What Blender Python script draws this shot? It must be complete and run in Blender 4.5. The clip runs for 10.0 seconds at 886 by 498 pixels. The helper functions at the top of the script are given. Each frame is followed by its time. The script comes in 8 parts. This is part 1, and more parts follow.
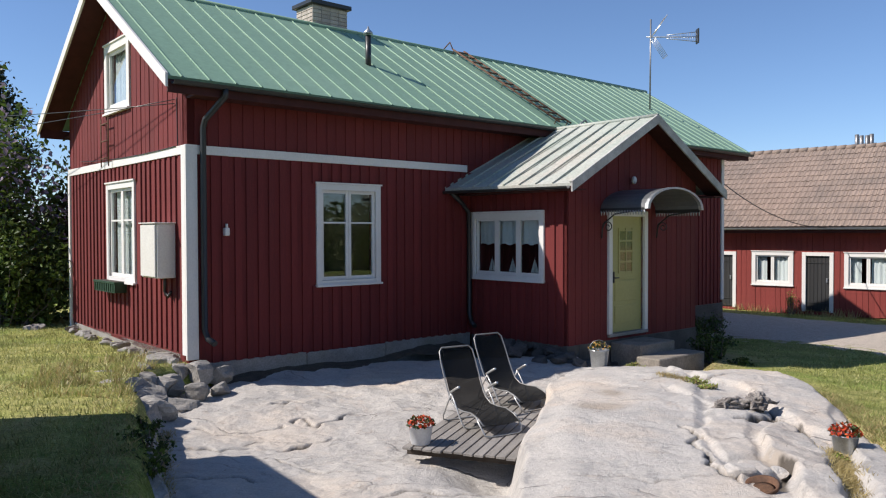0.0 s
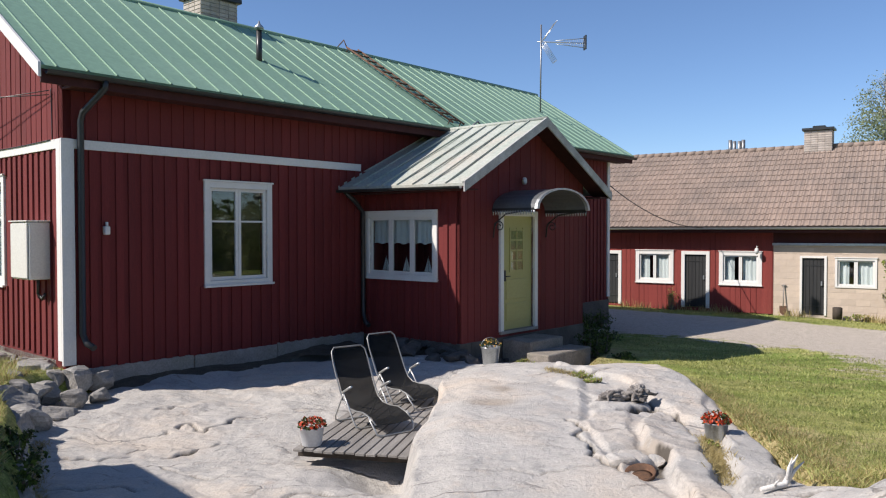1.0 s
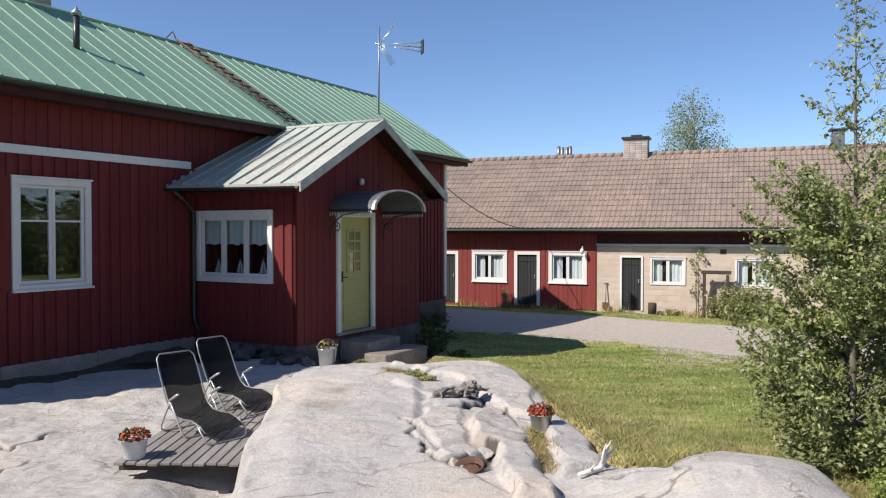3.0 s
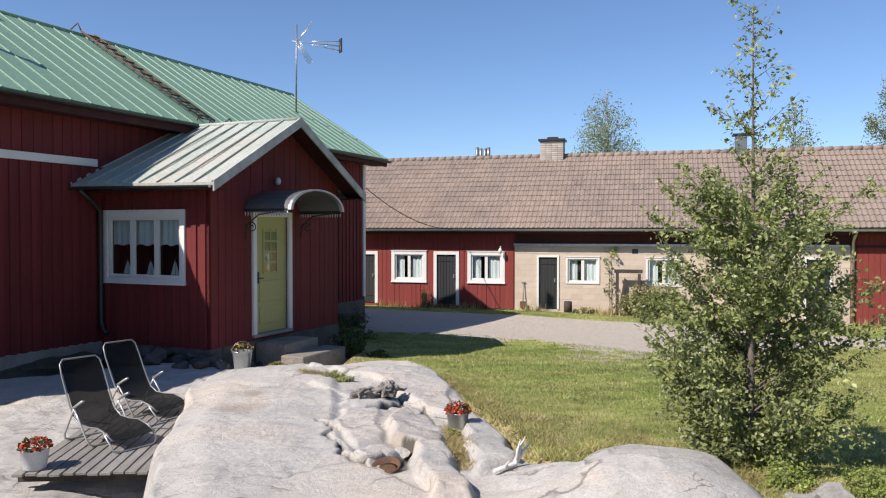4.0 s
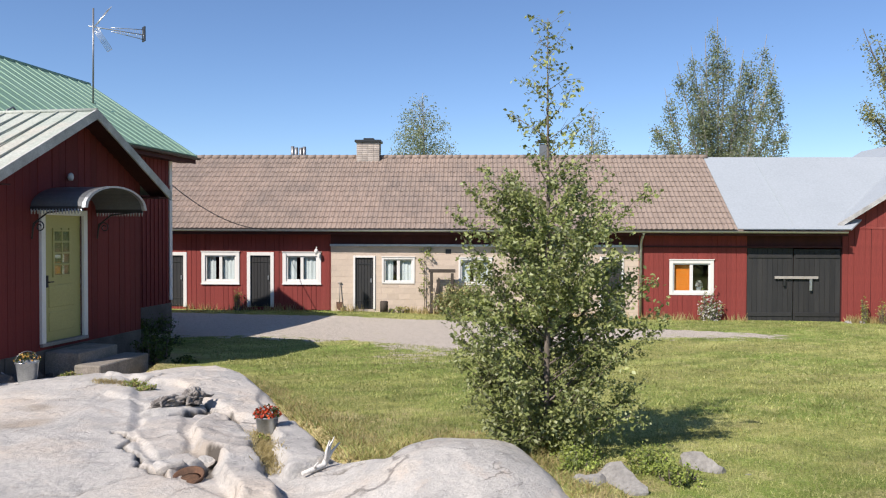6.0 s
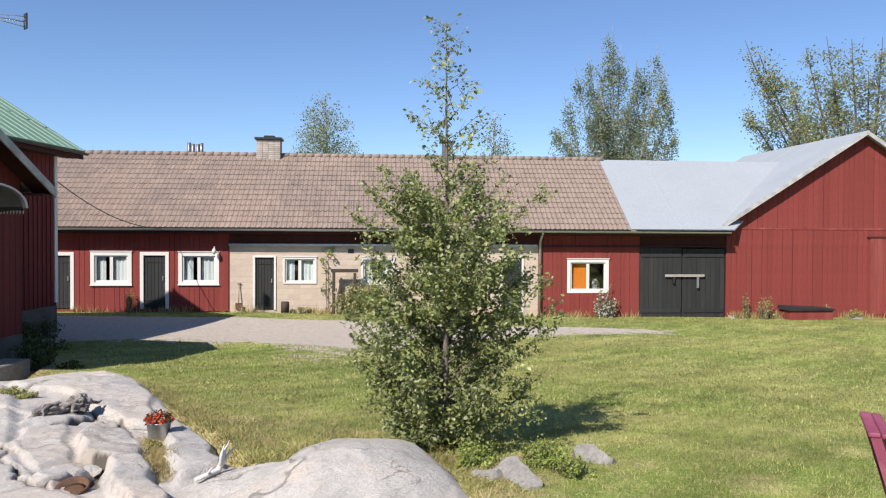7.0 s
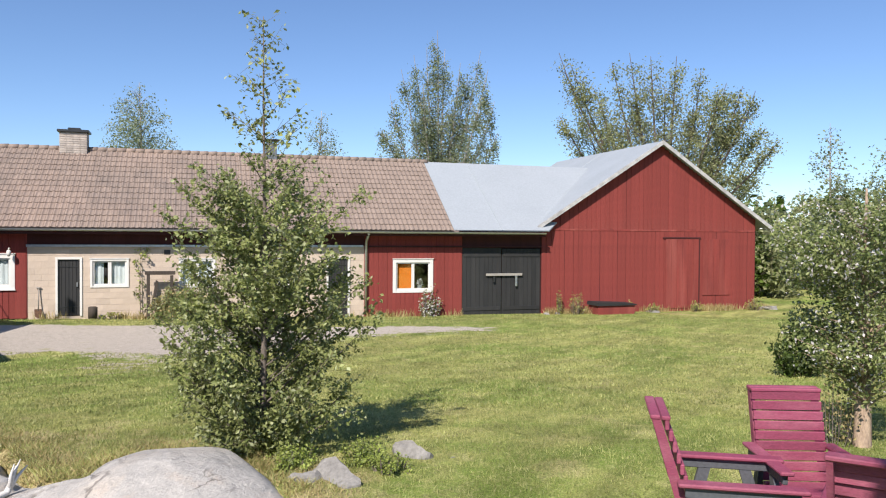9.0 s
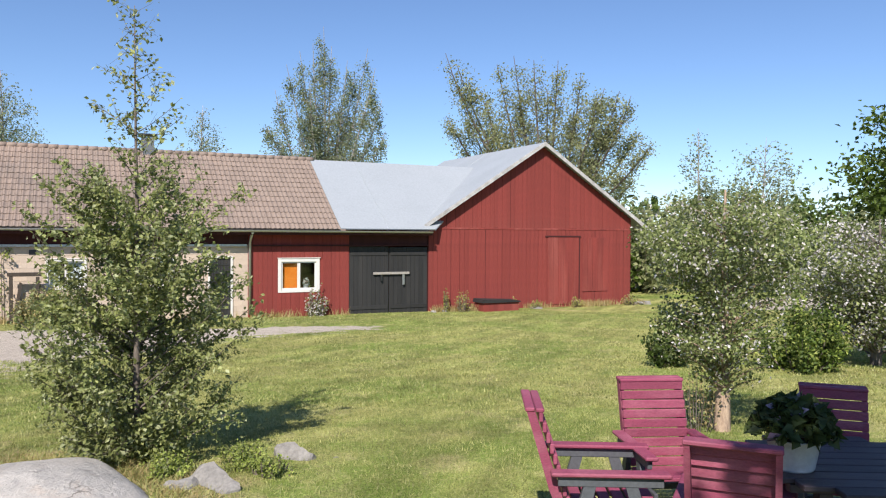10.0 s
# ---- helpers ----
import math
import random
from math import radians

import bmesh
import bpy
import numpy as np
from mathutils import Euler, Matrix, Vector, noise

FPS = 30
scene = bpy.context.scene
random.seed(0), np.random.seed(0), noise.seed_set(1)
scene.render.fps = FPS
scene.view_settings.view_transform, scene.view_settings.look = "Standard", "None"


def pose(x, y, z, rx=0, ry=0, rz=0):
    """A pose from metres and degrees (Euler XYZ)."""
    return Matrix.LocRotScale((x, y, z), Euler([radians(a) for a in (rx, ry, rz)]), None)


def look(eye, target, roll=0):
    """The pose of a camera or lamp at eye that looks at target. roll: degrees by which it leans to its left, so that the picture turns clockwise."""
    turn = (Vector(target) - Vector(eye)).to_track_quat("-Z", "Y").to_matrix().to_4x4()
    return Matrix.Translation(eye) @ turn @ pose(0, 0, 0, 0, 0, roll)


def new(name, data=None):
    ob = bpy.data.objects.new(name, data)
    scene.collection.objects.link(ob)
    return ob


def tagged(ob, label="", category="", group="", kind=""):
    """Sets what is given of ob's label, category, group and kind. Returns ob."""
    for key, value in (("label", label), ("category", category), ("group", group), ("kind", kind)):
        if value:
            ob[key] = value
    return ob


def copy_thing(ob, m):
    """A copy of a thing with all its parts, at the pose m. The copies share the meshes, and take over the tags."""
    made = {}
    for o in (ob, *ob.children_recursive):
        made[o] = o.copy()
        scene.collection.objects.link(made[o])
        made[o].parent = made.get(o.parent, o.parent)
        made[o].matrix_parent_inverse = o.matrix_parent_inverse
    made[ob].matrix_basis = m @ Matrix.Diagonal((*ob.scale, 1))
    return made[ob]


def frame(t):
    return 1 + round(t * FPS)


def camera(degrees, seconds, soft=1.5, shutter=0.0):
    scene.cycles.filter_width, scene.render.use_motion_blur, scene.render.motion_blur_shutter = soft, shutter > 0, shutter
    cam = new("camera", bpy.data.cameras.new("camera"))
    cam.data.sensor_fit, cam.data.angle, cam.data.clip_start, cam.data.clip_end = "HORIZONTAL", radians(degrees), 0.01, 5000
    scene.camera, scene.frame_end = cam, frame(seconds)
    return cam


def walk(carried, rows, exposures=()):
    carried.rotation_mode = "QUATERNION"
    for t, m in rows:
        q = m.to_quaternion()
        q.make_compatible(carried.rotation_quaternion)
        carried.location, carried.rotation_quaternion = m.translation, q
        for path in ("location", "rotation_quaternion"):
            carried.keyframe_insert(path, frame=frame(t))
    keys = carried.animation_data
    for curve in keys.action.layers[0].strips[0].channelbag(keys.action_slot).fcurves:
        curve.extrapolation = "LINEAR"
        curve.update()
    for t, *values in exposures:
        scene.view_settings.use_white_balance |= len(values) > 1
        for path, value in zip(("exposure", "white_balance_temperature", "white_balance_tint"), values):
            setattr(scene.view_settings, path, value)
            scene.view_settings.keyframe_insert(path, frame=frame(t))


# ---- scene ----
# camera, turned by hand on the spot
cam = camera(60.0, 10.0, soft=1.15)
EYE = 1.83
ROWS = [
    (0.0, 0.136, 0.369, -1.23, 0.16, -0.00),
    (0.5, 0.160, 0.359, -1.26, 0.11, -3.74),
    (1.0, 0.184, 0.347, -1.30, 0.06, -7.71),
    (1.5, 0.202, 0.337, -1.28, 0.07, -10.75),
    (2.0, 0.221, 0.325, -1.27, 0.06, -14.06),
    (2.5, 0.236, 0.314, -1.25, -0.01, -16.70),
    (4.0, 0.281, 0.275, -1.22, -0.04, -25.43),
    (4.5, 0.294, 0.261, -1.20, -0.06, -28.13),
    (5.0, 0.308, 0.245, -1.16, -0.12, -31.27),
    (5.5, 0.323, 0.224, -1.15, -0.14, -34.99),
    (7.0, 0.360, 0.158, -1.16, -0.29, -46.04),
    (7.5, 0.367, 0.140, -1.12, -0.31, -48.88),
    (8.0, 0.374, 0.122, -1.06, -0.29, -51.71),
    (8.5, 0.380, 0.100, -1.07, -0.35, -55.07),
    (9.0, 0.386, 0.075, -1.05, -0.37, -58.81),
    (9.5, 0.390, 0.046, -1.07, -0.36, -63.04),
    (10.0, 0.393, 0.018, -1.10, -0.31, -67.11),
]
EXPOSURES = [(0.0, 0.34, 6620, 14), (4.0, 0.38, 6620, 14), (10.0, 0.44, 6620, 14)]
walk(cam, [(t, pose(x, y, EYE, 90 + pitch, roll, yaw)) for t, x, y, pitch, roll, yaw in ROWS], EXPOSURES)

# sky and sun
SUN_AZ, SUN_EL = 260.0, 43.2
world = bpy.data.worlds.new("sky_world")
scene.world = world
world.use_nodes = True
wn = world.node_tree.nodes
sky = wn.new("ShaderNodeTexSky")
sky.sky_type, sky.sun_disc = "NISHITA", False
sky.sun_elevation, sky.sun_rotation = radians(SUN_EL), radians(SUN_AZ)
sky.altitude = 1200
sky.air_density, sky.dust_density, sky.ozone_density = 1.0, 0.05, 6.5
wn["Background"].inputs["Strength"].default_value = 0.112
world.node_tree.links.new(sky.outputs[0], wn["Background"].inputs["Color"])
sun = new("sun", bpy.data.lights.new("sun", "SUN"))
sun.data.energy, sun.data.angle, sun.data.color = 5.0, radians(0.55), (1.0, 0.955, 0.885)
sa, se = radians(SUN_AZ), radians(SUN_EL)
SUN_DIR = Vector((math.sin(sa) * math.cos(se), math.cos(sa) * math.cos(se), math.sin(se)))
sun.matrix_world = look(SUN_DIR * 60, (0, 0, 0))


# ---- materials ----
def mat(name, colour, rough=0.7, second=None, scale=3.0, fine=40.0, amount=0.5, bump=0.15, metal=0.0, stretch=(1, 1, 1),
        per_piece=0.0, spec=0.4, third=None, third_scale=0.6, bump_dist=0.02, coords="Object"):
    """A surface with coarse stains, fine grain, relief and, for pieces, a shift of tone from one to the next."""
    m = bpy.data.materials.new(name)
    m.use_nodes = True
    nt = m.node_tree
    n, l = nt.nodes, nt.links
    b = n["Principled BSDF"]
    b.inputs["Roughness"].default_value, b.inputs["Metallic"].default_value = rough, metal
    b.inputs["Specular IOR Level"].default_value = spec
    tc = n.new("ShaderNodeTexCoord")
    mp = n.new("ShaderNodeMapping")
    mp.inputs["Scale"].default_value = stretch
    l.new(tc.outputs[coords], mp.inputs[0])
    second = second or tuple(c * 0.6 for c in colour)

    def tex(sc, detail):
        t = n.new("ShaderNodeTexNoise")
        t.inputs["Scale"].default_value, t.inputs["Detail"].default_value = sc, detail
        t.inputs["Roughness"].default_value = 0.62
        l.new(mp.outputs[0], t.inputs["Vector"])
        return t

    def mix(f, a, c, how="MIX"):
        x = n.new("ShaderNodeMix")
        x.data_type, x.blend_type = "RGBA", how
        for sock, v in ((x.inputs[0], f), (x.inputs[6], a), (x.inputs[7], c)):
            if hasattr(v, "is_linked"):
                l.new(v, sock)
            else:
                sock.default_value = v if not isinstance(v, tuple) else (*v, 1)
        return x.outputs[2]

    def ramp(v, a, c):
        r = n.new("ShaderNodeMapRange")
        r.inputs[1].default_value, r.inputs[2].default_value = a, c
        l.new(v, r.inputs[0])
        return r.outputs[0]

    coarse, grain = tex(scale, 5), tex(fine, 4)
    col = mix(ramp(coarse.outputs[0], 0.5 - 0.25 / max(amount, 0.1) * 0.5, 0.72), colour, second)
    if third:
        big = tex(third_scale, 4)
        col = mix(ramp(big.outputs[0], 0.48, 0.66), col, third)
    g = n.new("ShaderNodeMapRange")
    g.inputs[1].default_value, g.inputs[2].default_value, g.inputs[3].default_value, g.inputs[4].default_value = 0.3, 0.7, 1 - 0.35 * amount, 1 + 0.25 * amount
    l.new(grain.outputs[0], g.inputs[0])
    col = mix(1.0, col, g.outputs[0], "MULTIPLY")
    if per_piece:
        oi = n.new("ShaderNodeObjectInfo")
        ge = n.new("ShaderNodeNewGeometry")
        ad = n.new("ShaderNodeMath")
        ad.operation = "ADD"
        l.new(oi.outputs["Random"], ad.inputs[0])
        l.new(ge.outputs["Random Per Island"], ad.inputs[1])
        fr = n.new("ShaderNodeMath")
        fr.operation = "FRACT"
        l.new(ad.outputs[0], fr.inputs[0])
        pr = n.new("ShaderNodeMapRange")
        pr.inputs[3].default_value, pr.inputs[4].default_value = 1 - per_piece, 1 + per_piece * 0.6
        l.new(fr.outputs[0], pr.inputs[0])
        col = mix(1.0, col, pr.outputs[0], "MULTIPLY")
    l.new(col, b.inputs["Base Color"])
    rr = n.new("ShaderNodeMapRange")
    rr.inputs[3].default_value, rr.inputs[4].default_value = max(rough - 0.12, 0.02), min(rough + 0.12, 1)
    l.new(coarse.outputs[0], rr.inputs[0])
    l.new(rr.outputs[0], b.inputs["Roughness"])
    if bump:
        bp = n.new("ShaderNodeBump")
        bp.inputs["Strength"].default_value, bp.inputs["Distance"].default_value = bump, bump_dist
        h = n.new("ShaderNodeMath")
        h.operation = "ADD"
        l.new(coarse.outputs[0], h.inputs[0])
        l.new(grain.outputs[0], h.inputs[1])
        l.new(h.outputs[0], bp.inputs["Height"])
        l.new(bp.outputs[0], b.inputs["Normal"])
    return m


def glass_mat(name, tint=(0.9, 0.95, 0.95)):
    m = bpy.data.materials.new(name)
    m.use_nodes = True
    n, l = m.node_tree.nodes, m.node_tree.links
    n.remove(n["Principled BSDF"])
    tr, gl, mx, fr = n.new("ShaderNodeBsdfTransparent"), n.new("ShaderNodeBsdfGlossy"), n.new("ShaderNodeMixShader"), n.new("ShaderNodeLayerWeight")
    tr.inputs[0].default_value = (*tint, 1)
    gl.inputs["Roughness"].default_value = 0.015
    pw = n.new("ShaderNodeMath")
    pw.operation = "POWER"
    pw.inputs[1].default_value = 3.5
    l.new(fr.outputs["Facing"], pw.inputs[0])
    ad = n.new("ShaderNodeMath")
    ad.operation = "MULTIPLY_ADD"
    ad.inputs[1].default_value, ad.inputs[2].default_value = 0.6, 0.07
    l.new(pw.outputs[0], ad.inputs[0])
    l.new(ad.outputs[0], mx.inputs[0])
    l.new(tr.outputs[0], mx.inputs[1])
    l.new(gl.outputs[0], mx.inputs[2])
    l.new(mx.outputs[0], n["Material Output"].inputs[0])
    return m


RED = mat("red_board_paint", (0.174, 0.023, 0.021), 0.8, (0.112, 0.015, 0.015), 1.2, 45, 0.6, 0.25, stretch=(3, 3, 0.5), per_piece=0.16)
WORN_WHITE = mat("worn_white_paint", (0.55, 0.54, 0.52), 0.8, (0.30, 0.29, 0.28), 2.5, 40, 0.7, 0.3)
RED_OLD = mat("weathered_red_paint", (0.26, 0.045, 0.036), 0.88, (0.17, 0.035, 0.03), 1.0, 50, 0.8, 0.35, stretch=(3, 3, 0.35), per_piece=0.09, third=(0.3, 0.075, 0.06), third_scale=0.35)
# dark red for rails, and for shade under eaves and in board gaps
RED_DARK = mat("dark_red_paint_and_shade", (0.07, 0.015, 0.014), 0.8, (0.045, 0.011, 0.011), 1.5, 40, 0.6, 0.2, stretch=(3, 3, 0.5), per_piece=0.12)
WHITE = mat("white_paint", (0.76, 0.75, 0.72), 0.55, (0.66, 0.64, 0.60), 2.5, 60, 0.22, 0.1, stretch=(1, 1, 0.5))
GREEN_ROOF = mat("green_sheet_roof", (0.215, 0.345, 0.240), 0.5, (0.190, 0.315, 0.220), 0.8, 12, 0.35, 0.08, spec=0.4, third=(0.235, 0.365, 0.265), third_scale=0.3)
PALE_ROOF = mat("faded_sheet_roof", (0.44, 0.455, 0.41), 0.75, (0.33, 0.37, 0.32), 1.3, 22, 0.6, 0.1, spec=0.1, third=(0.46, 0.42, 0.36), third_scale=0.7)
ZINC_ROOF = mat("zinc_sheet_roof", (0.385, 0.415, 0.435), 0.6, (0.33, 0.36, 0.38), 0.5, 15, 0.3, 0.06, metal=0.1)
ZINC = mat("galvanised_metal", (0.50, 0.52, 0.53), 0.38, (0.36, 0.38, 0.39), 9, 60, 0.5, 0.08, metal=0.75)
TILE = mat("concrete_tile", (0.300, 0.228, 0.182), 0.9, (0.205, 0.165, 0.14), 0.9, 30, 0.7, 0.3, per_piece=0.10, third=(0.30, 0.225, 0.18), third_scale=0.25)
BLACK_METAL = mat("black_gutter_metal", (0.018, 0.020, 0.020), 0.4, (0.03, 0.03, 0.03), 4, 40, 0.4, 0.08, spec=0.5)
BLACK_BOARD = mat("tarred_board", (0.022, 0.023, 0.024), 0.75, (0.035, 0.034, 0.033), 1.5, 40, 0.7, 0.25, stretch=(3, 3, 0.5), per_piece=0.2)
CONCRETE = mat("old_concrete", (0.33, 0.31, 0.285), 0.92, (0.22, 0.205, 0.19), 2.2, 45, 0.7, 0.35, third=(0.25, 0.24, 0.20), third_scale=0.8)
BLOCK = mat("sand_lime_block", (0.59, 0.485, 0.39), 0.92, (0.52, 0.425, 0.34), 1.6, 40, 0.5, 0.25, per_piece=0.09, third=(0.54, 0.425, 0.335), third_scale=0.5)
MORTAR = mat("mortar", (0.52, 0.43, 0.35), 0.95, (0.45, 0.37, 0.30), 3, 50, 0.5, 0.2)
CHIMNEY_BRICK = mat("pale_chimney_brick", (0.53, 0.47, 0.41), 0.9, (0.38, 0.32, 0.27), 5, 50, 0.6, 0.25, per_piece=0.2)
GLASS = glass_mat("window_glass")
CURTAIN = mat("white_curtain", (0.74, 0.75, 0.74), 0.95, (0.62, 0.63, 0.63), 6, 60, 0.3, 0.1)
YELLOW = mat("pale_yellow_door_paint", (0.41, 0.385, 0.155), 0.45, (0.37, 0.345, 0.135), 2, 40, 0.3, 0.08)
INTERIOR = mat("dim_interior_wall", (0.30, 0.27, 0.23), 0.9, (0.24, 0.21, 0.18), 2, 30, 0.4, 0.05)


# ---- mesh helpers ----
def box(bm, x0, x1, y0, y1, z0, z1, m=None, bevel=0.0):
    vs = [Vector((x, y, z)) for x in (x0, x1) for y in (y0, y1) for z in (z0, z1)]
    if m is not None:
        vs = [m @ v for v in vs]
    v = [bm.verts.new(c) for c in vs]
    fs = [bm.faces.new([v[i] for i in f]) for f in ((0, 1, 3, 2), (4, 6, 7, 5), (0, 4, 5, 1), (2, 3, 7, 6), (0, 2, 6, 4), (1, 5, 7, 3))]
    if bevel:
        es = list({e for f in fs for e in f.edges})
        bmesh.ops.bevel(bm, geom=es, offset=bevel, segments=1, affect="EDGES")
    return v


def prism(bm, pts, y0, y1, m=None):
    """A polygon in the x-z plane, drawn out from y0 to y1."""
    a = [Vector((x, y0, z)) for x, z in pts]
    c = [Vector((x, y1, z)) for x, z in pts]
    if m is not None:
        a, c = [m @ v for v in a], [m @ v for v in c]
    a, c = [bm.verts.new(v) for v in a], [bm.verts.new(v) for v in c]
    k = len(a)
    bm.faces.new(a), bm.faces.new(c[::-1])
    for i in range(k):
        bm.faces.new((a[i], c[i], c[(i + 1) % k], a[(i + 1) % k]))


def tube(bm, pts, radii, sides=8, cap=True):
    """A round bar along pts."""
    pts = [Vector(p) for p in pts]
    if isinstance(radii, (int, float)):
        radii = [radii] * len(pts)
    rings, ref = [], None
    for i, p in enumerate(pts):
        d = (pts[min(i + 1, len(pts) - 1)] - pts[max(i - 1, 0)]).normalized()
        if ref is None:
            ref = d.orthogonal().normalized()
        ref = (ref - d * ref.dot(d)).normalized()
        o2 = d.cross(ref)
        rings.append([bm.verts.new(p + float(radii[i]) * (math.cos(a) * ref + math.sin(a) * o2)) for a in (2 * math.pi * k / sides for k in range(sides))])
    for a, c in zip(rings, rings[1:]):
        for k in range(sides):
            f = bm.faces.new((a[k], a[(k + 1) % sides], c[(k + 1) % sides], c[k]))
            f.smooth = True
    if cap:
        bm.faces.new(rings[0][::-1]), bm.faces.new(rings[-1])


def lathe(bm, prof, sides=24, m=None):
    """A profile of (radius, z), turned about z."""
    rings = []
    for r, z in prof:
        vs = [Vector((r * math.cos(2 * math.pi * k / sides), r * math.sin(2 * math.pi * k / sides), z)) for k in range(sides)]
        rings.append([bm.verts.new(m @ v if m is not None else v) for v in vs])
    for a, c in zip(rings, rings[1:]):
        for k in range(sides):
            f = bm.faces.new((a[k], a[(k + 1) % sides], c[(k + 1) % sides], c[k]))
            f.smooth = True
    bm.faces.new(rings[0][::-1]), bm.faces.new(rings[-1])


def part(name, bm, material, parent=None, label="", normals=True):
    me = bpy.data.meshes.new(name)
    if normals:
        bmesh.ops.recalc_face_normals(bm, faces=bm.faces[:])
    bm.to_mesh(me)
    bm.free()
    for m in material if isinstance(material, (list, tuple)) else (material,):
        me.materials.append(m)
    ob = new(name, me)
    ob.parent = parent
    if label:
        tagged(ob, label)
    return ob


def thing(name, m, label, category, group="", kind=""):
    ob = new(name)
    ob.matrix_basis = m
    return tagged(ob, label, category, group, kind)


def pieces(name, mesh, spots, parent):
    for m in spots:
        ob = new(name, mesh)
        ob.parent = parent
        ob.matrix_basis = m


def turned(x, y, x_axis):
    """A wall's own frame: origin, and the way its x runs; y goes into the wall."""
    ax = Vector((*x_axis, 0))
    ay = Vector((-ax.y, ax.x, 0))
    return Matrix(((ax.x, ay.x, 0, x), (ax.y, ay.y, 0, y), (0, 0, 1, 0), (0, 0, 0, 1)))


def board_mesh(name, w, d, material):
    bm = bmesh.new()
    c = 0.006
    prism(bm, [(-w / 2, 0), (w / 2, 0), (w / 2, 1), (-w / 2, 1)], -d, 0.004)
    for v in bm.verts:
        if v.co.y < 0:
            v.co.x *= 1 - 2 * c / w
    me = bpy.data.meshes.new(name)
    bmesh.ops.recalc_face_normals(bm, faces=bm.faces[:])
    bm.to_mesh(me)
    bm.free()
    me.materials.append(material)
    return me


QUEUE = []  # cladding boards, made at the end


def wall(parent, m, length, zb, top, openings=(), th=0.18, material=RED, name="wall", knots=()):
    """A wall with openings through it; top(x) and zb(x) are its upper and lower edges."""
    bm = bmesh.new()
    xs = sorted({0, length, *knots, *(o[0] for o in openings), *(o[1] for o in openings)})
    for a, b in zip(xs, xs[1:]):
        mid = (a + b) / 2
        cut = sorted((o[2], o[3]) for o in openings if o[0] < mid < o[1])
        lo = (zb(a), zb(b))
        for z0, z1 in cut:
            if z0 > lo[0]:
                prism(bm, [(a, lo[0]), (b, lo[1]), (b, z0), (a, z0)], 0, th, m)
            lo = (z1, z1)
        prism(bm, [(a, lo[0]), (b, lo[1]), (b, top(b)), (a, top(a))], 0, th, m)
    bmesh.ops.remove_doubles(bm, verts=bm.verts[:], dist=0.0005)
    return part(name, bm, material, parent)


def boards(parent, m, x0, x1, zb, top, pitch, mesh, openings=(), jitter=0.012, rnd=random.Random(5)):
    """Cladding boards on a wall, cut round its openings."""
    n = max(1, round((x1 - x0) / pitch))
    step = (x1 - x0) / n
    spots = []
    for i in range(n):
        x = x0 + (i + 0.5) * step + rnd.uniform(-jitter, jitter)
        runs, lo = [], zb(x) + rnd.uniform(-0.015, 0.01)
        for o in sorted(openings, key=lambda o: o[2]):
            if o[0] - 0.04 < x < o[1] + 0.04:
                runs.append((lo, o[2]))
                lo = o[3]
        runs.append((lo, top(x)))
        spots += [m @ Matrix.LocRotScale((x, rnd.uniform(-0.002, 0.002), a), None, (1, 1, b - a)) for a, b in runs if b - a > 0.05]
    QUEUE.append(("board", mesh, spots, parent))


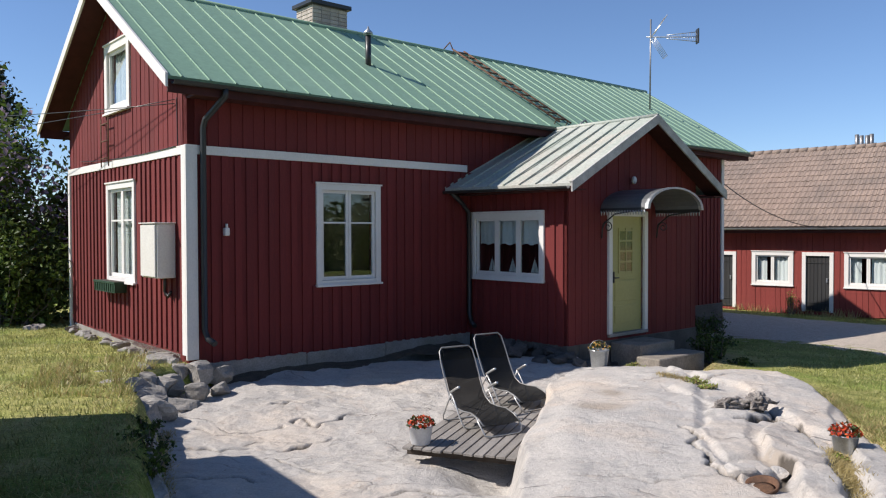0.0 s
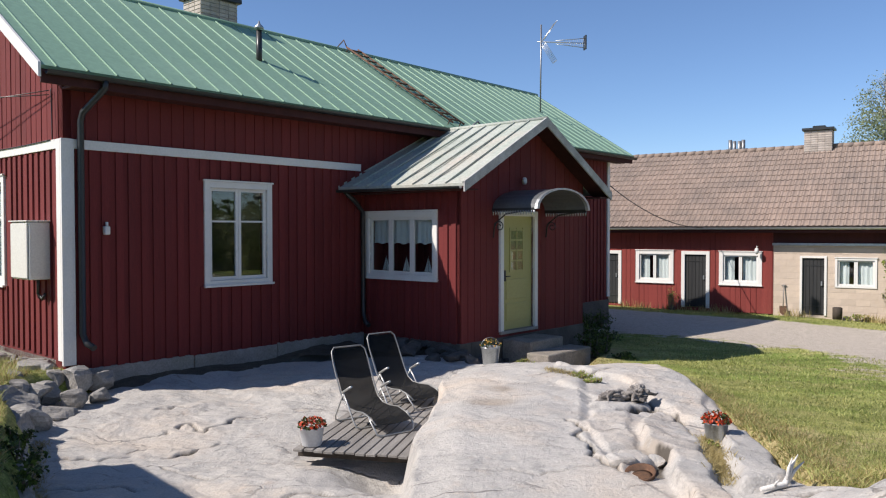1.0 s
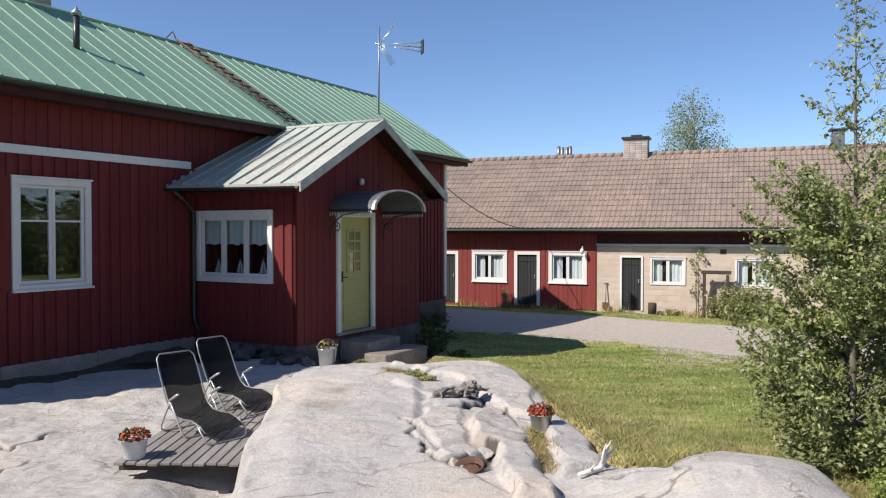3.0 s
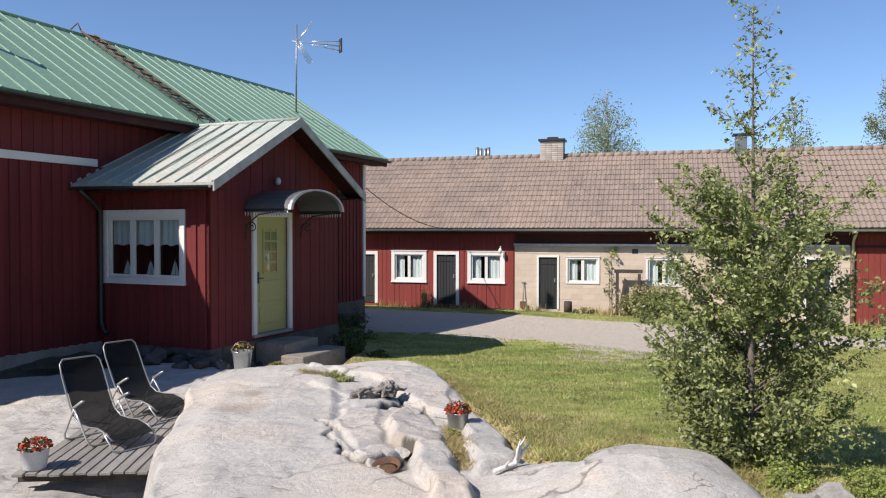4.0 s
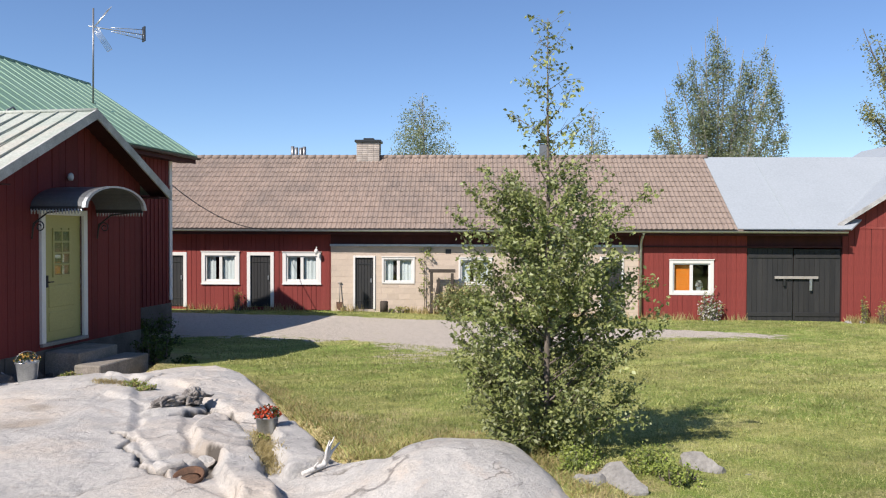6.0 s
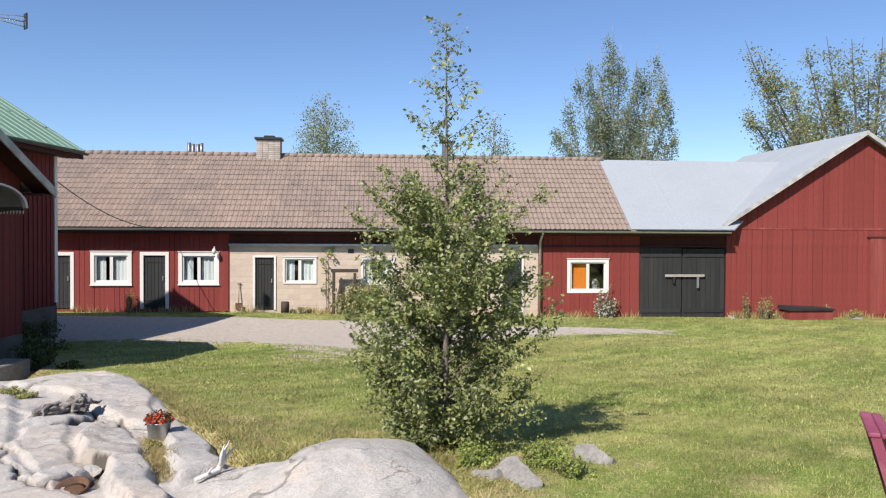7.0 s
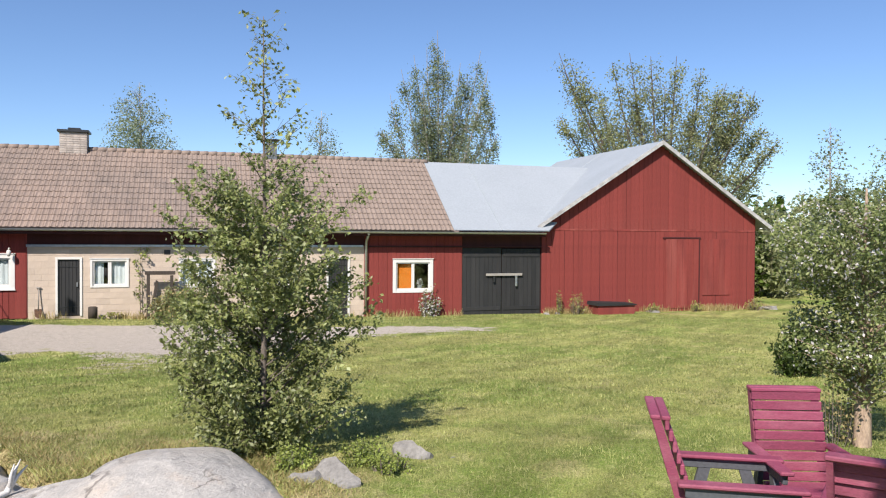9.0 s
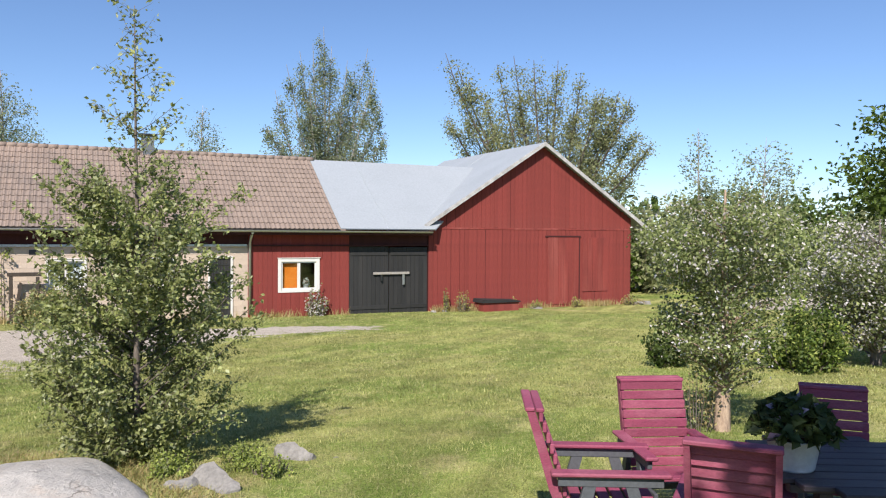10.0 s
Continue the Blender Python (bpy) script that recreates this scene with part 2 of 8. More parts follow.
def window(parent, m, x0, x1, z0, z1, sashes=2, bars=(), casing=0.1, sill=True, curtain="", depth=0.05, sash_w=0.05, label="", apron=0.0):
    """Casing, sashes, panes and curtains; x0..z1 are the casing's outer edges."""
    bm = bmesh.new()
    d = -0.035
    box(bm, x0, x0 + casing, d, 0.06, z0, z1, m, 0.004)
    box(bm, x1 - casing, x1, d, 0.06, z0, z1, m, 0.004)
    box(bm, x0 + casing, x1 - casing, d + 0.003, 0.06, z1 - casing, z1 - 0.002, m)
    box(bm, x0 + casing, x1 - casing, d + 0.003, 0.06, z0 + 0.002, z0 + casing * 0.8, m)
    box(bm, x0 - 0.02, x1 + 0.02, d - 0.02, 0.0, z1, z1 + 0.025, m)
    w = part("window", bm, WHITE, parent, label)
    if sill:
        bm = bmesh.new()
        box(bm, x0 - 0.015, x1 + 0.015, d - 0.035, 0.0, z0 - 0.02, z0 + 0.012, m)
        part("sill", bm, WHITE, w)
    a, b, lo, hi = x0 + casing, x1 - casing, z0 + casing * 0.8, z1 - casing
    step = (b - a) / sashes
    for i in range(sashes):
        s0, s1 = a + i * step + 0.002, a + (i + 1) * step - 0.002
        bm = bmesh.new()
        y0, y1 = depth - 0.04, depth
        box(bm, s0, s0 + sash_w, y0, y1, lo, hi, m)
        box(bm, s1 - sash_w, s1, y0, y1, lo, hi, m)
        box(bm, s0 + sash_w, s1 - sash_w, y0 + 0.002, y1, hi - sash_w, hi, m)
        box(bm, s0 + sash_w, s1 - sash_w, y0 + 0.002, y1, lo, lo + sash_w * 1.2, m)
        for fr in bars:
            zz = lo + (hi - lo) * fr
            box(bm, s0 + sash_w, s1 - sash_w, y0 + 0.004, y1, zz - 0.014, zz + 0.014, m)
        part("sash", bm, WHITE, w)
        bm = bmesh.new()
        box(bm, s0 + 0.02, s1 - 0.02, depth - 0.018, depth - 0.014, lo + 0.02, hi - 0.02, m)
        p = part("pane", bm, GLASS, w)
        p.visible_shadow = False
    if curtain:
        bm = bmesh.new()
        runs = {"sides": ((a, a + 0.62 * step, lo, hi), (a + step * 1.12, b, lo, hi)), "valance": ((a, b, hi - 0.46 * (hi - lo), hi),),
                "full": ((a, b, lo, hi),)}[curtain]
        for s0, s1, c0, c1 in runs:
            k = max(6, int((s1 - s0) / 0.035))
            lastv = None
            for j in range(k + 1):
                x = s0 + (s1 - s0) * j / k
                y = depth + 0.07 + 0.018 * math.sin(j * 1.7) + 0.01 * math.sin(j * 0.6 + s0)
                v = [bm.verts.new(m @ Vector((x, y, c0 + 0.015 * math.sin(j * 0.8)))), bm.verts.new(m @ Vector((x, y, c1)))]
                if lastv:
                    bm.faces.new((lastv[0], v[0], v[1], lastv[1])).smooth = True
                lastv = v
        part("curtain", bm, CURTAIN, w, normals=False)
    return w


def sheet_roof(parent, p, q, along, n_seams, material, thick=0.05, name="roof", seam=0.024, ends=None):
    """A sloping sheet from eave line p-q (two points) up along the vector, with raised seams."""
    p, q, along = Vector(p), Vector(q), Vector(along)
    nrm = (q - p).cross(along).normalized()
    if nrm.z < 0:
        nrm = -nrm
    bm = bmesh.new()
    c = [p, q, q + along, p + along] if ends is None else [p, q, q + along * ends[1], p + along * ends[0]]
    top = [bm.verts.new(v) for v in c]
    low = [bm.verts.new(v - nrm * thick) for v in c]
    bm.faces.new(top), bm.faces.new(low[::-1])
    for i in range(4):
        bm.faces.new((top[i], low[i], low[(i + 1) % 4], top[(i + 1) % 4]))
    ob = part(name, bm, material, parent)
    bm = bmesh.new()
    w = (q - p).normalized() * seam / 2
    a = [-w, w, w * 0.7 + nrm * 0.02, -w * 0.7 + nrm * 0.02]
    lo, hi = [bm.verts.new(v - nrm * 0.002) for v in a], [bm.verts.new(v + along - nrm * 0.002) for v in a]
    bm.faces.new(lo), bm.faces.new(hi[::-1])
    for i in range(4):
        bm.faces.new((lo[i], hi[i], hi[(i + 1) % 4], lo[(i + 1) % 4]))
    bmesh.ops.recalc_face_normals(bm, faces=bm.faces[:])
    me = bpy.data.meshes.new("seam")
    bm.to_mesh(me)
    bm.free()
    me.materials.append(material)
    spots = []
    for i in range(n_seams):
        f = (i + 0.5) / n_seams
        k = 1 if ends is None else ends[0] + (ends[1] - ends[0]) * f
        spots.append(Matrix.Translation(p + (q - p) * f) @ (Matrix.Identity(4) if k == 1 else Matrix.Translation(along * 0) @ Matrix.Diagonal((k, k, k, 1))))
    QUEUE.append(("seam", me, spots, ob))
    return ob


# ---- ground ----
def smooth(a, b, x):
    t = np.clip((x - a) / (b - a), 0, 1)
    return t * t * (3 - 2 * t)


def lawn_base(x, y):
    """The slope of the yard, down towards the barn."""
    s = 0.82 * x + 0.57 * y
    return np.interp(s, [-50, 3, 7, 11, 16, 25, 28, 31, 60, 200, 3000], [-0.05, -0.04, -0.16, -0.42, -0.70, -0.90, -1.14, -1.22, -1.25, -2.0, -2.0])


ROCK_EDGE = [(-3.2, 12.4), (-3.35, 11.5), (-3.9, 10.8), (-3.8, 9.8), (-3.4, 9.2), (-3.1, 8.4), (-2.5, 7.0), (-2.1, 5.8), (-1.0, 4.6), (1.0, 4.0), (3.0, 3.5),
             (4.4, 3.6), (4.85, 4.4), (5.15, 5.2), (4.95, 5.85), (4.45, 5.8), (4.02, 5.5), (3.9, 5.9), (4.18, 6.6), (4.42, 7.3), (4.46, 7.8), (4.62, 8.5), (4.85, 9.4),
             (5.05, 10.7), (5.0, 12.0), (4.3, 12.7), (5.5, 15.0), (-1.0, 16.0)]


def edge_distance(x, y):
    """Metres inside (+) or outside (-) the outcrop's outline."""
    return outline_distance(x, y, ROCK_EDGE)


def fbm(x, y, scale, octaves=4, seed=0.0, ridged=False):
    out = np.zeros(x.shape)
    flat = out.ravel()
    for i, (a, b) in enumerate(zip(x.ravel(), y.ravel())):
        amp, f, v = 1.0, 1.0 / scale, 0.0
        for _ in range(octaves):
            k = noise.noise((a * f + seed, b * f - seed, seed * 0.37))
            v += amp * (1 - 2 * abs(k) if ridged else k)
            amp, f = amp * 0.5, f * 2.07
        flat[i] = v
    return out


def groove(x, y, pts, width, depth):
    """A cleft along a line of points."""
    d = np.full(x.shape, 1e9)
    for (ax, ay), (bx, by) in zip(pts, pts[1:]):
        ux, uy = bx - ax, by - ay
        t = np.clip(((x - ax) * ux + (y - ay) * uy) / (ux * ux + uy * uy), 0, 1)
        d = np.minimum(d, np.hypot(x - ax - t * ux, y - ay - t * uy))
    return -depth * np.exp(-(d / width) ** 2)


def outline_distance(x, y, pts):
    """Metres inside (+) or outside (-) a closed outline."""
    e = np.array(pts)
    f = np.roll(e, -1, 0)
    d = np.full(x.shape, 1e9)
    inside = np.zeros(x.shape, bool)
    for (ax, ay), (bx, by) in zip(e, f):
        ux, uy = bx - ax, by - ay
        t = np.clip(((x - ax) * ux + (y - ay) * uy) / (ux * ux + uy * uy), 0, 1)
        d = np.minimum(d, np.hypot(x - ax - t * ux, y - ay - t * uy))
        if ay != by:
            inside ^= ((ay > y) != (by > y)) & (x < ax + (y - ay) * ux / uy)
    return np.where(inside, d, -d)


CREST_Y, CREST_X = [3.5, 5.6, 6.42, 6.98, 8.29, 9.02, 10.59, 11.55, 12.3], [0.1, 0.48, 0.66, 0.80, 1.02, 1.19, 1.58, 2.04, 2.5]
# loose slabs on the broken side of the hump: outline, thickness, fall towards +x and +y, softness of the edge
SLABS = [
    ([(3.80, 8.62), (3.40, 8.20), (3.14, 7.57), (3.02, 7.15), (3.02, 6.66), (2.83, 6.04), (2.70, 5.50), (2.98, 5.40), (3.18, 6.10), (3.40, 6.75), (3.72, 7.52), (3.82, 8.17)], 0.095, 0.10, 0.0, 0.028),
    ([(4.10, 7.72), (4.33, 7.70), (4.30, 7.27), (4.03, 6.61), (3.72, 5.92), (3.30, 5.95), (3.45, 6.33), (3.67, 6.92)], 0.10, 0.06, -0.02, 0.028),
    ([(3.30, 11.2), (3.99, 11.5), (4.70, 11.6), (4.92, 10.6), (4.86, 9.7), (4.20, 8.30), (3.98, 8.55), (3.94, 9.24), (3.90, 10.1), (3.52, 10.6)], 0.055, 0.02, 0.0, 0.03),
    ([(2.54, 6.81), (2.67, 6.98), (2.87, 6.90), (2.87, 6.68), (2.70, 6.50), (2.50, 6.46)], 0.06, 0.0, 0.0, 0.028),
    ([(2.62, 7.75), (2.98, 8.65), (3.42, 8.58), (3.06, 7.66), (2.93, 7.12), (2.62, 7.06)], 0.045, 0.06, 0.0, 0.026),
    ([(2.95, 9.9), (3.2, 9.2), (3.05, 8.8), (3.5, 8.72), (3.8, 9.0), (3.75, 9.7), (3.4, 9.95)], 0.03, 0.05, 0.0, 0.03),
]
CLEFTS = [
    ([(2.58, 8.0), (2.54, 7.72), (2.44, 7.2), (2.43, 6.74), (2.42, 6.45), (2.56, 6.33), (2.75, 6.36)], 0.028, 0.10),
    ([(3.88, 9.1), (3.92, 8.4), (4.02, 7.95), (4.06, 7.75)], 0.03, 0.08),
    ([(3.3, 10.7), (3.75, 10.45), (3.98, 10.6), (4.2, 10.5)], 0.022, 0.06),
    ([(3.35, 8.65), (3.6, 8.72), (3.85, 8.8)], 0.07, 0.16),
    ([(3.02, 6.9), (2.95, 6.6), (2.82, 6.42)], 0.07, 0.08),
    ([(1.2, 6.6), (1.7, 6.45), (2.2, 6.5), (2.42, 6.45)], 0.018, 0.03),
    ([(3.5, 5.75), (3.65, 5.65), (3.85, 5.62)], 0.03, 0.05),
    ([(-1.72, 9.9), (-1.58, 10.05), (-1.40, 9.75), (-1.30, 9.95), (-1.13, 10.37), (-1.0, 10.35)], 0.026, 0.080),
    ([(-1.75, 8.85), (-1.56, 8.98), (-1.35, 9.13), (-1.22, 9.35)], 0.026, 0.064),
    ([(-1.1, 9.14), (-0.95, 9.22), (-0.76, 9.25)], 0.020, 0.040),
    ([(-1.62, 8.5), (-1.46, 8.3), (-1.28, 8.11), (-1.0, 8.08), (-0.6, 7.95)], 0.026, 0.048),
    ([(-1.0, 10.35), (-0.5, 10.5), (0.1, 10.75)], 0.014, 0.020),
    ([(-2.9, 9.5), (-2.5, 9.35), (-2.1, 9.5), (-1.9, 9.75)], 0.026, 0.048),
    ([(-2.7, 8.7), (-2.3, 8.75), (-2.05, 8.95)], 0.026, 0.056),
    ([(-2.2, 10.5), (-1.9, 10.75), (-1.6, 10.7)], 0.026, 0.040),
    ([(-0.4, 7.2), (-0.1, 7.45), (0.2, 7.3), (0.5, 7.35)], 0.026, 0.056),
    ([(-2.5, 7.6), (-2.0, 7.75), (-1.7, 7.6)], 0.026, 0.048),
]


def cleft_depth(x, y):
    z = np.zeros(x.shape)
    wx, wy = x + 0.045 * np.sin(9 * y + 4 * x) + 0.022 * np.sin(27 * y - 13 * x), y + 0.045 * np.sin(8 * x - 5 * y) + 0.022 * np.sin(25 * x + 9 * y)
    for pts, w, d in CLEFTS:
        z += groove(wx, wy, pts, max(w * 0.75, 0.016), d)
    return z


def rock_shape(x, y):
    """The outcrop without its small relief."""
    side = x - np.interp(y, CREST_Y, CREST_X) - 0.05 * np.sin(y * 2.1 + 0.6) - 0.03 * np.sin(y * 5.3)
    bump = 0.80 * smooth(-0.13, 0.05, side) + 0.20 * smooth(0.0, 0.5, side)
    left = np.interp(y, [4, 6, 7.5, 9.5, 11.5, 14], [-0.42, -0.55, -0.60, -0.60, -0.48, -0.28]) + 0.10 * smooth(-1.0, -3.5, x)
    left = left - 0.28 * np.exp(-((x - 0.62) / 0.42) ** 2 - ((y - 7.95) / 0.42) ** 2)
    right = np.interp(y, [4, 5.5, 6.5, 8, 9.5, 11, 12.0, 12.9, 14], [-0.25, -0.20, -0.16, -0.12, -0.11, -0.12, -0.20, -0.42, -0.6])
    # the broken side lies lower, with slabs standing on it
    broken = smooth(0.0, 0.16, x - np.interp(y, [4.6, 5.4, 6.4, 7.2, 8.0, 9.0, 10.2, 11.5], [3.3, 2.75, 2.44, 2.46, 2.62, 2.95, 3.3, 3.4])) * smooth(4.9, 5.5, y)
    right = right - 0.065 * broken - 0.12 * smooth(3.0, 4.4, x) * smooth(5.4, 6.4, y) * smooth(11.0, 8.5, y)
    z = left + (right - left) * bump
    for pts, h, fx, fy, soft in SLABS:
        d = outline_distance(x + 0.03 * np.sin(7 * y + 3 * x), y + 0.03 * np.sin(6 * x - 2 * y), pts)
        cx, cy = np.mean(pts, 0)
        z += (h - fx * (x - cx) - fy * (y - cy)) * smooth(-soft, soft * 1.6, d)
    z += 0.30 * np.exp(-np.abs((x - 4.38) / np.where(x > 4.38, 1.12, 0.85)) ** 2.4 - np.abs((y - 4.98) / 1.12) ** 2.4) - 0.05 * np.exp(-((x - 4.9) / 0.3) ** 2 - ((y - 4.5) / 0.4) ** 2)
    # a shallow tan hollow on the big hump
    z -= 0.035 * np.exp(-((x - 1.90) / 0.32) ** 2 - ((y - 9.0) / 0.40) ** 2)
    return z + cleft_depth(x, y)


def ground_z(x, y):
    """The height of whatever is on top at a place."""
    x, y = np.atleast_1d(np.array(x, float)), np.atleast_1d(np.array(y, float))
    d = edge_distance(x, y)
    return float(np.maximum(np.where(d > -0.5, rock_z(x, y), -9), lawn_z(x, y))[0])


def sheet(name, xs, ys, z, material, smooth_faces=True):
    nx, ny = len(xs), len(ys)
    gx, gy = np.meshgrid(xs, ys)
    co = np.stack([gx.ravel(), gy.ravel(), z(gx, gy).ravel()], 1)
    i = np.arange(nx * ny).reshape(ny, nx)
    q = np.stack([i[:-1, :-1], i[:-1, 1:], i[1:, 1:], i[1:, :-1]], -1).reshape(-1, 4)
    me = bpy.data.meshes.new(name)
    me.from_pydata(co.tolist(), [], q.tolist())
    me.polygons.foreach_set("use_smooth", [smooth_faces] * len(me.polygons))
    me.materials.append(material)
    return new(name, me)


def lawn_z(x, y):
    d = edge_distance(x, y)
    z = lawn_base(x, y) + 0.03 * np.sin(x * 0.9 + 1.3 * np.sin(y * 0.5)) * np.sin(y * 0.8) * smooth(40, 20, np.hypot(x, y))
    z = z - 0.75 * smooth(-0.05, 0.40, d)
    far = np.hypot(x, y)
    return z + 8 * smooth(120, 500, far) * np.sin(np.arctan2(y, x) * 3 + 1) ** 2


def rock_z(x, y):
    d = edge_distance(x, y)
    z = rock_shape(x, y)
    n1 = fbm(x, y, 1.6, 5, 3.1)
    cr = fbm(x * 0.8 + 0.5 * y, y * 1.3, 1.3, 3, 7.7, True)
    hump = smooth(-0.1, 0.25, x - np.interp(y, CREST_Y, CREST_X)) * smooth(2.9, 2.4, x)
    st = fbm(x * 0.55 + 0.3 * y, y * 1.2 - 0.2 * x, 1.1, 4, 11.3)
    step = np.floor(st * 3.2) / 3.2 + smooth(0.55, 1.0, st * 3.2 - np.floor(st * 3.2)) / 3.2
    z = z + (0.035 * n1 + 0.028 * step + 0.016 * fbm(x, y * 1.4, 0.32, 3, 5.2)) * (1 - 0.8 * hump) * smooth(0.05, 0.5, d) + 0.02 * n1 - 0.05 * np.clip(cr - 1.25, 0, 1)
    return z - 0.55 * smooth(0.12, -0.55, d) + 0.02 * smooth(0.0, 0.3, d)


def ground_material():
    m = bpy.data.materials.new("lawn_and_gravel")
    m.use_nodes = True
    n, l = m.node_tree.nodes, m.node_tree.links
    b = n["Principled BSDF"]
    b.inputs["Roughness"].default_value, b.inputs["Specular IOR Level"].default_value = 0.95, 0.1
    g = n.new("ShaderNodeNewGeometry")

    def tex(sc, det, rough=0.6):
        t = n.new("ShaderNodeTexNoise")
        t.inputs["Scale"].default_value, t.inputs["Detail"].default_value, t.inputs["Roughness"].default_value = sc, det, rough
        l.new(g.outputs["Position"], t.inputs["Vector"])
        return t.outputs[0]

    def rng(v, a, c, lo=0.0, hi=1.0):
        r = n.new("ShaderNodeMapRange")
        r.interpolation_type = "SMOOTHSTEP"
        for i, k in enumerate((a, c, lo, hi)):
            r.inputs[i + 1].default_value = k
        l.new(v, r.inputs[0])
        return r.outputs[0]

    def mix(f, a, c, how="MIX"):
        x = n.new("ShaderNodeMix")
        x.data_type, x.blend_type = "RGBA", how
        for sock, v in ((x.inputs[0], f), (x.inputs[6], a), (x.inputs[7], c)):
            if hasattr(v, "is_linked"):
                l.new(v, sock)
            else:
                sock.default_value = (*v, 1) if isinstance(v, tuple) else v
        return x.outputs[2]

    def math_node(op, a, c):
        x = n.new("ShaderNodeMath")
        x.operation = op
        for sock, v in zip(x.inputs, (a, c)):
            if hasattr(v, "is_linked"):
                l.new(v, sock)
            else:
                sock.default_value = v
        return x.outputs[0]

    grass = mix(rng(tex(0.28, 6, 0.68), 0.42, 0.60), (0.185, 0.250, 0.054), (0.360, 0.350, 0.120))
    grass = mix(rng(tex(1.3, 6, 0.7), 0.50, 0.68), grass, (0.42, 0.385, 0.165))
    grass = mix(rng(tex(6.0, 5), 0.48, 0.70, 0, 0.75), grass, (0.150, 0.188, 0.046))
    grass = mix(rng(tex(17.0, 4), 0.50, 0.68, 0, 0.6), grass, (0.41, 0.40, 0.165))
    sm = n.new("ShaderNodeMapping")
    sm.inputs["Rotation"].default_value, sm.inputs["Scale"].default_value = (0, 0, radians(-38)), (0.35, 2.2, 1.0)
    l.new(g.outputs["Position"], sm.inputs[0])
    st = n.new("ShaderNodeTexNoise")
    st.inputs["Scale"].default_value, st.inputs["Detail"].default_value = 1.0, 4
    l.new(sm.outputs[0], st.inputs["Vector"])
    grass = mix(1.0, grass, rng(st.outputs[0], 0.35, 0.65, 0.80, 1.18), "MULTIPLY")
    dry_at = n.new("ShaderNodeAttribute")
    dry_at.attribute_name = "dry"
    gr_at = n.new("ShaderNodeAttribute")
    gr_at.attribute_name = "gravel"
    wob = rng(tex(2.2, 6), 0.3, 0.7, -0.35, 0.35)
    dry_mix = mix(rng(tex(14, 5, 0.75), 0.38, 0.62), (0.45, 0.37, 0.19), (0.29, 0.25, 0.11))
    col = mix(rng(math_node("ADD", dry_at.outputs["Fac"], wob), 0.3, 0.95), grass, dry_mix)
    gravel = mix(rng(tex(9, 6, 0.75), 0.35, 0.65), (0.54, 0.475, 0.40), (0.41, 0.36, 0.30))
    col = mix(rng(math_node("ADD", gr_at.outputs["Fac"], wob), 0.4, 0.72), col, gravel)
    col = mix(1.0, col, rng(tex(55, 3, 0.7), 0.3, 0.7, 0.58, 1.32), "MULTIPLY")
    l.new(col, b.inputs["Base Color"])
    bp = n.new("ShaderNodeBump")
    bp.inputs["Strength"].default_value, bp.inputs["Distance"].default_value = 0.7, 0.03
    l.new(tex(45, 4, 0.75), bp.inputs["Height"])
    l.new(bp.outputs[0], b.inputs["Normal"])
    return m


def graded(lo, hi, fine_lo, fine_hi, step):
    mid = list(np.arange(fine_lo, fine_hi, step))
    out, s, v = [], step, fine_hi
    while v < hi:
        out.append(v)
        s *= 1.25
        v += s
    out.append(hi)
    neg, s, v = [], step, fine_lo
    while v > lo:
        s *= 1.25
        v -= s
        neg.append(max(v, lo))
    return np.array(sorted(set(neg)) + mid + out)


LAWN = ground_material()
ground = sheet("ground", np.array(sorted(set(np.round(np.concatenate([graded(-2500, 2500, -12, 40, 0.3), np.arange(-4.6, 6.6, 0.1)]), 3)))), np.array(sorted(set(np.round(np.concatenate([graded(-2500, 2500, -8, 34, 0.3), np.arange(3, 13.5, 0.1)]), 3)))), lawn_z, LAWN)
tagged(ground, "sloping mown lawn with dry patches and a gravel drive", "ground", kind="structure")
co = np.array([v.co[:] for v in ground.data.vertices])
gx, gy = co[:, 0], co[:, 1]
de = edge_distance(gx, gy)
dry = 1.15 * np.exp(-np.clip(-de, 0, 9) / 0.5) * (gx > 0) + 0.50 * np.exp(-(((gx - 5.0) / 1.0) ** 2 + ((gy - 7.2) / 1.4) ** 2)) + 0.72 * np.exp(-(((gx - 9.6) / 2.4) ** 2 + ((gy - 12.6) / 1.1) ** 2))
dry += 0.5 * np.exp(-(((gx - 30.5) / 2.5) ** 2 + ((gy - 7.5) / 2.0) ** 2)) + 0.25 * (gx < -3.4) * (gy < 14)
dry += 0.6 * np.exp(-(((gx - 5.5) / 0.8) ** 2 + ((gy - 4.3) / 0.9) ** 2))
# the drive: a strip between the house and the barn
bu = (gx - 22.46) * 0.7547 + (gy - 16.61) * -0.6561
bv = (gx - 22.46) * 0.6561 + (gy - 16.61) * 0.7547
DRIVE_U = [-30, -16, -11, -8.8, -6.2, -4.5, -2, 2, 4.5]
DRIVE_NEAR = [-11, -8.6, -8.6, -8.8, -10.2, -9.6, -7.4, -7.0, -6.6]
DRIVE_FAR = [-1.2, -1.7, -2.2, -2.8, -3.6, -4.2, -5.2, -5.8, -6.0]
near_side, far_side = np.interp(bu, DRIVE_U, DRIVE_NEAR), np.interp(bu, DRIVE_U, DRIVE_FAR)
grav = smooth(-1.5, 1.1, bv - near_side) * smooth(0.4, -0.3, bv - far_side) * smooth(4.5, 0.5, bu)
grav += 1.0 * smooth(1.2, 0.8, np.hypot((gx - 37) / 5, (gy + 1.5) / 2.5))
grav += 0.55 * np.exp(-(((gx - 9.9) / 1.5) ** 2 + ((gy - 12.6) / 1.6) ** 2))
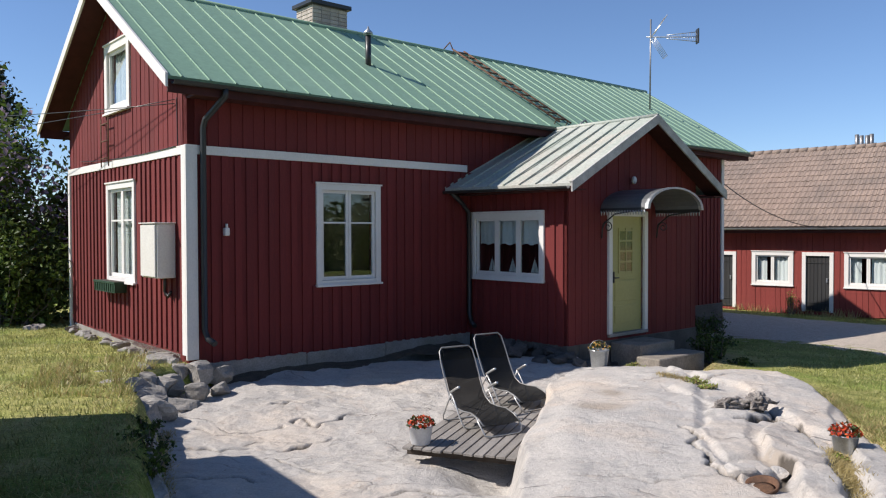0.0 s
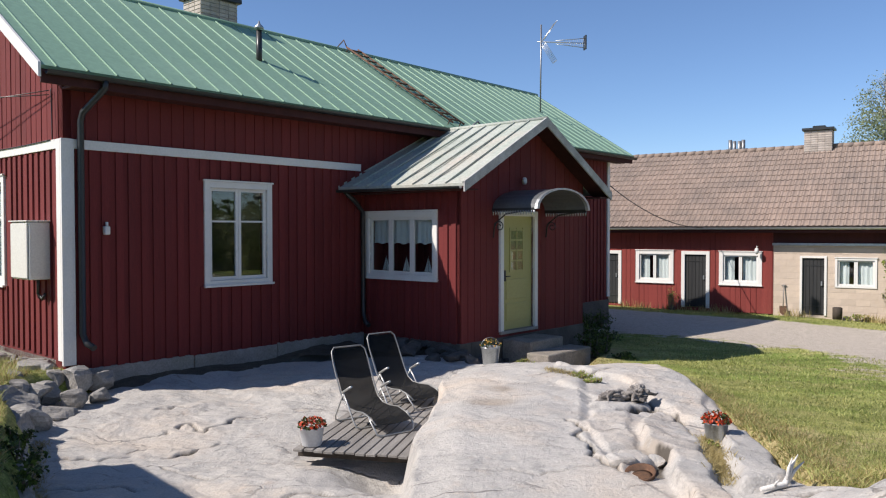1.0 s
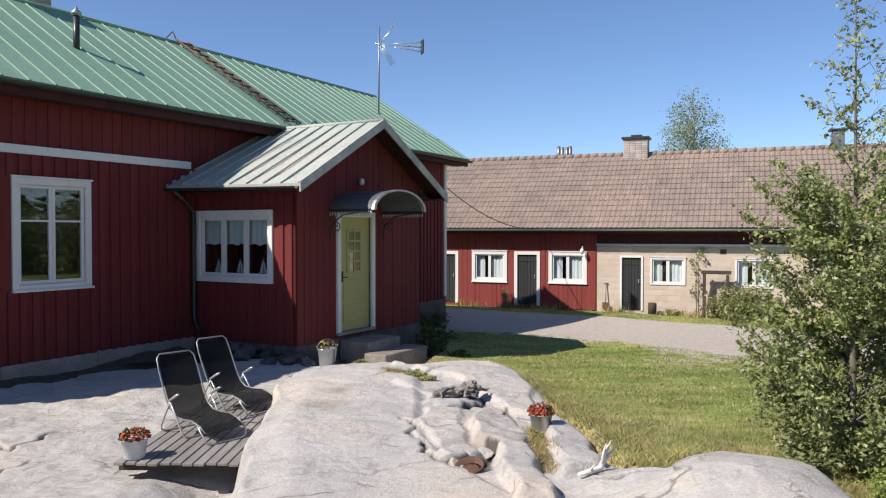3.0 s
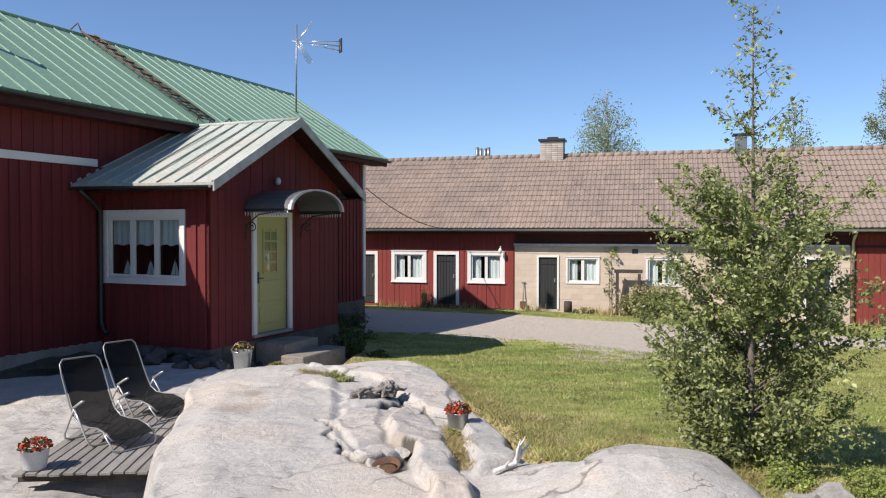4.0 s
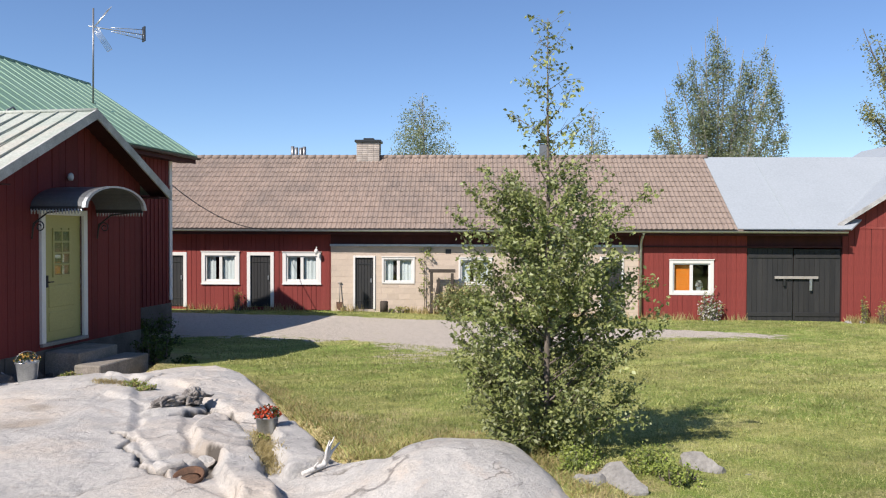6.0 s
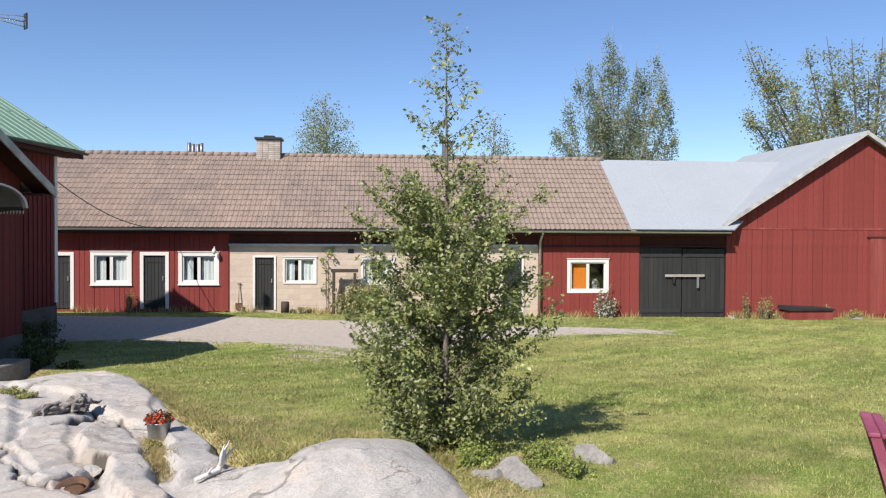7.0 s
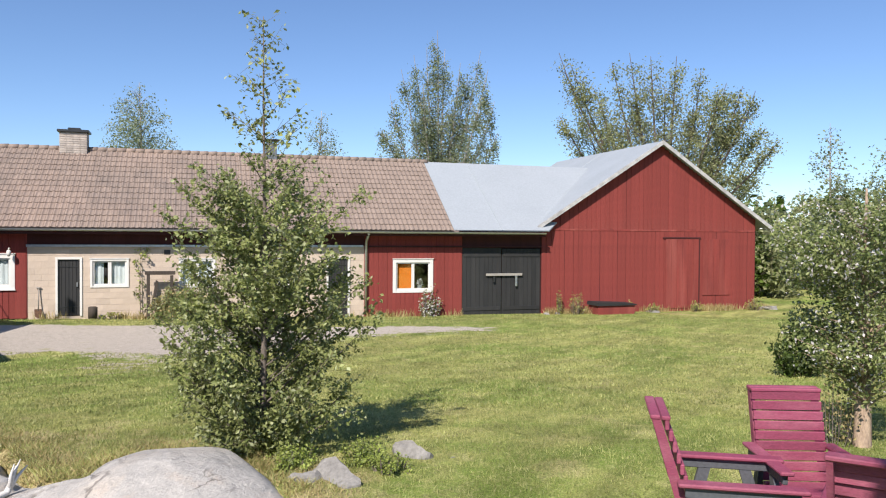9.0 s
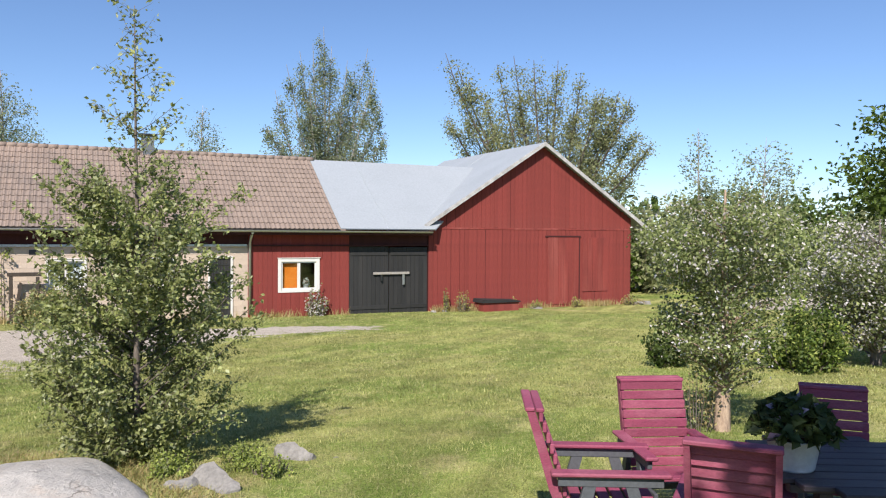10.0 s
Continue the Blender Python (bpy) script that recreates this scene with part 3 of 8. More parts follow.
for nm, val in (("dry", np.clip(dry, 0, 1)), ("gravel", np.clip(grav, 0, 1))):
    at = ground.data.attributes.new(nm, "FLOAT", "POINT")
    at.data.foreach_set("value", val.astype(np.float32))



def rock_material():
    """Granite: pale crust, pinkish and grey patches, dark lichen specks and thin dark cracks."""
    m = mat("pale_granite", (0.525, 0.495, 0.452), 0.9, (0.41, 0.39, 0.362), 1.3, 42, 0.45, 0.0, third=(0.55, 0.475, 0.395), third_scale=0.55)
    n, l = m.node_tree.nodes, m.node_tree.links
    bs = n["Principled BSDF"]
    col = bs.inputs["Base Color"].links[0].from_socket
    g = n.new("ShaderNodeNewGeometry")
    mp = n.new("ShaderNodeMapping")
    mp.inputs["Rotation"].default_value, mp.inputs["Scale"].default_value = (0, 0, radians(28)), (0.55, 1.35, 1.0)
    wn_ = n.new("ShaderNodeTexNoise")
    wn_.inputs["Scale"].default_value, wn_.inputs["Detail"].default_value = 2.2, 6
    l.new(g.outputs["Position"], wn_.inputs["Vector"])
    ad = n.new("ShaderNodeMix")
    ad.data_type = "RGBA"
    ad.blend_type = "LINEAR_LIGHT"
    ad.inputs[0].default_value = 0.22
    l.new(g.outputs["Position"], mp.inputs[0])
    l.new(mp.outputs[0], ad.inputs[6])
    l.new(wn_.outputs["Color"], ad.inputs[7])

    def vor(sc, width):
        v = n.new("ShaderNodeTexVoronoi")
        v.feature = "DISTANCE_TO_EDGE"
        v.inputs["Scale"].default_value = sc
        l.new(ad.outputs[2], v.inputs["Vector"])
        r = n.new("ShaderNodeMapRange")
        r.inputs[1].default_value, r.inputs[2].default_value = width, width * 0.2
        l.new(v.outputs["Distance"], r.inputs[0])
        return r.outputs[0]

    def tex(sc, det, lo, hi, rough=0.65):
        t = n.new("ShaderNodeTexNoise")
        t.inputs["Scale"].default_value, t.inputs["Detail"].default_value, t.inputs["Roughness"].default_value = sc, det, rough
        l.new(g.outputs["Position"], t.inputs["Vector"])
        r = n.new("ShaderNodeMapRange")
        r.inputs[1].default_value, r.inputs[2].default_value = lo, hi
        l.new(t.outputs[0], r.inputs[0])
        return r.outputs[0], t.outputs[0]

    def mul(a, b_):
        x = n.new("ShaderNodeMath")
        x.operation = "MULTIPLY"
        for sock, v in zip(x.inputs, (a, b_)):
            if hasattr(v, "is_linked"):
                l.new(v, sock)
            else:
                sock.default_value = v
        return x.outputs[0]

    def mix(f, a, c):
        x = n.new("ShaderNodeMix")
        x.data_type = "RGBA"
        l.new(f, x.inputs[0])
        l.new(a, x.inputs[6])
        x.inputs[7].default_value = (*c, 1)
        return x.outputs[2]

    gate, _ = tex(0.9, 3, 0.50, 0.62)
    crack = mul(vor(0.75, 0.014), mul(gate, 0.55))
    crack2 = mul(vor(2.1, 0.012), mul(tex(1.3, 3, 0.55, 0.66)[0], 0.7))
    speck, raw = tex(60, 5, 0.60, 0.72, 0.75)
    lich, _ = tex(3.4, 7, 0.56, 0.70, 0.75)
    blotch, _ = tex(11, 7, 0.54, 0.68, 0.75)
    stain, _ = tex(1.5, 6, 0.56, 0.70, 0.7)
    ta = n.new("ShaderNodeAttribute")
    ta.attribute_name = "tan"
    col = mix(mul(ta.outputs["Fac"], tex(5, 5, 0.2, 0.42)[0]), col, (0.36, 0.31, 0.255))
    col = mix(mul(stain, 0.65), col, (0.28, 0.275, 0.265))
    col = mix(mul(lich, 0.65), col, (0.20, 0.195, 0.185))
    col = mix(mul(blotch, 0.42), col, (0.25, 0.245, 0.235))
    col = mix(mul(speck, 0.5), col, (0.15, 0.145, 0.14))
    ca = n.new("ShaderNodeAttribute")
    ca.attribute_name = "cleft"
    col = mix(mul(tex(2.6, 7, 0.56, 0.70, 0.75)[0], 0.4), col, (0.58, 0.45, 0.34))
    # shade of the clefts, mixed into the granite
    col = mix(ca.outputs["Fac"], col, (0.075, 0.062, 0.048))
    col = mix(crack2, col, (0.09, 0.08, 0.07))
    col = mix(crack, col, (0.06, 0.052, 0.045))
    l.new(col, bs.inputs["Base Color"])
    hgt = n.new("ShaderNodeMath")
    hgt.operation = "SUBTRACT"
    _, mid_ = tex(9, 7, 0, 1, 0.7)
    l.new(mid_, hgt.inputs[0])
    l.new(mul(crack, 0.8), hgt.inputs[1])
    h2 = n.new("ShaderNodeMath")
    h2.operation = "MULTIPLY_ADD"
    l.new(raw, h2.inputs[0])
    h2.inputs[1].default_value = 0.25
    l.new(hgt.outputs[0], h2.inputs[2])
    bp = n.new("ShaderNodeBump")
    bp.inputs["Strength"].default_value, bp.inputs["Distance"].default_value = 0.8, 0.035
    l.new(h2.outputs[0], bp.inputs["Height"])
    l.new(bp.outputs[0], bs.inputs["Normal"])
    return m


ROCK = rock_material()
rock = sheet("bedrock", np.arange(-4.6, 5.7, 0.026), np.arange(3.4, 13.4, 0.026), rock_z, ROCK)
rc = np.array([v.co[:] for v in rock.data.vertices])
tan_ = np.zeros(len(rc))
for x_, y_, a_, b_ in ((1.90, 8.95, 0.30, 0.22), (2.15, 9.6, 0.16, 0.2), (2.98, 6.95, 0.10, 0.25)):
    tan_ += np.exp(-(((rc[:, 0] - x_) / a_) ** 2 + ((rc[:, 1] - y_) / b_) ** 2) ** 2)
at = rock.data.attributes.new("tan", "FLOAT", "POINT")
at.data.foreach_set("value", np.clip(tan_, 0, 1).astype(np.float32))
# cleft shade put into the colour, darker with depth
at = rock.data.attributes.new("cleft", "FLOAT", "POINT")
at.data.foreach_set("value", np.clip(-cleft_depth(rc[:, 0], rc[:, 1]) / 0.03 - 0.4, 0, 0.95).astype(np.float32))
tagged(rock, "smooth pale grey granite outcrop with cracks and hollows", "bedrock", kind="structure")

# ---- farmhouse ----
HL, HW = 14.88, 5.8
house = thing("farmhouse", pose(-3.53, 11.40, 0, 0, 0, 41), "long red board-clad farmhouse with white trim and a green sheet roof", "house")
SL = 0.631


def roof_h(v):
    return 4.25 + SL * (v if v < HW / 2 else HW - v)


F = turned(0, 0, (1, 0))
G = turned(0, HW, (0, -1))
R = turned(HL, 0, (0, 1))
K = turned(HL, HW, (-1, 0))
PL, PR, PD = 5.54, 9.55, 2.38
S = turned(PL, 0, (0, -1))
D = turned(PL, -PD, (1, 0))
T = turned(PR, -PD, (0, 1))
W1 = (2.13, 3.41, 0.97, 2.63)
GW = (HW - 3.5, HW - 2.09, 1.0, 2.70)
GU = (HW - 3.52, HW - 2.27, 3.92, 5.12)
PW = (0.07, 1.89, 0.97, 2.19)
PDOOR = (1.10, 2.28, 0.0, 2.21)


def inset(o, c=0.1):
    return (o[0] + c, o[1] - c, o[2] + c * 0.8, o[3] - c)


hb = lambda x: -0.1
front = wall(house, F, HL, hb, lambda x: 4.19, [inset(W1)])
gable = wall(house, G, HW, lambda x: 0.08 - 0.03 * x, lambda x: roof_h(x) - 0.06, [inset(GW), inset(GU)], knots=(HW / 2,))
wall(house, R, HW, hb, lambda x: roof_h(x) - 0.06, knots=(HW / 2,))
wall(house, K, HL, hb, lambda x: 4.19)
porch_h = lambda u: 3.92 - 0.54 * abs(u - 7.55) - 0.05
side = wall(house, S, PD, hb, lambda x: porch_h(PL), [inset(PW)])
doorw = wall(house, D, PR - PL, hb, lambda x: porch_h(PL + x), [(1.2, 2.18, 0.0, 2.12)], knots=(7.55 - PL,))
wall(house, T, PD, hb, lambda x: porch_h(PR))
bm = bmesh.new()
box(bm, 0.2, HL - 0.2, 0.2, HW - 0.2, -0.1, 0.05)
box(bm, PL + 0.2, PR - 0.2, -PD + 0.2, 0, -0.1, 0.03)
part("floor", bm, INTERIOR, house)
bm = bmesh.new()
box(bm, 0.2, HL - 0.2, 2.6, 2.7, 0.05, 3.9)
box(bm, 0.19, HL - 0.19, 0.19, HW - 0.19, 3.2, 3.3)
part("inner_wall", bm, INTERIOR, house)
LAP = board_mesh("board_red", 0.115, 0.024, RED)
LAP2 = board_mesh("board_upper", 0.17, 0.012, RED)
BAND = (2.97, 3.10)
boards(front, F, 0.1, HL - 0.1, hb, lambda x: BAND[0], 0.19, LAP, [W1])
boards(front, F, 0.1, HL - 0.1, lambda x: BAND[1], lambda x: 4.15, 0.185, LAP2)
boards(gable, G, 0.12, HW - 0.12, lambda x: 0.1, lambda x: BAND[0], 0.205, LAP, [GW])
boards(gable, G, 0.12, HW - 0.12, lambda x: BAND[1], lambda x: roof_h(x) - 0.08, 0.185, LAP2, [GU])
boards(side, S, 0.05, PD - 0.04, hb, lambda x: porch_h(PL) - 0.02, 0.17, LAP, [PW])
boards(doorw, D, 0.04, PR - PL - 0.04, hb, lambda x: porch_h(PL + x) - 0.02, 0.17, LAP2, [PDOOR])


def strip(name, m, x0, x1, y0, y1, z0, z1, material=WHITE, parent=house, label="", bevel=0.004):
    bm = bmesh.new()
    box(bm, x0, x1, y0, y1, z0, z1, m, bevel)
    return part(name, bm, material, parent, label)


strip("band_board", F, 0.13, PL - 0.1, -0.04, 0, *BAND)
strip("band_board", F, PR + 0.1, HL - 0.02, -0.04, 0, *BAND, RED)
strip("band_board", G, 0.0, HW - 0.13, -0.04, 0, *BAND)
strip("corner_board", F, -0.045, 0.13, -0.045, 0.0, 0.0, BAND[1] + 0.003, label="white corner board, dirty at its foot")
strip("corner_board", G, HW - 0.13, HW, -0.045, 0.0, 0.06, BAND[1])
strip("corner_board", G, 0.0, 0.11, -0.045, 0.0, -0.08, BAND[1] - 0.12)
strip("corner_board", F, HL - 0.1, HL + 0.03, -0.04, 0.0, 0.0, 3.9)
window(house, F, *W1, bars=(0.64,), label="white two-sash window with a bar across")
window(house, G, *GW, bars=(0.64,), curtain="full", label="white two-sash window with a bar across")
window(house, G, *GU, sashes=1, bars=(), casing=0.13, curtain="full")
window(house, S, *PW, sashes=3, curtain="valance", label="white three-sash porch window")

# foundation
# dark stone of the porch and far plinth, darkened further for the shade
SHADE_PLINTH = mat("shaded_plinth_stone", (0.12, 0.11, 0.096), 0.95, (0.06, 0.055, 0.048), 2.5, 40, 0.8, 0.5)
for o in ((0.05, 1.93, -0.03, 0.3, -0.075), (1.94, 3.5, -0.035, 0.3, -0.09), (3.51, PL - 0.02, -0.028, 0.3, -0.07), (PR + 0.02, 12.0, -0.03, 0.3, -0.09), (12.01, HL, -0.03, 0.3, -0.08),
          (0.0, 0.3, 0.31, HW, 0.06), (HL - 0.3, HL + 0.02, 0.31, HW, -0.1), (PL - 0.02, PL + 0.3, -PD - 0.02, -0.05, -0.09), (PL + 0.31, PR, -PD - 0.02, -PD + 0.3, -0.09), (PR - 0.3, PR + 0.02, -PD + 0.31, -0.05, -0.09)):
    strip("plinth", Matrix.Identity(4), *o[:4], -1.5, o[4], SHADE_PLINTH if o[2] < -1 or o[0] > 9 else CONCRETE, house, "dirty dark stone plinth" if o[2] < -1 or o[0] > 9 else "grey cast concrete plinth", bevel=0.012)

# main roof
EV, OV = 0.45, 0.45
up = Vector((0, HW / 2 + EV, SL * (HW / 2 + EV)))
z_e = roof_h(-EV)
roof_f = sheet_roof(house, (-OV, -EV, z_e), (HL + 0.68, -EV, z_e), up, 40, GREEN_ROOF)
sheet_roof(house, (-OV, HW + EV, z_e), (HL + 0.68, HW + EV, z_e), Vector((0, -up.y, up.z)), 40, GREEN_ROOF)
bm = bmesh.new()
tube(bm, [(-OV - 0.01, HW / 2, roof_h(HW / 2) - 0.005), (HL + 0.69, HW / 2, roof_h(HW / 2) - 0.005)], 0.055, 8)
part("ridge_cap", bm, GREEN_ROOF, roof_f)
for yv, sg in ((-EV, 1), (HW + EV, -1)):
    bm = bmesh.new()
    a = Vector((-OV - 0.03, yv, z_e))
    u2 = Vector((0, sg * up.y, up.z))
    for off, w_, th_ in ((0.0, 0.16, 0.035),):
        c = [a + Vector((0, 0, 0.035)), a + Vector((0, 0, -0.155)), a + u2 + Vector((0, 0, -0.155)), a + u2 + Vector((0, 0, 0.035))]
        v0 = [bm.verts.new(p) for p in c]
        v1 = [bm.verts.new(p + Vector((0.035, 0, 0))) for p in c]
        bm.faces.new(v0), bm.faces.new(v1[::-1])
        for i in range(4):
            bm.faces.new((v0[i], v1[i], v1[(i + 1) % 4], v0[(i + 1) % 4]))
    part("bargeboard", bm, WHITE, roof_f, "white bargeboard on the gable verge")
    # boarded soffit under the verge and the eave
    bm = bmesh.new()
    c = [a + Vector((0.036, 0, -0.06)), a + Vector((OV, 0, -0.06)), a + u2 + Vector((OV, 0, -0.06)), a + u2 + Vector((0.036, 0, -0.06))]
    v0 = [bm.verts.new(p) for p in c]
    v1 = [bm.verts.new(p - Vector((0, 0, 0.025))) for p in c]
    bm.faces.new(v0), bm.faces.new(v1[::-1])
    for i in range(4):
        bm.faces.new((v0[i], v1[i], v1[(i + 1) % 4], v0[(i + 1) % 4]))
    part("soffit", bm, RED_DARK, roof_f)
    # dark red fascia stands in for the shadow under the gutter
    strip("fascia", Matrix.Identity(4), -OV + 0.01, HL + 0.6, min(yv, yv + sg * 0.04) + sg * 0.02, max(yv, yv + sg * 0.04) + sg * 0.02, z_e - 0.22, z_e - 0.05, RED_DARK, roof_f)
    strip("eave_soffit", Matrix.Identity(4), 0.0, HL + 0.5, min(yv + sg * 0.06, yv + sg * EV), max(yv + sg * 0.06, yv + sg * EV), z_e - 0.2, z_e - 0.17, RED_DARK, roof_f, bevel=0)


def gutter(parent, a, b, r=0.06, name="gutter", material=BLACK_METAL):
    """A half-round gutter between two points."""
    a, b = Vector(a), Vector(b)
    ax = (b - a).normalized()
    sd = ax.cross(Vector((0, 0, 1)))
    bm = bmesh.new()
    rings = []
    for p in (a, b):
        rings.append([bm.verts.new(p + rr * (math.cos(t) * sd - math.sin(t) * Vector((0, 0, 1)))) for rr, ts in ((r, range(7)), (r - 0.006, range(6, -1, -1))) for t in (math.pi * k / 6 for k in ts)])
    n = len(rings[0])
    for i in range(n):
        bm.faces.new((rings[0][i], rings[0][(i + 1) % n], rings[1][(i + 1) % n], rings[1][i]))
    bm.faces.new(rings[0]), bm.faces.new(rings[1][::-1])
    return part(name, bm, material, parent)


gutter(house, (-OV + 0.05, -EV - 0.05, z_e - 0.06), (7.4, -EV - 0.05, z_e - 0.04))
gutter(house, (7.7, -EV - 0.05, z_e - 0.06), (HL + 0.66, -EV - 0.05, z_e - 0.06))
bm = bmesh.new()
tube(bm, [(0.36, -EV - 0.05, z_e - 0.09), (0.36, -EV - 0.04, z_e - 0.2), (0.22, -0.12, z_e - 0.5), (0.2, -0.09, z_e - 0.62), (0.2, -0.09, 0.42), (0.22, -0.16, 0.3), (0.26, -0.3, 0.24)], 0.045, 10)
part("downpipe", bm, BLACK_METAL, house, "black downpipe with a bent foot")

# porch roof
pe, ph = 5.14, 2.62
pup = Vector((7.55 - pe, 0, 3.92 - ph))
bm = bmesh.new()
SK = [Vector((pe, -2.8, ph)), Vector((4.91, 0.0, 2.645)), Vector((7.55, 0.0, 3.92)), Vector((7.55, -2.8, 3.92))]
sk_t, sk_b = [bm.verts.new(v) for v in SK], [bm.verts.new(v - Vector((0, 0, 0.045))) for v in SK]
bm.faces.new(sk_t), bm.faces.new(sk_b[::-1])
for i in range(4):
    bm.faces.new((sk_t[i], sk_b[i], sk_b[(i + 1) % 4], sk_t[(i + 1) % 4]))
proof = part("roof", bm, PALE_ROOF, house)
for i in range(9):
    f = 0.004 + i * 0.124
    a, b = SK[0].lerp(SK[1], f), SK[3].lerp(SK[2], f)
    bm = bmesh.new()
    box(bm, 0, (b - a).length, -0.011, 0.011, -0.004, 0.026, Matrix.Translation(a) @ (b - a).to_track_quat("X", "Z").to_matrix().to_4x4())
    part("seam", bm, PALE_ROOF, proof)
sheet_roof(house, (15.1 - pe, -2.8, ph), (15.1 - pe, 0.0, ph), Vector((-pup.x, 0, pup.z)), 8, PALE_ROOF, 0.04)
bm = bmesh.new()
tube(bm, [(7.55, -2.82, 3.925), (7.55, 0.1, 3.925)], 0.04, 8)
part("ridge_cap", bm, PALE_ROOF, proof)
for sg in (1, -1):
    bm = bmesh.new()
    a = Vector((7.55 - sg * (7.55 - pe), -2.83, ph))
    u2 = Vector((sg * pup.x, 0, pup.z))
    c = [a + Vector((0, 0, 0.03)), a + Vector((0, 0, -0.14)), a + u2 + Vector((0, 0, -0.14)), a + u2 + Vector((0, 0, 0.03))]
    v0 = [bm.verts.new(p) for p in c]
    v1 = [bm.verts.new(p + Vector((0, 0.03, 0))) for p in c]
    bm.faces.new(v0), bm.faces.new(v1[::-1])
    for i in range(4):
        bm.faces.new((v0[i], v1[i], v1[(i + 1) % 4], v0[(i + 1) % 4]))
    part("bargeboard", bm, WORN_WHITE, proof, "weathered pale bargeboard of the porch gable")
    bm = bmesh.new()
    c = [a + Vector((0, 0.031, -0.05)), a + Vector((0, 0.45, -0.05)), a + u2 + Vector((0, 0.45, -0.05)), a + u2 + Vector((0, 0.031, -0.05))]
    v0 = [bm.verts.new(p) for p in c]
    v1 = [bm.verts.new(p - Vector((0, 0, 0.02))) for p in c]
    bm.faces.new(v0), bm.faces.new(v1[::-1])
    for i in range(4):
        bm.faces.new((v0[i], v1[i], v1[(i + 1) % 4], v0[(i + 1) % 4]))
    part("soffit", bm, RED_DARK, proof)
gutter(house, (pe - 0.05, -2.78, ph - 0.05), (4.87, -0.02, ph - 0.03), 0.05)
gutter(house, (15.1 - pe + 0.05, -2.78, ph - 0.05), (15.1 - pe + 0.05, -0.02, ph - 0.05), 0.05)
bm = bmesh.new()
tube(bm, [(4.90, -0.2, ph - 0.07), (5.2, -0.16, ph - 0.25), (5.42, -0.1, ph - 0.42), (5.44, -0.09, 0.3), (5.42, -0.16, 0.14), (5.38, -0.3, 0.08)], 0.042, 10)
part("downpipe", bm, BLACK_METAL, house, "black downpipe in the porch corner")
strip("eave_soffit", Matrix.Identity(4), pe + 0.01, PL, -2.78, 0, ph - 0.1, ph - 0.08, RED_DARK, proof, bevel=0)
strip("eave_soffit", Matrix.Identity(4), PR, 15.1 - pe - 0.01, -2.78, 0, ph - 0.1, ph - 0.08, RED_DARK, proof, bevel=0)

# porch door
door = strip("door", D, 1.20, 2.18, 0.03, 0.075, 0.02, 2.12, YELLOW, house, "pale yellow panelled front door with a small window")
for o in ((1.10, 1.20, -0.05, 0.05, 0.0, 2.21), (2.18, 2.28, -0.05, 0.05, 0.0, 2.21)):
    strip("door_frame", D, *o, WHITE, door)
strip("door_frame", D, 1.201, 2.179, -0.047, 0.05, 2.115, 2.205, WHITE, door)
strip("threshold", D, 1.1, 2.28, -0.06, 0.1, -0.04, 0.018, CONCRETE, door)
for i in range(2):
    for j in range(4):
        x, z = 1.50 + 0.2 * i, 1.12 + 0.19 * j
        strip("door_pane", D, x, x + 0.165, 0.018, 0.028, z, z + 0.155, GLASS, door)
for a in ((1.46, 1.495), (1.67, 1.695), (1.87, 1.905)):
    strip("glazing_bar", D, *a, 0.012, 0.03, 1.08, 1.9, YELLOW, door, bevel=0)
for j in range(5):
    strip("glazing_bar", D, 1.495, 1.87, 0.014, 0.03, 1.085 + 0.19 * j, 1.115 + 0.19 * j, YELLOW, door, bevel=0)
strip("door_handle", D, 1.27, 1.30, -0.02, 0.03, 0.92, 1.12, BLACK_METAL, door)
strip("door_handle", D, 1.28, 1.40, -0.05, -0.021, 1.0, 1.02, BLACK_METAL, door)
for z0, z1 in ((0.18, 0.5), (0.58, 0.95)):
    strip("door_panel", D, 1.36, 2.02, 0.018, 0.032, z0, z1, YELLOW, door)

# ---- barn ----
barn = thing("barn", pose(22.46, 16.61, 0, 0, 0, -41), "long red outbuilding with tiled roof, pale block section, black gates", "barn")
BE = 0.5
BS = 0.705
bh = lambda u: 2.0 + BS * BE
BB = lambda u: float(np.interp(u, [-20, -10, 0, 3.6, 6.8, 17], [-0.95, -0.86, -1.18, -1.28, -1.25, -1.2]))
Q = Matrix.Identity(4)
B_RED1 = [(-15.49, -14.13, 0.02, 1.16), (-12.59, -11.22, 0.03, 1.15)]
B_DOOR1 = [(-17.0, -16.02, -0.8, 1.14), (-13.86, -12.90, -0.80, 1.15)]
B_DOOR2 = [(-10.08, -9.30, -0.85, 1.04), (-1.45, -0.62, -1.1, 1.04)]
B_BLK = [(-9.07, -7.91, 0.06, 0.99), (-6.37, -5.2, 0.02, 0.98), (-3.7, -2.55, 0.0, 0.98)]
B_OW = [(0.95, 2.47, -0.28, 0.94)]
sub = lambda a, dx: [(x0 + dx, x1 + dx, z0, z1) for x0, x1, z0, z1 in a]
TL = turned(-19.5, 0, (1, 0))
b1 = wall(barn, TL, 8.62, lambda x: BB(x - 19.5), lambda x: 2.3, [inset(o) for o in sub(B_RED1, 19.5)] + sub(B_DOOR1, 19.5), material=RED_OLD)
TM = turned(-10.88, 0.02, (1, 0))
b2 = wall(barn, TM, 10.78, lambda x: BB(x - 10.88) - 0.1, lambda x: 1.42, [inset(o, 0.07) for o in sub(B_BLK, 10.88)] + sub(B_DOOR2, 10.88), material=MORTAR)
# upper wall darker than the other boards, the eave's shadow in its red
TM2 = turned(-10.88, -0.01, (1, 0))
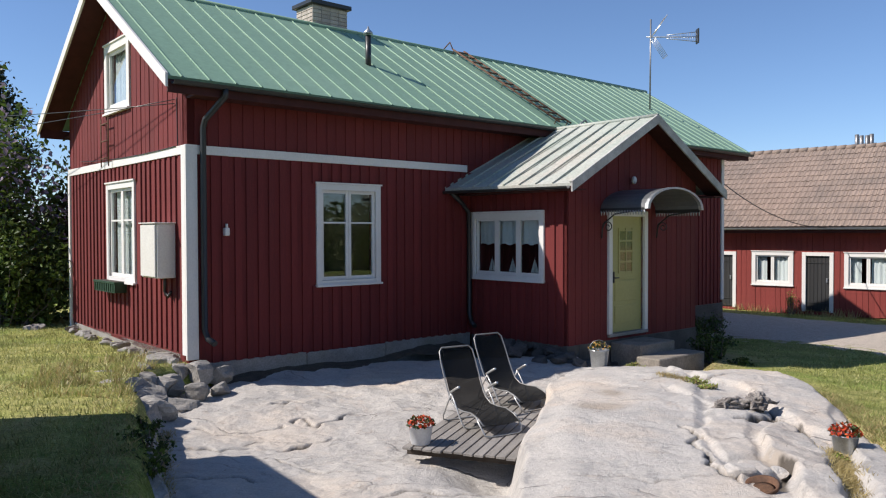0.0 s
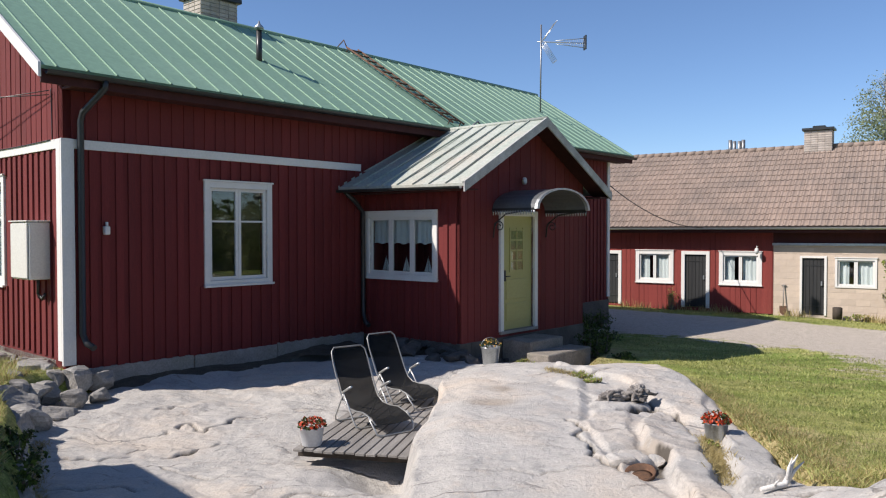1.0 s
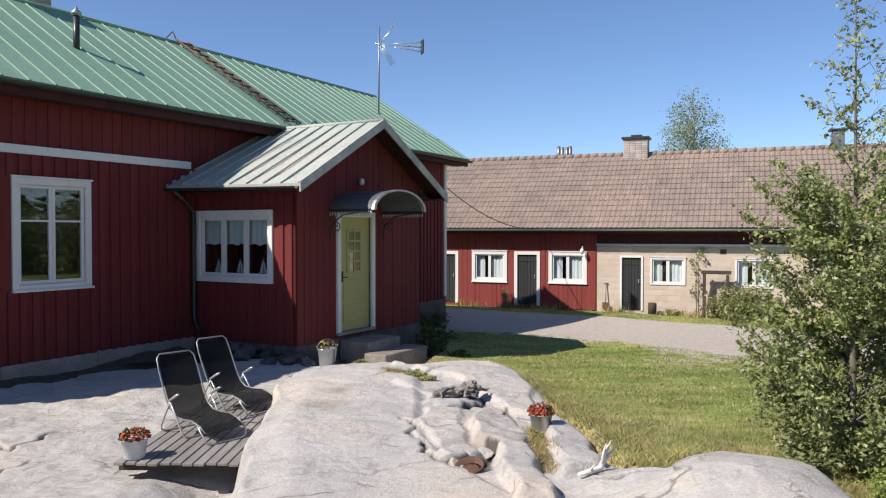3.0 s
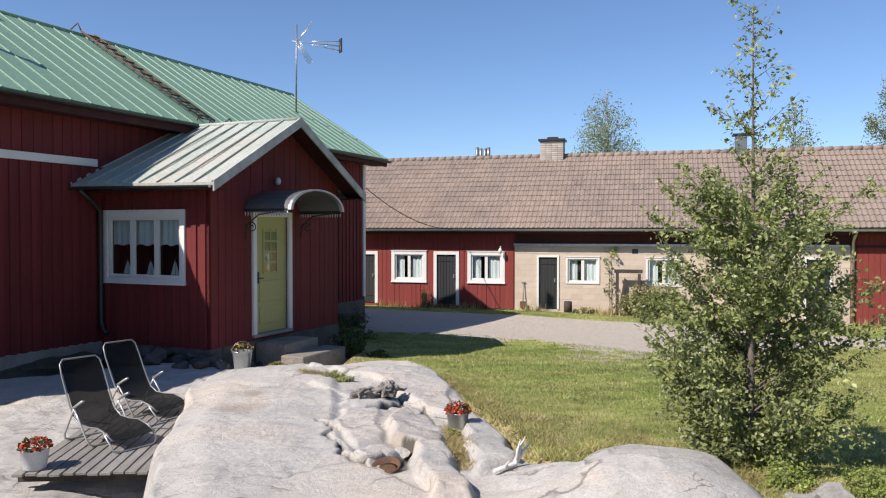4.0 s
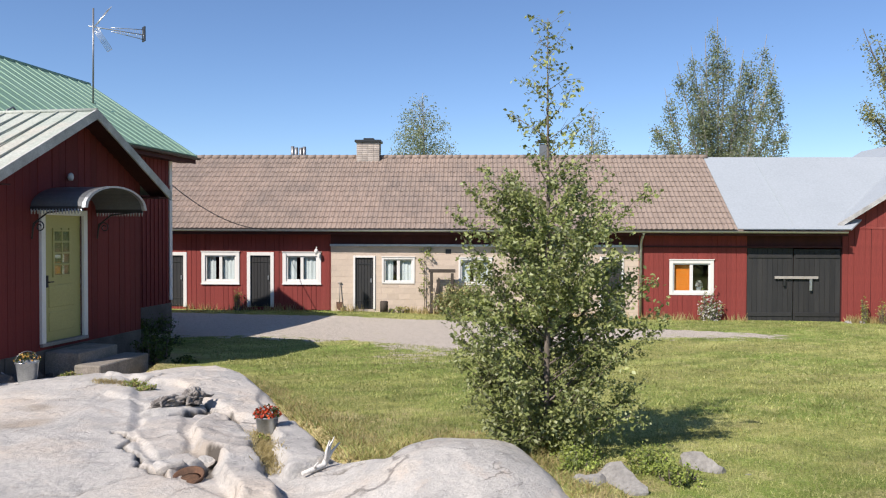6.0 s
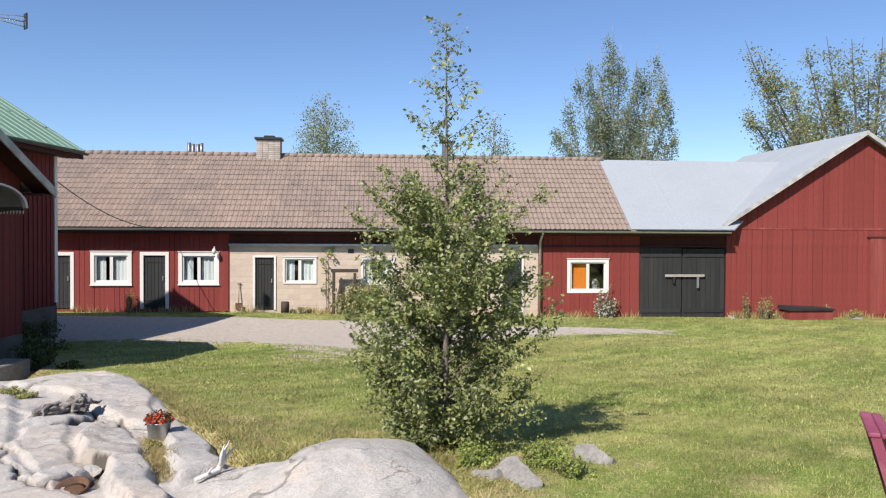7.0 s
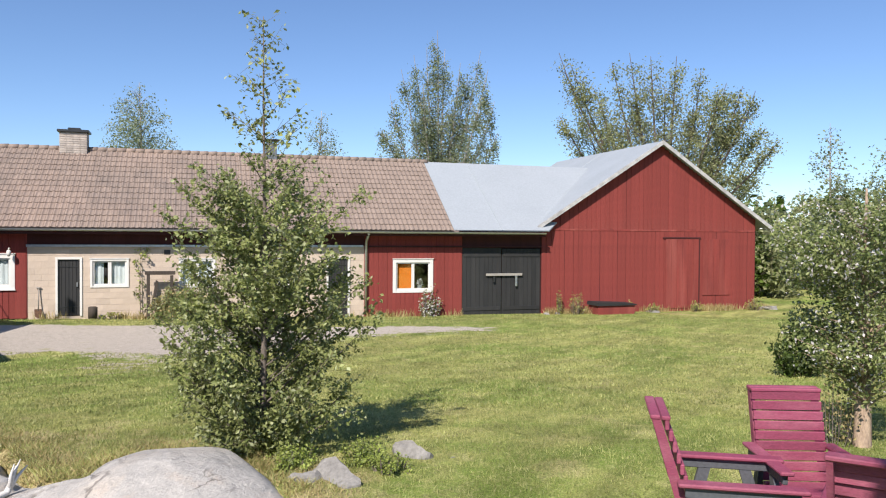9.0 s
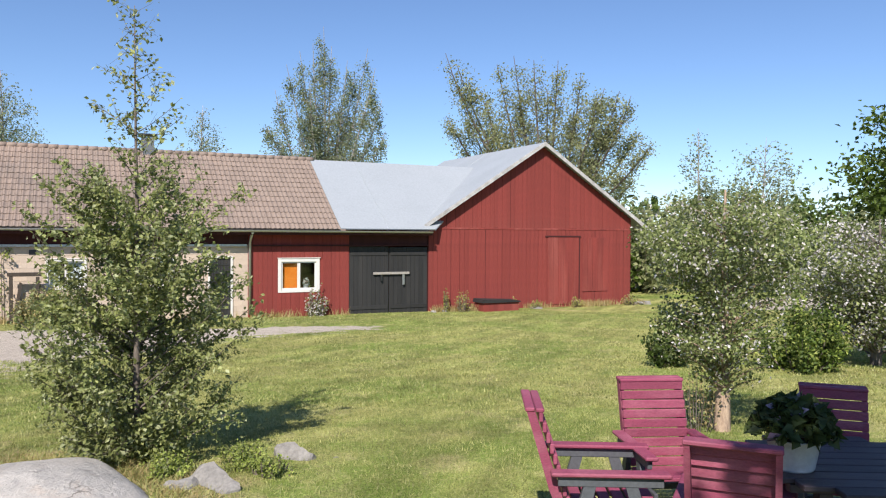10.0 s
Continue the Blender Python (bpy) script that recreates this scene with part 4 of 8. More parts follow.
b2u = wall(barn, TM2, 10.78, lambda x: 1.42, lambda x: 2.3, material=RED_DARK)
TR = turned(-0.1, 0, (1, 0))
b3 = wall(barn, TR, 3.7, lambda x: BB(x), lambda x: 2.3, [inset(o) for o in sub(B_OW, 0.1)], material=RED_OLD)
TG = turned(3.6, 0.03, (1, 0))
# dark red above the gate, again for the shadow of the eave
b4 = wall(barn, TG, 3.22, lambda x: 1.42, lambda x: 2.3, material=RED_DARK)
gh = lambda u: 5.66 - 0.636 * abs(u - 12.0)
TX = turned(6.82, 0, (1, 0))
# backing wall in dark red, shade for the gaps between its boards
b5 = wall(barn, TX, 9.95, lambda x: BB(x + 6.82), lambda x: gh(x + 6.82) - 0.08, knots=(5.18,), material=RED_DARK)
wall(barn, turned(16.77, 0, (0, 1)), 9.0, lambda x: -1.6, lambda x: gh(16.77) - 0.08, material=RED_OLD)
wall(barn, turned(16.77, 9.0, (-1, 0)), 9.95, lambda x: -1.6, lambda x: gh(16.77 - x) - 0.08, knots=(4.77,), material=RED_OLD)
wall(barn, turned(6.8, 7.0, (-1, 0)), 26.3, lambda x: -1.6, lambda x: 2.3, material=RED_OLD)
wall(barn, turned(-19.5, 7.0, (0, -1)), 7.0, lambda x: -1.4, lambda x: 4.8 - BS * abs(x - 3.5), knots=(3.5,), material=RED_OLD)
BBOARD = board_mesh("board_barn", 0.17, 0.016, RED_OLD)
GBOARD = board_mesh("board_gable", 0.195, 0.016, RED_OLD)
boards(b1, TL, 0.02, 8.60, lambda x: BB(x - 19.5), lambda x: 2.25, 0.165, BBOARD, sub(B_RED1, 19.5) + sub(B_DOOR1, 19.5))
boards(b3, TR, 0.02, 3.68, lambda x: BB(x), lambda x: 2.25, 0.165, BBOARD, sub(B_OW, 0.1))
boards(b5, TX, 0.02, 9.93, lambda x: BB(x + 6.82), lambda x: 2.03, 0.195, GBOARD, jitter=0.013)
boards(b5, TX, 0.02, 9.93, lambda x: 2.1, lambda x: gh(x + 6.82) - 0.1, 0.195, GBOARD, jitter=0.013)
strip("rail", TX, 0.1, 9.9, -0.03, 0, 2.03, 2.1, RED_OLD, barn)
for o in sub(B_RED1, 19.5):
    window(barn, TL, *o, curtain="sides", casing=0.13, label="white two-sash window with white curtains")
for o in sub(B_BLK, 10.88):
    window(barn, TM, *o, curtain="sides", casing=0.07, sill=False, label="white two-sash window with white curtains")
window(barn, TR, *sub(B_OW, 0.1)[0], casing=0.12, sill=False)


def plank_door(m, o, frame_w, material_frame=WHITE, leaf_label="black tarred plank door with strap hinges"):
    x0, x1, z0, z1 = o
    d = strip("door", m, x0 + frame_w, x1 - frame_w, 0.035, 0.07, z0 + 0.03, z1 - frame_w, BLACK_BOARD, barn, leaf_label)
    k = 6
    w = (x1 - x0 - 2 * frame_w) / k
    for i in range(k):
        strip("plank", m, x0 + frame_w + i * w + 0.004, x0 + frame_w + (i + 1) * w - 0.004, 0.02, 0.036, z0 + 0.03, z1 - frame_w - 0.004, BLACK_BOARD, d)
    for a, b in ((x0, x0 + frame_w), (x1 - frame_w, x1)):
        strip("door_frame", m, a, b, -0.04, 0.08, z0, z1, material_frame, d)
    strip("door_frame", m, x0 + frame_w, x1 - frame_w, -0.037, 0.08, z1 - frame_w, z1, material_frame, d)
    for z in (z0 + 0.28, z1 - frame_w - 0.25):
        strip("strap_hinge", m, x0 + frame_w, x1 - frame_w - 0.04, 0.008, 0.02, z, z + 0.035, BLACK_METAL, d)
    strip("door_handle", m, x1 - frame_w - 0.1, x1 - frame_w - 0.06, -0.03, 0.02, (z0 + z1) / 2, (z0 + z1) / 2 + 0.14, ZINC, d)
    return d


for o in sub(B_DOOR1, 19.5):
    plank_door(TL, o, 0.12)
for o in sub(B_DOOR2, 10.88):
    plank_door(TM, o, 0.07)

# black double gate
for k, (x0, x1) in enumerate(((0.02, 1.59), (1.62, 3.2))):
    lf = strip("gate_leaf", TG, x0, x1, 0.015, 0.05, -1.27 + 0.02 * k, 1.36 - 0.03 * k, BLACK_BOARD, barn, "black tarred gate leaf")
    n = 9
    w = (x1 - x0) / n
    for i in range(n):
        strip("plank", TG, x0 + i * w + 0.004, x0 + (i + 1) * w - 0.004, 0.0, 0.016, -1.27 + 0.02 * k, 1.355 - 0.03 * k, BLACK_BOARD, lf)
    strip("gate_batten", TG, x0 + 0.04, x1 - 0.04, -0.025, 0.0, -1.0, -0.86, BLACK_BOARD, lf)
    strip("gate_batten", TG, x0 + 0.04, x1 - 0.04, -0.025, 0.0, 1.02, 1.14, BLACK_BOARD, lf)
bar = strip("gate_bar", TG, 0.95, 2.42, -0.08, -0.03, 0.3, 0.39, mat("bare_grey_wood", (0.40, 0.37, 0.33), 0.85, (0.28, 0.26, 0.23), 4, 50, 0.6, 0.2, stretch=(1, 4, 4)), barn, "bare grey wooden bar across the gate")
strip("bar_hanger", TG, 1.24, 1.31, -0.09, -0.026, 0.06, 0.29, BLACK_METAL, bar)
strip("bar_hanger", TG, 2.12, 2.21, -0.1, -0.082, -0.1, 0.295, ZINC, bar)

# barn roofs
bup = Vector((0, 3.5 + BE, BS * (3.5 + BE)))
bm = bmesh.new()
for y0, sg in ((-BE, 1), (7.0 + BE, -1)):
    c = [Vector((-19.8, y0, 1.98)), Vector((3.3, y0, 1.98)), Vector((3.3, 3.5, 1.98 + bup.z)), Vector((-19.8, 3.5, 1.98 + bup.z))]
    v0, v1 = [bm.verts.new(p) for p in c], [bm.verts.new(p - Vector((0, 0, 0.05))) for p in c]
    bm.faces.new(v0), bm.faces.new(v1[::-1])
    for i in range(4):
        bm.faces.new((v0[i], v1[i], v1[(i + 1) % 4], v0[(i + 1) % 4]))
troof = part("roof", bm, TILE, barn, "weathered brown concrete tile roof")
z0 = 2.0
zr = sheet_roof(barn, (3.12, -BE, z0 + 0.02), (6.9, -BE, z0 + 0.02), bup, 1, ZINC_ROOF, 0.05)
bm = bmesh.new()
c = [Vector((6.9, -BE, z0 + 0.016)), Vector((6.9, 3.5, z0 + 0.016 + bup.z)), Vector((11.6, 3.5, z0 + 0.016 + bup.z))]
v0 = [bm.verts.new(p) for p in c]
v1 = [bm.verts.new(p - Vector((0, 0, 0.05))) for p in c]
bm.faces.new(v0), bm.faces.new(v1[::-1])
for i in range(3):
    bm.faces.new((v0[i], v1[i], v1[(i + 1) % 3], v0[(i + 1) % 3]))
part("roof", bm, ZINC_ROOF, barn)
sheet_roof(barn, (3.12, 7 + BE, z0 + 0.02), (11.0, 7 + BE, z0 + 0.02), Vector((0, -bup.y, bup.z)), 2, ZINC_ROOF, 0.05)
gl = Vector((5.47, 0, 0.636 * 5.47))
for sg in (1, -1):
    a = Vector((12.0 - sg * 5.47, -0.3, 5.66 - gl.z))
    sheet_roof(barn, a, a + Vector((0, 9.5, 0)), Vector((sg * gl.x, 0, gl.z)), 1, ZINC_ROOF, 0.05)
    bm = bmesh.new()
    u2 = Vector((sg * gl.x, 0, gl.z))
    a = a + Vector((0, -0.03, 0))
    c = [a + Vector((0, 0, 0.02)), a + Vector((0, 0, -0.15)), a + u2 + Vector((0, 0, -0.15)), a + u2 + Vector((0, 0, 0.02))]
    v0 = [bm.verts.new(p) for p in c]
    v1 = [bm.verts.new(p + Vector((0, 0.03, 0))) for p in c]
    bm.faces.new(v0), bm.faces.new(v1[::-1])
    for i in range(4):
        bm.faces.new((v0[i], v1[i], v1[(i + 1) % 4], v0[(i + 1) % 4]))
    part("bargeboard", bm, WORN_WHITE, barn, "weathered white bargeboard of the barn gable")
gutter(barn, (-19.8, -BE - 0.06, 1.96), (6.75, -BE - 0.06, 1.93), 0.07, material=ZINC)
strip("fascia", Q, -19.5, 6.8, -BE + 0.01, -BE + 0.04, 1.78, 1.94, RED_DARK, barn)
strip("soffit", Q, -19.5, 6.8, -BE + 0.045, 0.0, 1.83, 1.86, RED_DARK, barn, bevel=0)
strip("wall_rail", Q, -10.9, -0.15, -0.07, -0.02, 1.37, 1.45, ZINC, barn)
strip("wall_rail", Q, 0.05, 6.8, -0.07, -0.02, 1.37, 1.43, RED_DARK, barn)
bm = bmesh.new()
tube(bm, [(-0.05, -BE - 0.06, 1.9), (-0.05, -0.12, 1.6), (-0.05, -0.08, 1.5), (-0.05, -0.08, -1.0)], 0.05, 10)
part("downpipe", bm, ZINC, barn, "galvanised downpipe")


# ---- plants ----
def leaf_mat(name, a, b, trans=0.35, per=0.35):
    m = bpy.data.materials.new(name)
    m.use_nodes = True
    n, l = m.node_tree.nodes, m.node_tree.links
    bs = n["Principled BSDF"]
    bs.inputs["Roughness"].default_value, bs.inputs["Specular IOR Level"].default_value = 0.5, 0.35
    g = n.new("ShaderNodeNewGeometry")
    r = n.new("ShaderNodeValToRGB")
    r.color_ramp.elements[0].color, r.color_ramp.elements[1].color = (*a, 1), (*b, 1)
    l.new(g.outputs["Random Per Island"], r.inputs[0])
    tx = n.new("ShaderNodeTexNoise")
    tx.inputs["Scale"].default_value = 1.6
    tc = n.new("ShaderNodeTexCoord")
    l.new(tc.outputs["Object"], tx.inputs["Vector"])
    mr = n.new("ShaderNodeMapRange")
    mr.inputs[1].default_value, mr.inputs[2].default_value, mr.inputs[3].default_value, mr.inputs[4].default_value = 0.3, 0.7, 1 - per, 1 + per
    l.new(tx.outputs[0], mr.inputs[0])
    mx = n.new("ShaderNodeMix")
    mx.data_type, mx.blend_type = "RGBA", "MULTIPLY"
    mx.inputs[0].default_value = 1
    l.new(r.outputs[0], mx.inputs[6])
    l.new(mr.outputs[0], mx.inputs[7])
    l.new(mx.outputs[2], bs.inputs["Base Color"])
    tl = n.new("ShaderNodeBsdfTranslucent")
    l.new(mx.outputs[2], tl.inputs[0])
    ms = n.new("ShaderNodeMixShader")
    ms.inputs[0].default_value = trans
    l.new(bs.outputs[0], ms.inputs[1])
    l.new(tl.outputs[0], ms.inputs[2])
    l.new(ms.outputs[0], n["Material Output"].inputs[0])
    return m


BIRCH_LEAF = leaf_mat("birch_leaf", (0.140, 0.176, 0.050), (0.37, 0.40, 0.150), 0.35)
# paler leaf copy, the gloss of sunlit leaves put into its colour
BIRCH_SHEEN = leaf_mat("sheen_birch_leaf", (0.26, 0.30, 0.135), (0.46, 0.485, 0.27), 0.35)
BIRCH_FAR = leaf_mat("far_birch_leaf", (0.18, 0.22, 0.115), (0.37, 0.405, 0.25), 0.5)
POPLAR = leaf_mat("young_aspen_leaf", (0.215, 0.24, 0.105), (0.42, 0.43, 0.225), 0.5)
APPLE_LEAF = leaf_mat("apple_leaf", (0.115, 0.155, 0.045), (0.36, 0.40, 0.165), 0.4)
BLOSSOM = leaf_mat("white_blossom", (0.48, 0.45, 0.43), (0.74, 0.70, 0.68), 0.25, 0.1)
LILAC_F = leaf_mat("lilac_flower", (0.23, 0.17, 0.25), (0.36, 0.29, 0.38), 0.2, 0.2)
DARK_LEAF = leaf_mat("dark_leaf", (0.035, 0.055, 0.015), (0.075, 0.105, 0.030))
MAPLE_LEAF = leaf_mat("maple_leaf", (0.06, 0.10, 0.018), (0.13, 0.19, 0.035))
SPRUCE = leaf_mat("pine_needles", (0.018, 0.030, 0.014), (0.040, 0.058, 0.026), 0.1)
WEED = leaf_mat("fresh_weed_leaf", (0.24, 0.32, 0.055), (0.42, 0.47, 0.13))
GRASS_BLADE = leaf_mat("grass_blade", (0.180, 0.222, 0.055), (0.43, 0.42, 0.165), 0.3, 0.35)
STRAW = leaf_mat("dry_grass_blade", (0.29, 0.23, 0.09), (0.49, 0.40, 0.19), 0.3, 0.2)
BIRCH_BARK = mat("birch_bark", (0.50, 0.47, 0.43), 0.8, (0.10, 0.085, 0.075), 5, 40, 0.7, 0.3, stretch=(1, 1, 3))
BARK = mat("grey_bark", (0.20, 0.165, 0.135), 0.95, (0.11, 0.09, 0.075), 7, 40, 0.8, 0.5, stretch=(3, 3, 0.7))
OLD_TRUNK = mat("peeled_apple_trunk", (0.46, 0.34, 0.24), 0.9, (0.22, 0.15, 0.11), 5, 30, 0.8, 0.5, stretch=(3, 3, 0.8))


def leaves(name, centres, size, material, parent, rs, flat=0.3, label="", mats=None, share=None):
    """Many small folded leaves at the given centres, as one mesh."""
    k = len(centres)
    c = np.asarray(centres)
    nrm = rs.normal(size=(k, 3))
    nrm[:, 2] = np.abs(nrm[:, 2]) * (1 + flat)
    nrm /= np.linalg.norm(nrm, axis=1)[:, None]
    t = np.cross(nrm, rs.normal(size=(k, 3)))
    t /= np.linalg.norm(t, axis=1)[:, None]
    b = np.cross(nrm, t)
    s = size * rs.uniform(0.65, 1.25, (k, 1))
    v = np.stack([c - t * s * 0.55, c + b * s * 0.36 + nrm * s * 0.12, c + t * s * 0.6, c - b * s * 0.36 + nrm * s * 0.12], 1).reshape(-1, 3)
    i = np.arange(k)[:, None] * 4
    f = np.concatenate([i + [0, 1, 2], i + [0, 2, 3]], 1).reshape(-1, 3)
    me = bpy.data.meshes.new(name)
    me.from_pydata(v.tolist(), [], f.tolist())
    for m in mats or (material,):
        me.materials.append(m)
    if share is not None:
        pick = (rs.random(k) < share).astype(np.int32)
        me.polygons.foreach_set("material_index", np.repeat(pick, 2))
    ob = new(name, me)
    ob.parent = parent
    if label:
        tagged(ob, label)
    return ob


def tree(name, base, height, profile, n_limbs, n_leaves, leaf, trunk_r, leaf_mats, bark, label, category="tree", seed=1, lift=0.5, spread=0.16, start=0.06, share=None, droop=0.0, twig=0.012, stems=1, group="", bend=0.02, split=False):
    """A tapered trunk with limbs; profile gives (share of the height, crown radius) and the leaves gather round the limbs."""
    rs = np.random.RandomState(seed)
    root = thing(name, pose(*base), label, category, group)
    hs, rr = zip(*profile)
    bm = bmesh.new()
    centres, weights = [], []
    for s_ in range(stems):
        wob = rs.normal(size=(2, 3)) * bend * height
        lean = rs.normal(size=2) * (0.04 + 0.05 * (stems > 1)) * height * (stems > 1)

        def axis(f):
            return Vector((wob[0, 0] * math.sin(4 * f) + lean[0] * f, wob[0, 1] * math.sin(3.2 * f + 1) - wob[0, 1] * math.sin(1) + lean[1] * f, f * height))

        fs = [0, 0.02, 0.1, 0.25, 0.4, 0.55, 0.7, 0.85, 0.98]
        tube(bm, [axis(f) - Vector((0, 0, 0.1 if f == 0 else 0)) for f in fs], [trunk_r * (1.35 if f == 0 else 1) * max(1 - f, 0.06) ** 0.9 + 0.003 for f in fs], 8)
        for i in range(n_limbs // stems):
            f = start + (0.97 - start) * ((i + rs.random()) / (n_limbs / stems)) ** 0.9
            r = float(np.interp(f, hs, rr) * rs.uniform(0.65, 1.12))
            a = rs.uniform(0, 2 * math.pi)
            p0 = axis(max(f - lift * r / height, 0.01))
            p2 = axis(f) + Vector((math.cos(a) * r, math.sin(a) * r, -droop * r))
            p1 = (p0 + p2) / 2 + Vector((0, 0, (0.12 + 0.5 * droop) * r)) + Vector(rs.normal(size=3) * 0.05 * r)
            tr = max(0.35 * trunk_r * (1 - f), twig) * (0.6 + 0.4 * r / max(rr))
            if split:
                b1_ = bmesh.new()
                tube(b1_, [p0, p1, p2], [tr, tr * 0.6, tr * 0.2], 5, cap=False)
                part("branch", b1_, bark, root)
            else:
                tube(bm, [p0, p1, p2], [tr, tr * 0.6, tr * 0.2], 5, cap=False)
            m = max(3, int(10 * r / max(rr)))
            for q in np.linspace(0.25, 1.0, m).tolist():
                pt = (1 - q) ** 2 * p0 + 2 * q * (1 - q) * (2 * p1 - (p0 + p2) / 2) + q * q * p2
                centres.append((pt.x, pt.y, pt.z))
                weights.append((0.35 + q) * r ** 1.25 + 0.012)
    part("trunk", bm, bark, root)
    cc = np.array(centres)
    wt = np.array(weights)
    idx = rs.choice(len(cc), n_leaves, p=wt / wt.sum())
    loc = np.interp(cc[idx, 2] / height, hs, rr)
    off = rs.normal(size=(n_leaves, 3)) * (spread * (0.4 + 0.6 * loc / max(rr)))[:, None]
    off[:, 2] = off[:, 2] * 0.8 - droop * np.abs(rs.normal(size=n_leaves)) * spread * 1.6
    pts = cc[idx] + off
    pts[:, 2] = np.maximum(pts[:, 2], 0.02)
    leaves("crown", pts, leaf, leaf_mats[0], root, rs, mats=leaf_mats, share=share)
    return root


def leader_tree(name, base, leaders, reach, twigs, n_leaves, leaf, trunk_r, leaf_mats, bark, label, seed=1, droop=0.0, up=0.5, fork=0.14, spread=0.16, category="tree"):
    """A tree whose stem parts into leaders: each one (side, height) bears twigs in tufts; drooping ones end in hanging strands."""
    rs = np.random.RandomState(seed)
    root = thing(name, pose(*base), label, category)
    ahead = Vector((base[0], base[1], 0)).normalized()
    right = Vector((ahead.y, -ahead.x, 0))
    bm = bmesh.new()
    high = max(t for _, t in leaders)
    tube(bm, [(0, 0, -0.2), (0, 0, 0.05 * high), (0, 0, fork * high + 0.4)], [trunk_r * 1.4, trunk_r, trunk_r * 0.8], 8)
    part("trunk", bm, bark, root)
    cc, wt = [], []
    for o, top in leaders:
        p0 = Vector((0, 0, fork * high * rs.uniform(0.7, 1.2)))
        p3 = right * o + ahead * rs.normal() * (0.25 * abs(o) + 0.8) + Vector((0, 0, top))
        p1 = p0 + Vector((p3.x * 0.35, p3.y * 0.35, (top - p0.z) * 0.30))
        p2 = p0 + Vector((p3.x * 0.8, p3.y * 0.8, (top - p0.z) * 0.66)) + Vector(rs.normal(size=3)) * 0.2

        def at(f):
            g = 1 - f
            return g ** 3 * p0 + 3 * g * g * f * p1 + 3 * g * f * f * p2 + f ** 3 * p3

        bm = bmesh.new()
        fs = [0, 0.15, 0.3, 0.45, 0.6, 0.75, 0.9, 1]
        tube(bm, [at(f) for f in fs], [trunk_r * 0.55 * (1 - 0.93 * f) + 0.008 for f in fs], 6, cap=False)
        for k in range(twigs):
            f = rs.uniform(0.22, 1.0)
            r = reach * (1.08 - f) ** 0.6 * rs.uniform(0.35, 1.15)
            a = rs.uniform(0, 2 * math.pi)
            s0 = at(max(f - 0.06, 0))
            tip = s0 + Vector((math.cos(a) * r, math.sin(a) * r, up * r * rs.uniform(0.6, 1.5)))
            mid_ = (s0 + tip) / 2 + Vector((0, 0, 0.15 * r * (1 if droop else -0.4)))
            tube(bm, [s0, mid_, tip], [0.05 * (1.1 - f) + 0.012, 0.02, 0.006], 4, cap=False)
            hang = droop * rs.uniform(0.3, 1.2)
            for q in np.linspace(0.35, 1, 5).tolist():
                p = (1 - q) ** 2 * s0 + 2 * q * (1 - q) * mid_ + q * q * tip
                for h_ in (np.linspace(0, hang, 4).tolist() if droop else (0.0,)):
                    cc.append((p.x, p.y, p.z - h_))
                    wt.append((0.3 + q) * rs.uniform(0.2, 1.6) * (1.15 - 0.5 * h_ / max(droop, 0.1)))
        part("limb", bm, bark, root)
    cc, wt = np.array(cc), np.array(wt)
    idx = rs.choice(len(cc), n_leaves, p=wt / wt.sum())
    pts = cc[idx] + rs.normal(size=(n_leaves, 3)) * np.array([spread, spread, spread * 1.1])
    leaves("crown", pts, leaf, leaf_mats[0], root, rs, mats=leaf_mats)
    return root


def bush(name, base, rx, ry, h, n, leaf, leaf_mats, label, seed=1, share=None, category="bush", hollow=0.55, group="", stem=0.018):
    """A many-stemmed bush: arching stems and leaves gathered in uneven clumps."""
    rs = np.random.RandomState(seed)
    root = thing(name, pose(*base), label, category, group)
    bm = bmesh.new()
    clumps = []
    for i in range(max(9, int(26 * max(rx, ry, 0.5) ** 0.7))):
        a, u = rs.uniform(0, 2 * math.pi), math.sqrt(rs.random())
        top = h * math.sqrt(max(1 - 0.85 * u * u, 0.05)) * rs.uniform(0.75, 1.08)
        p = Vector((rx * u * math.cos(a), ry * u * math.sin(a), top))
        q = Vector((p.x * 0.3, p.y * 0.3, -0.06))
        tube(bm, [q, (p + q) / 2 + Vector((p.x * 0.12, p.y * 0.12, 0)), p], [stem, stem * 0.67, stem * 0.17], 5, cap=False)
        for f in np.linspace(hollow * rs.uniform(0.2, 1), 1, 5).tolist():
            clumps.append((q.x + (p.x - q.x) * f, q.y + (p.y - q.y) * f, q.z + (p.z - q.z) * f))
    tagged(part("twig", bm, BARK, root), kind="stuff")
    cc = np.array(clumps)
    idx = rs.randint(0, len(cc), n)
    pts = cc[idx] + rs.normal(size=(n, 3)) * np.array([rx, ry, h]) * 0.12
    pts[:, 2] = np.maximum(pts[:, 2], 0.01)
    leaves("foliage", pts, leaf, leaf_mats[0], root, rs, mats=leaf_mats, share=share)
    return root


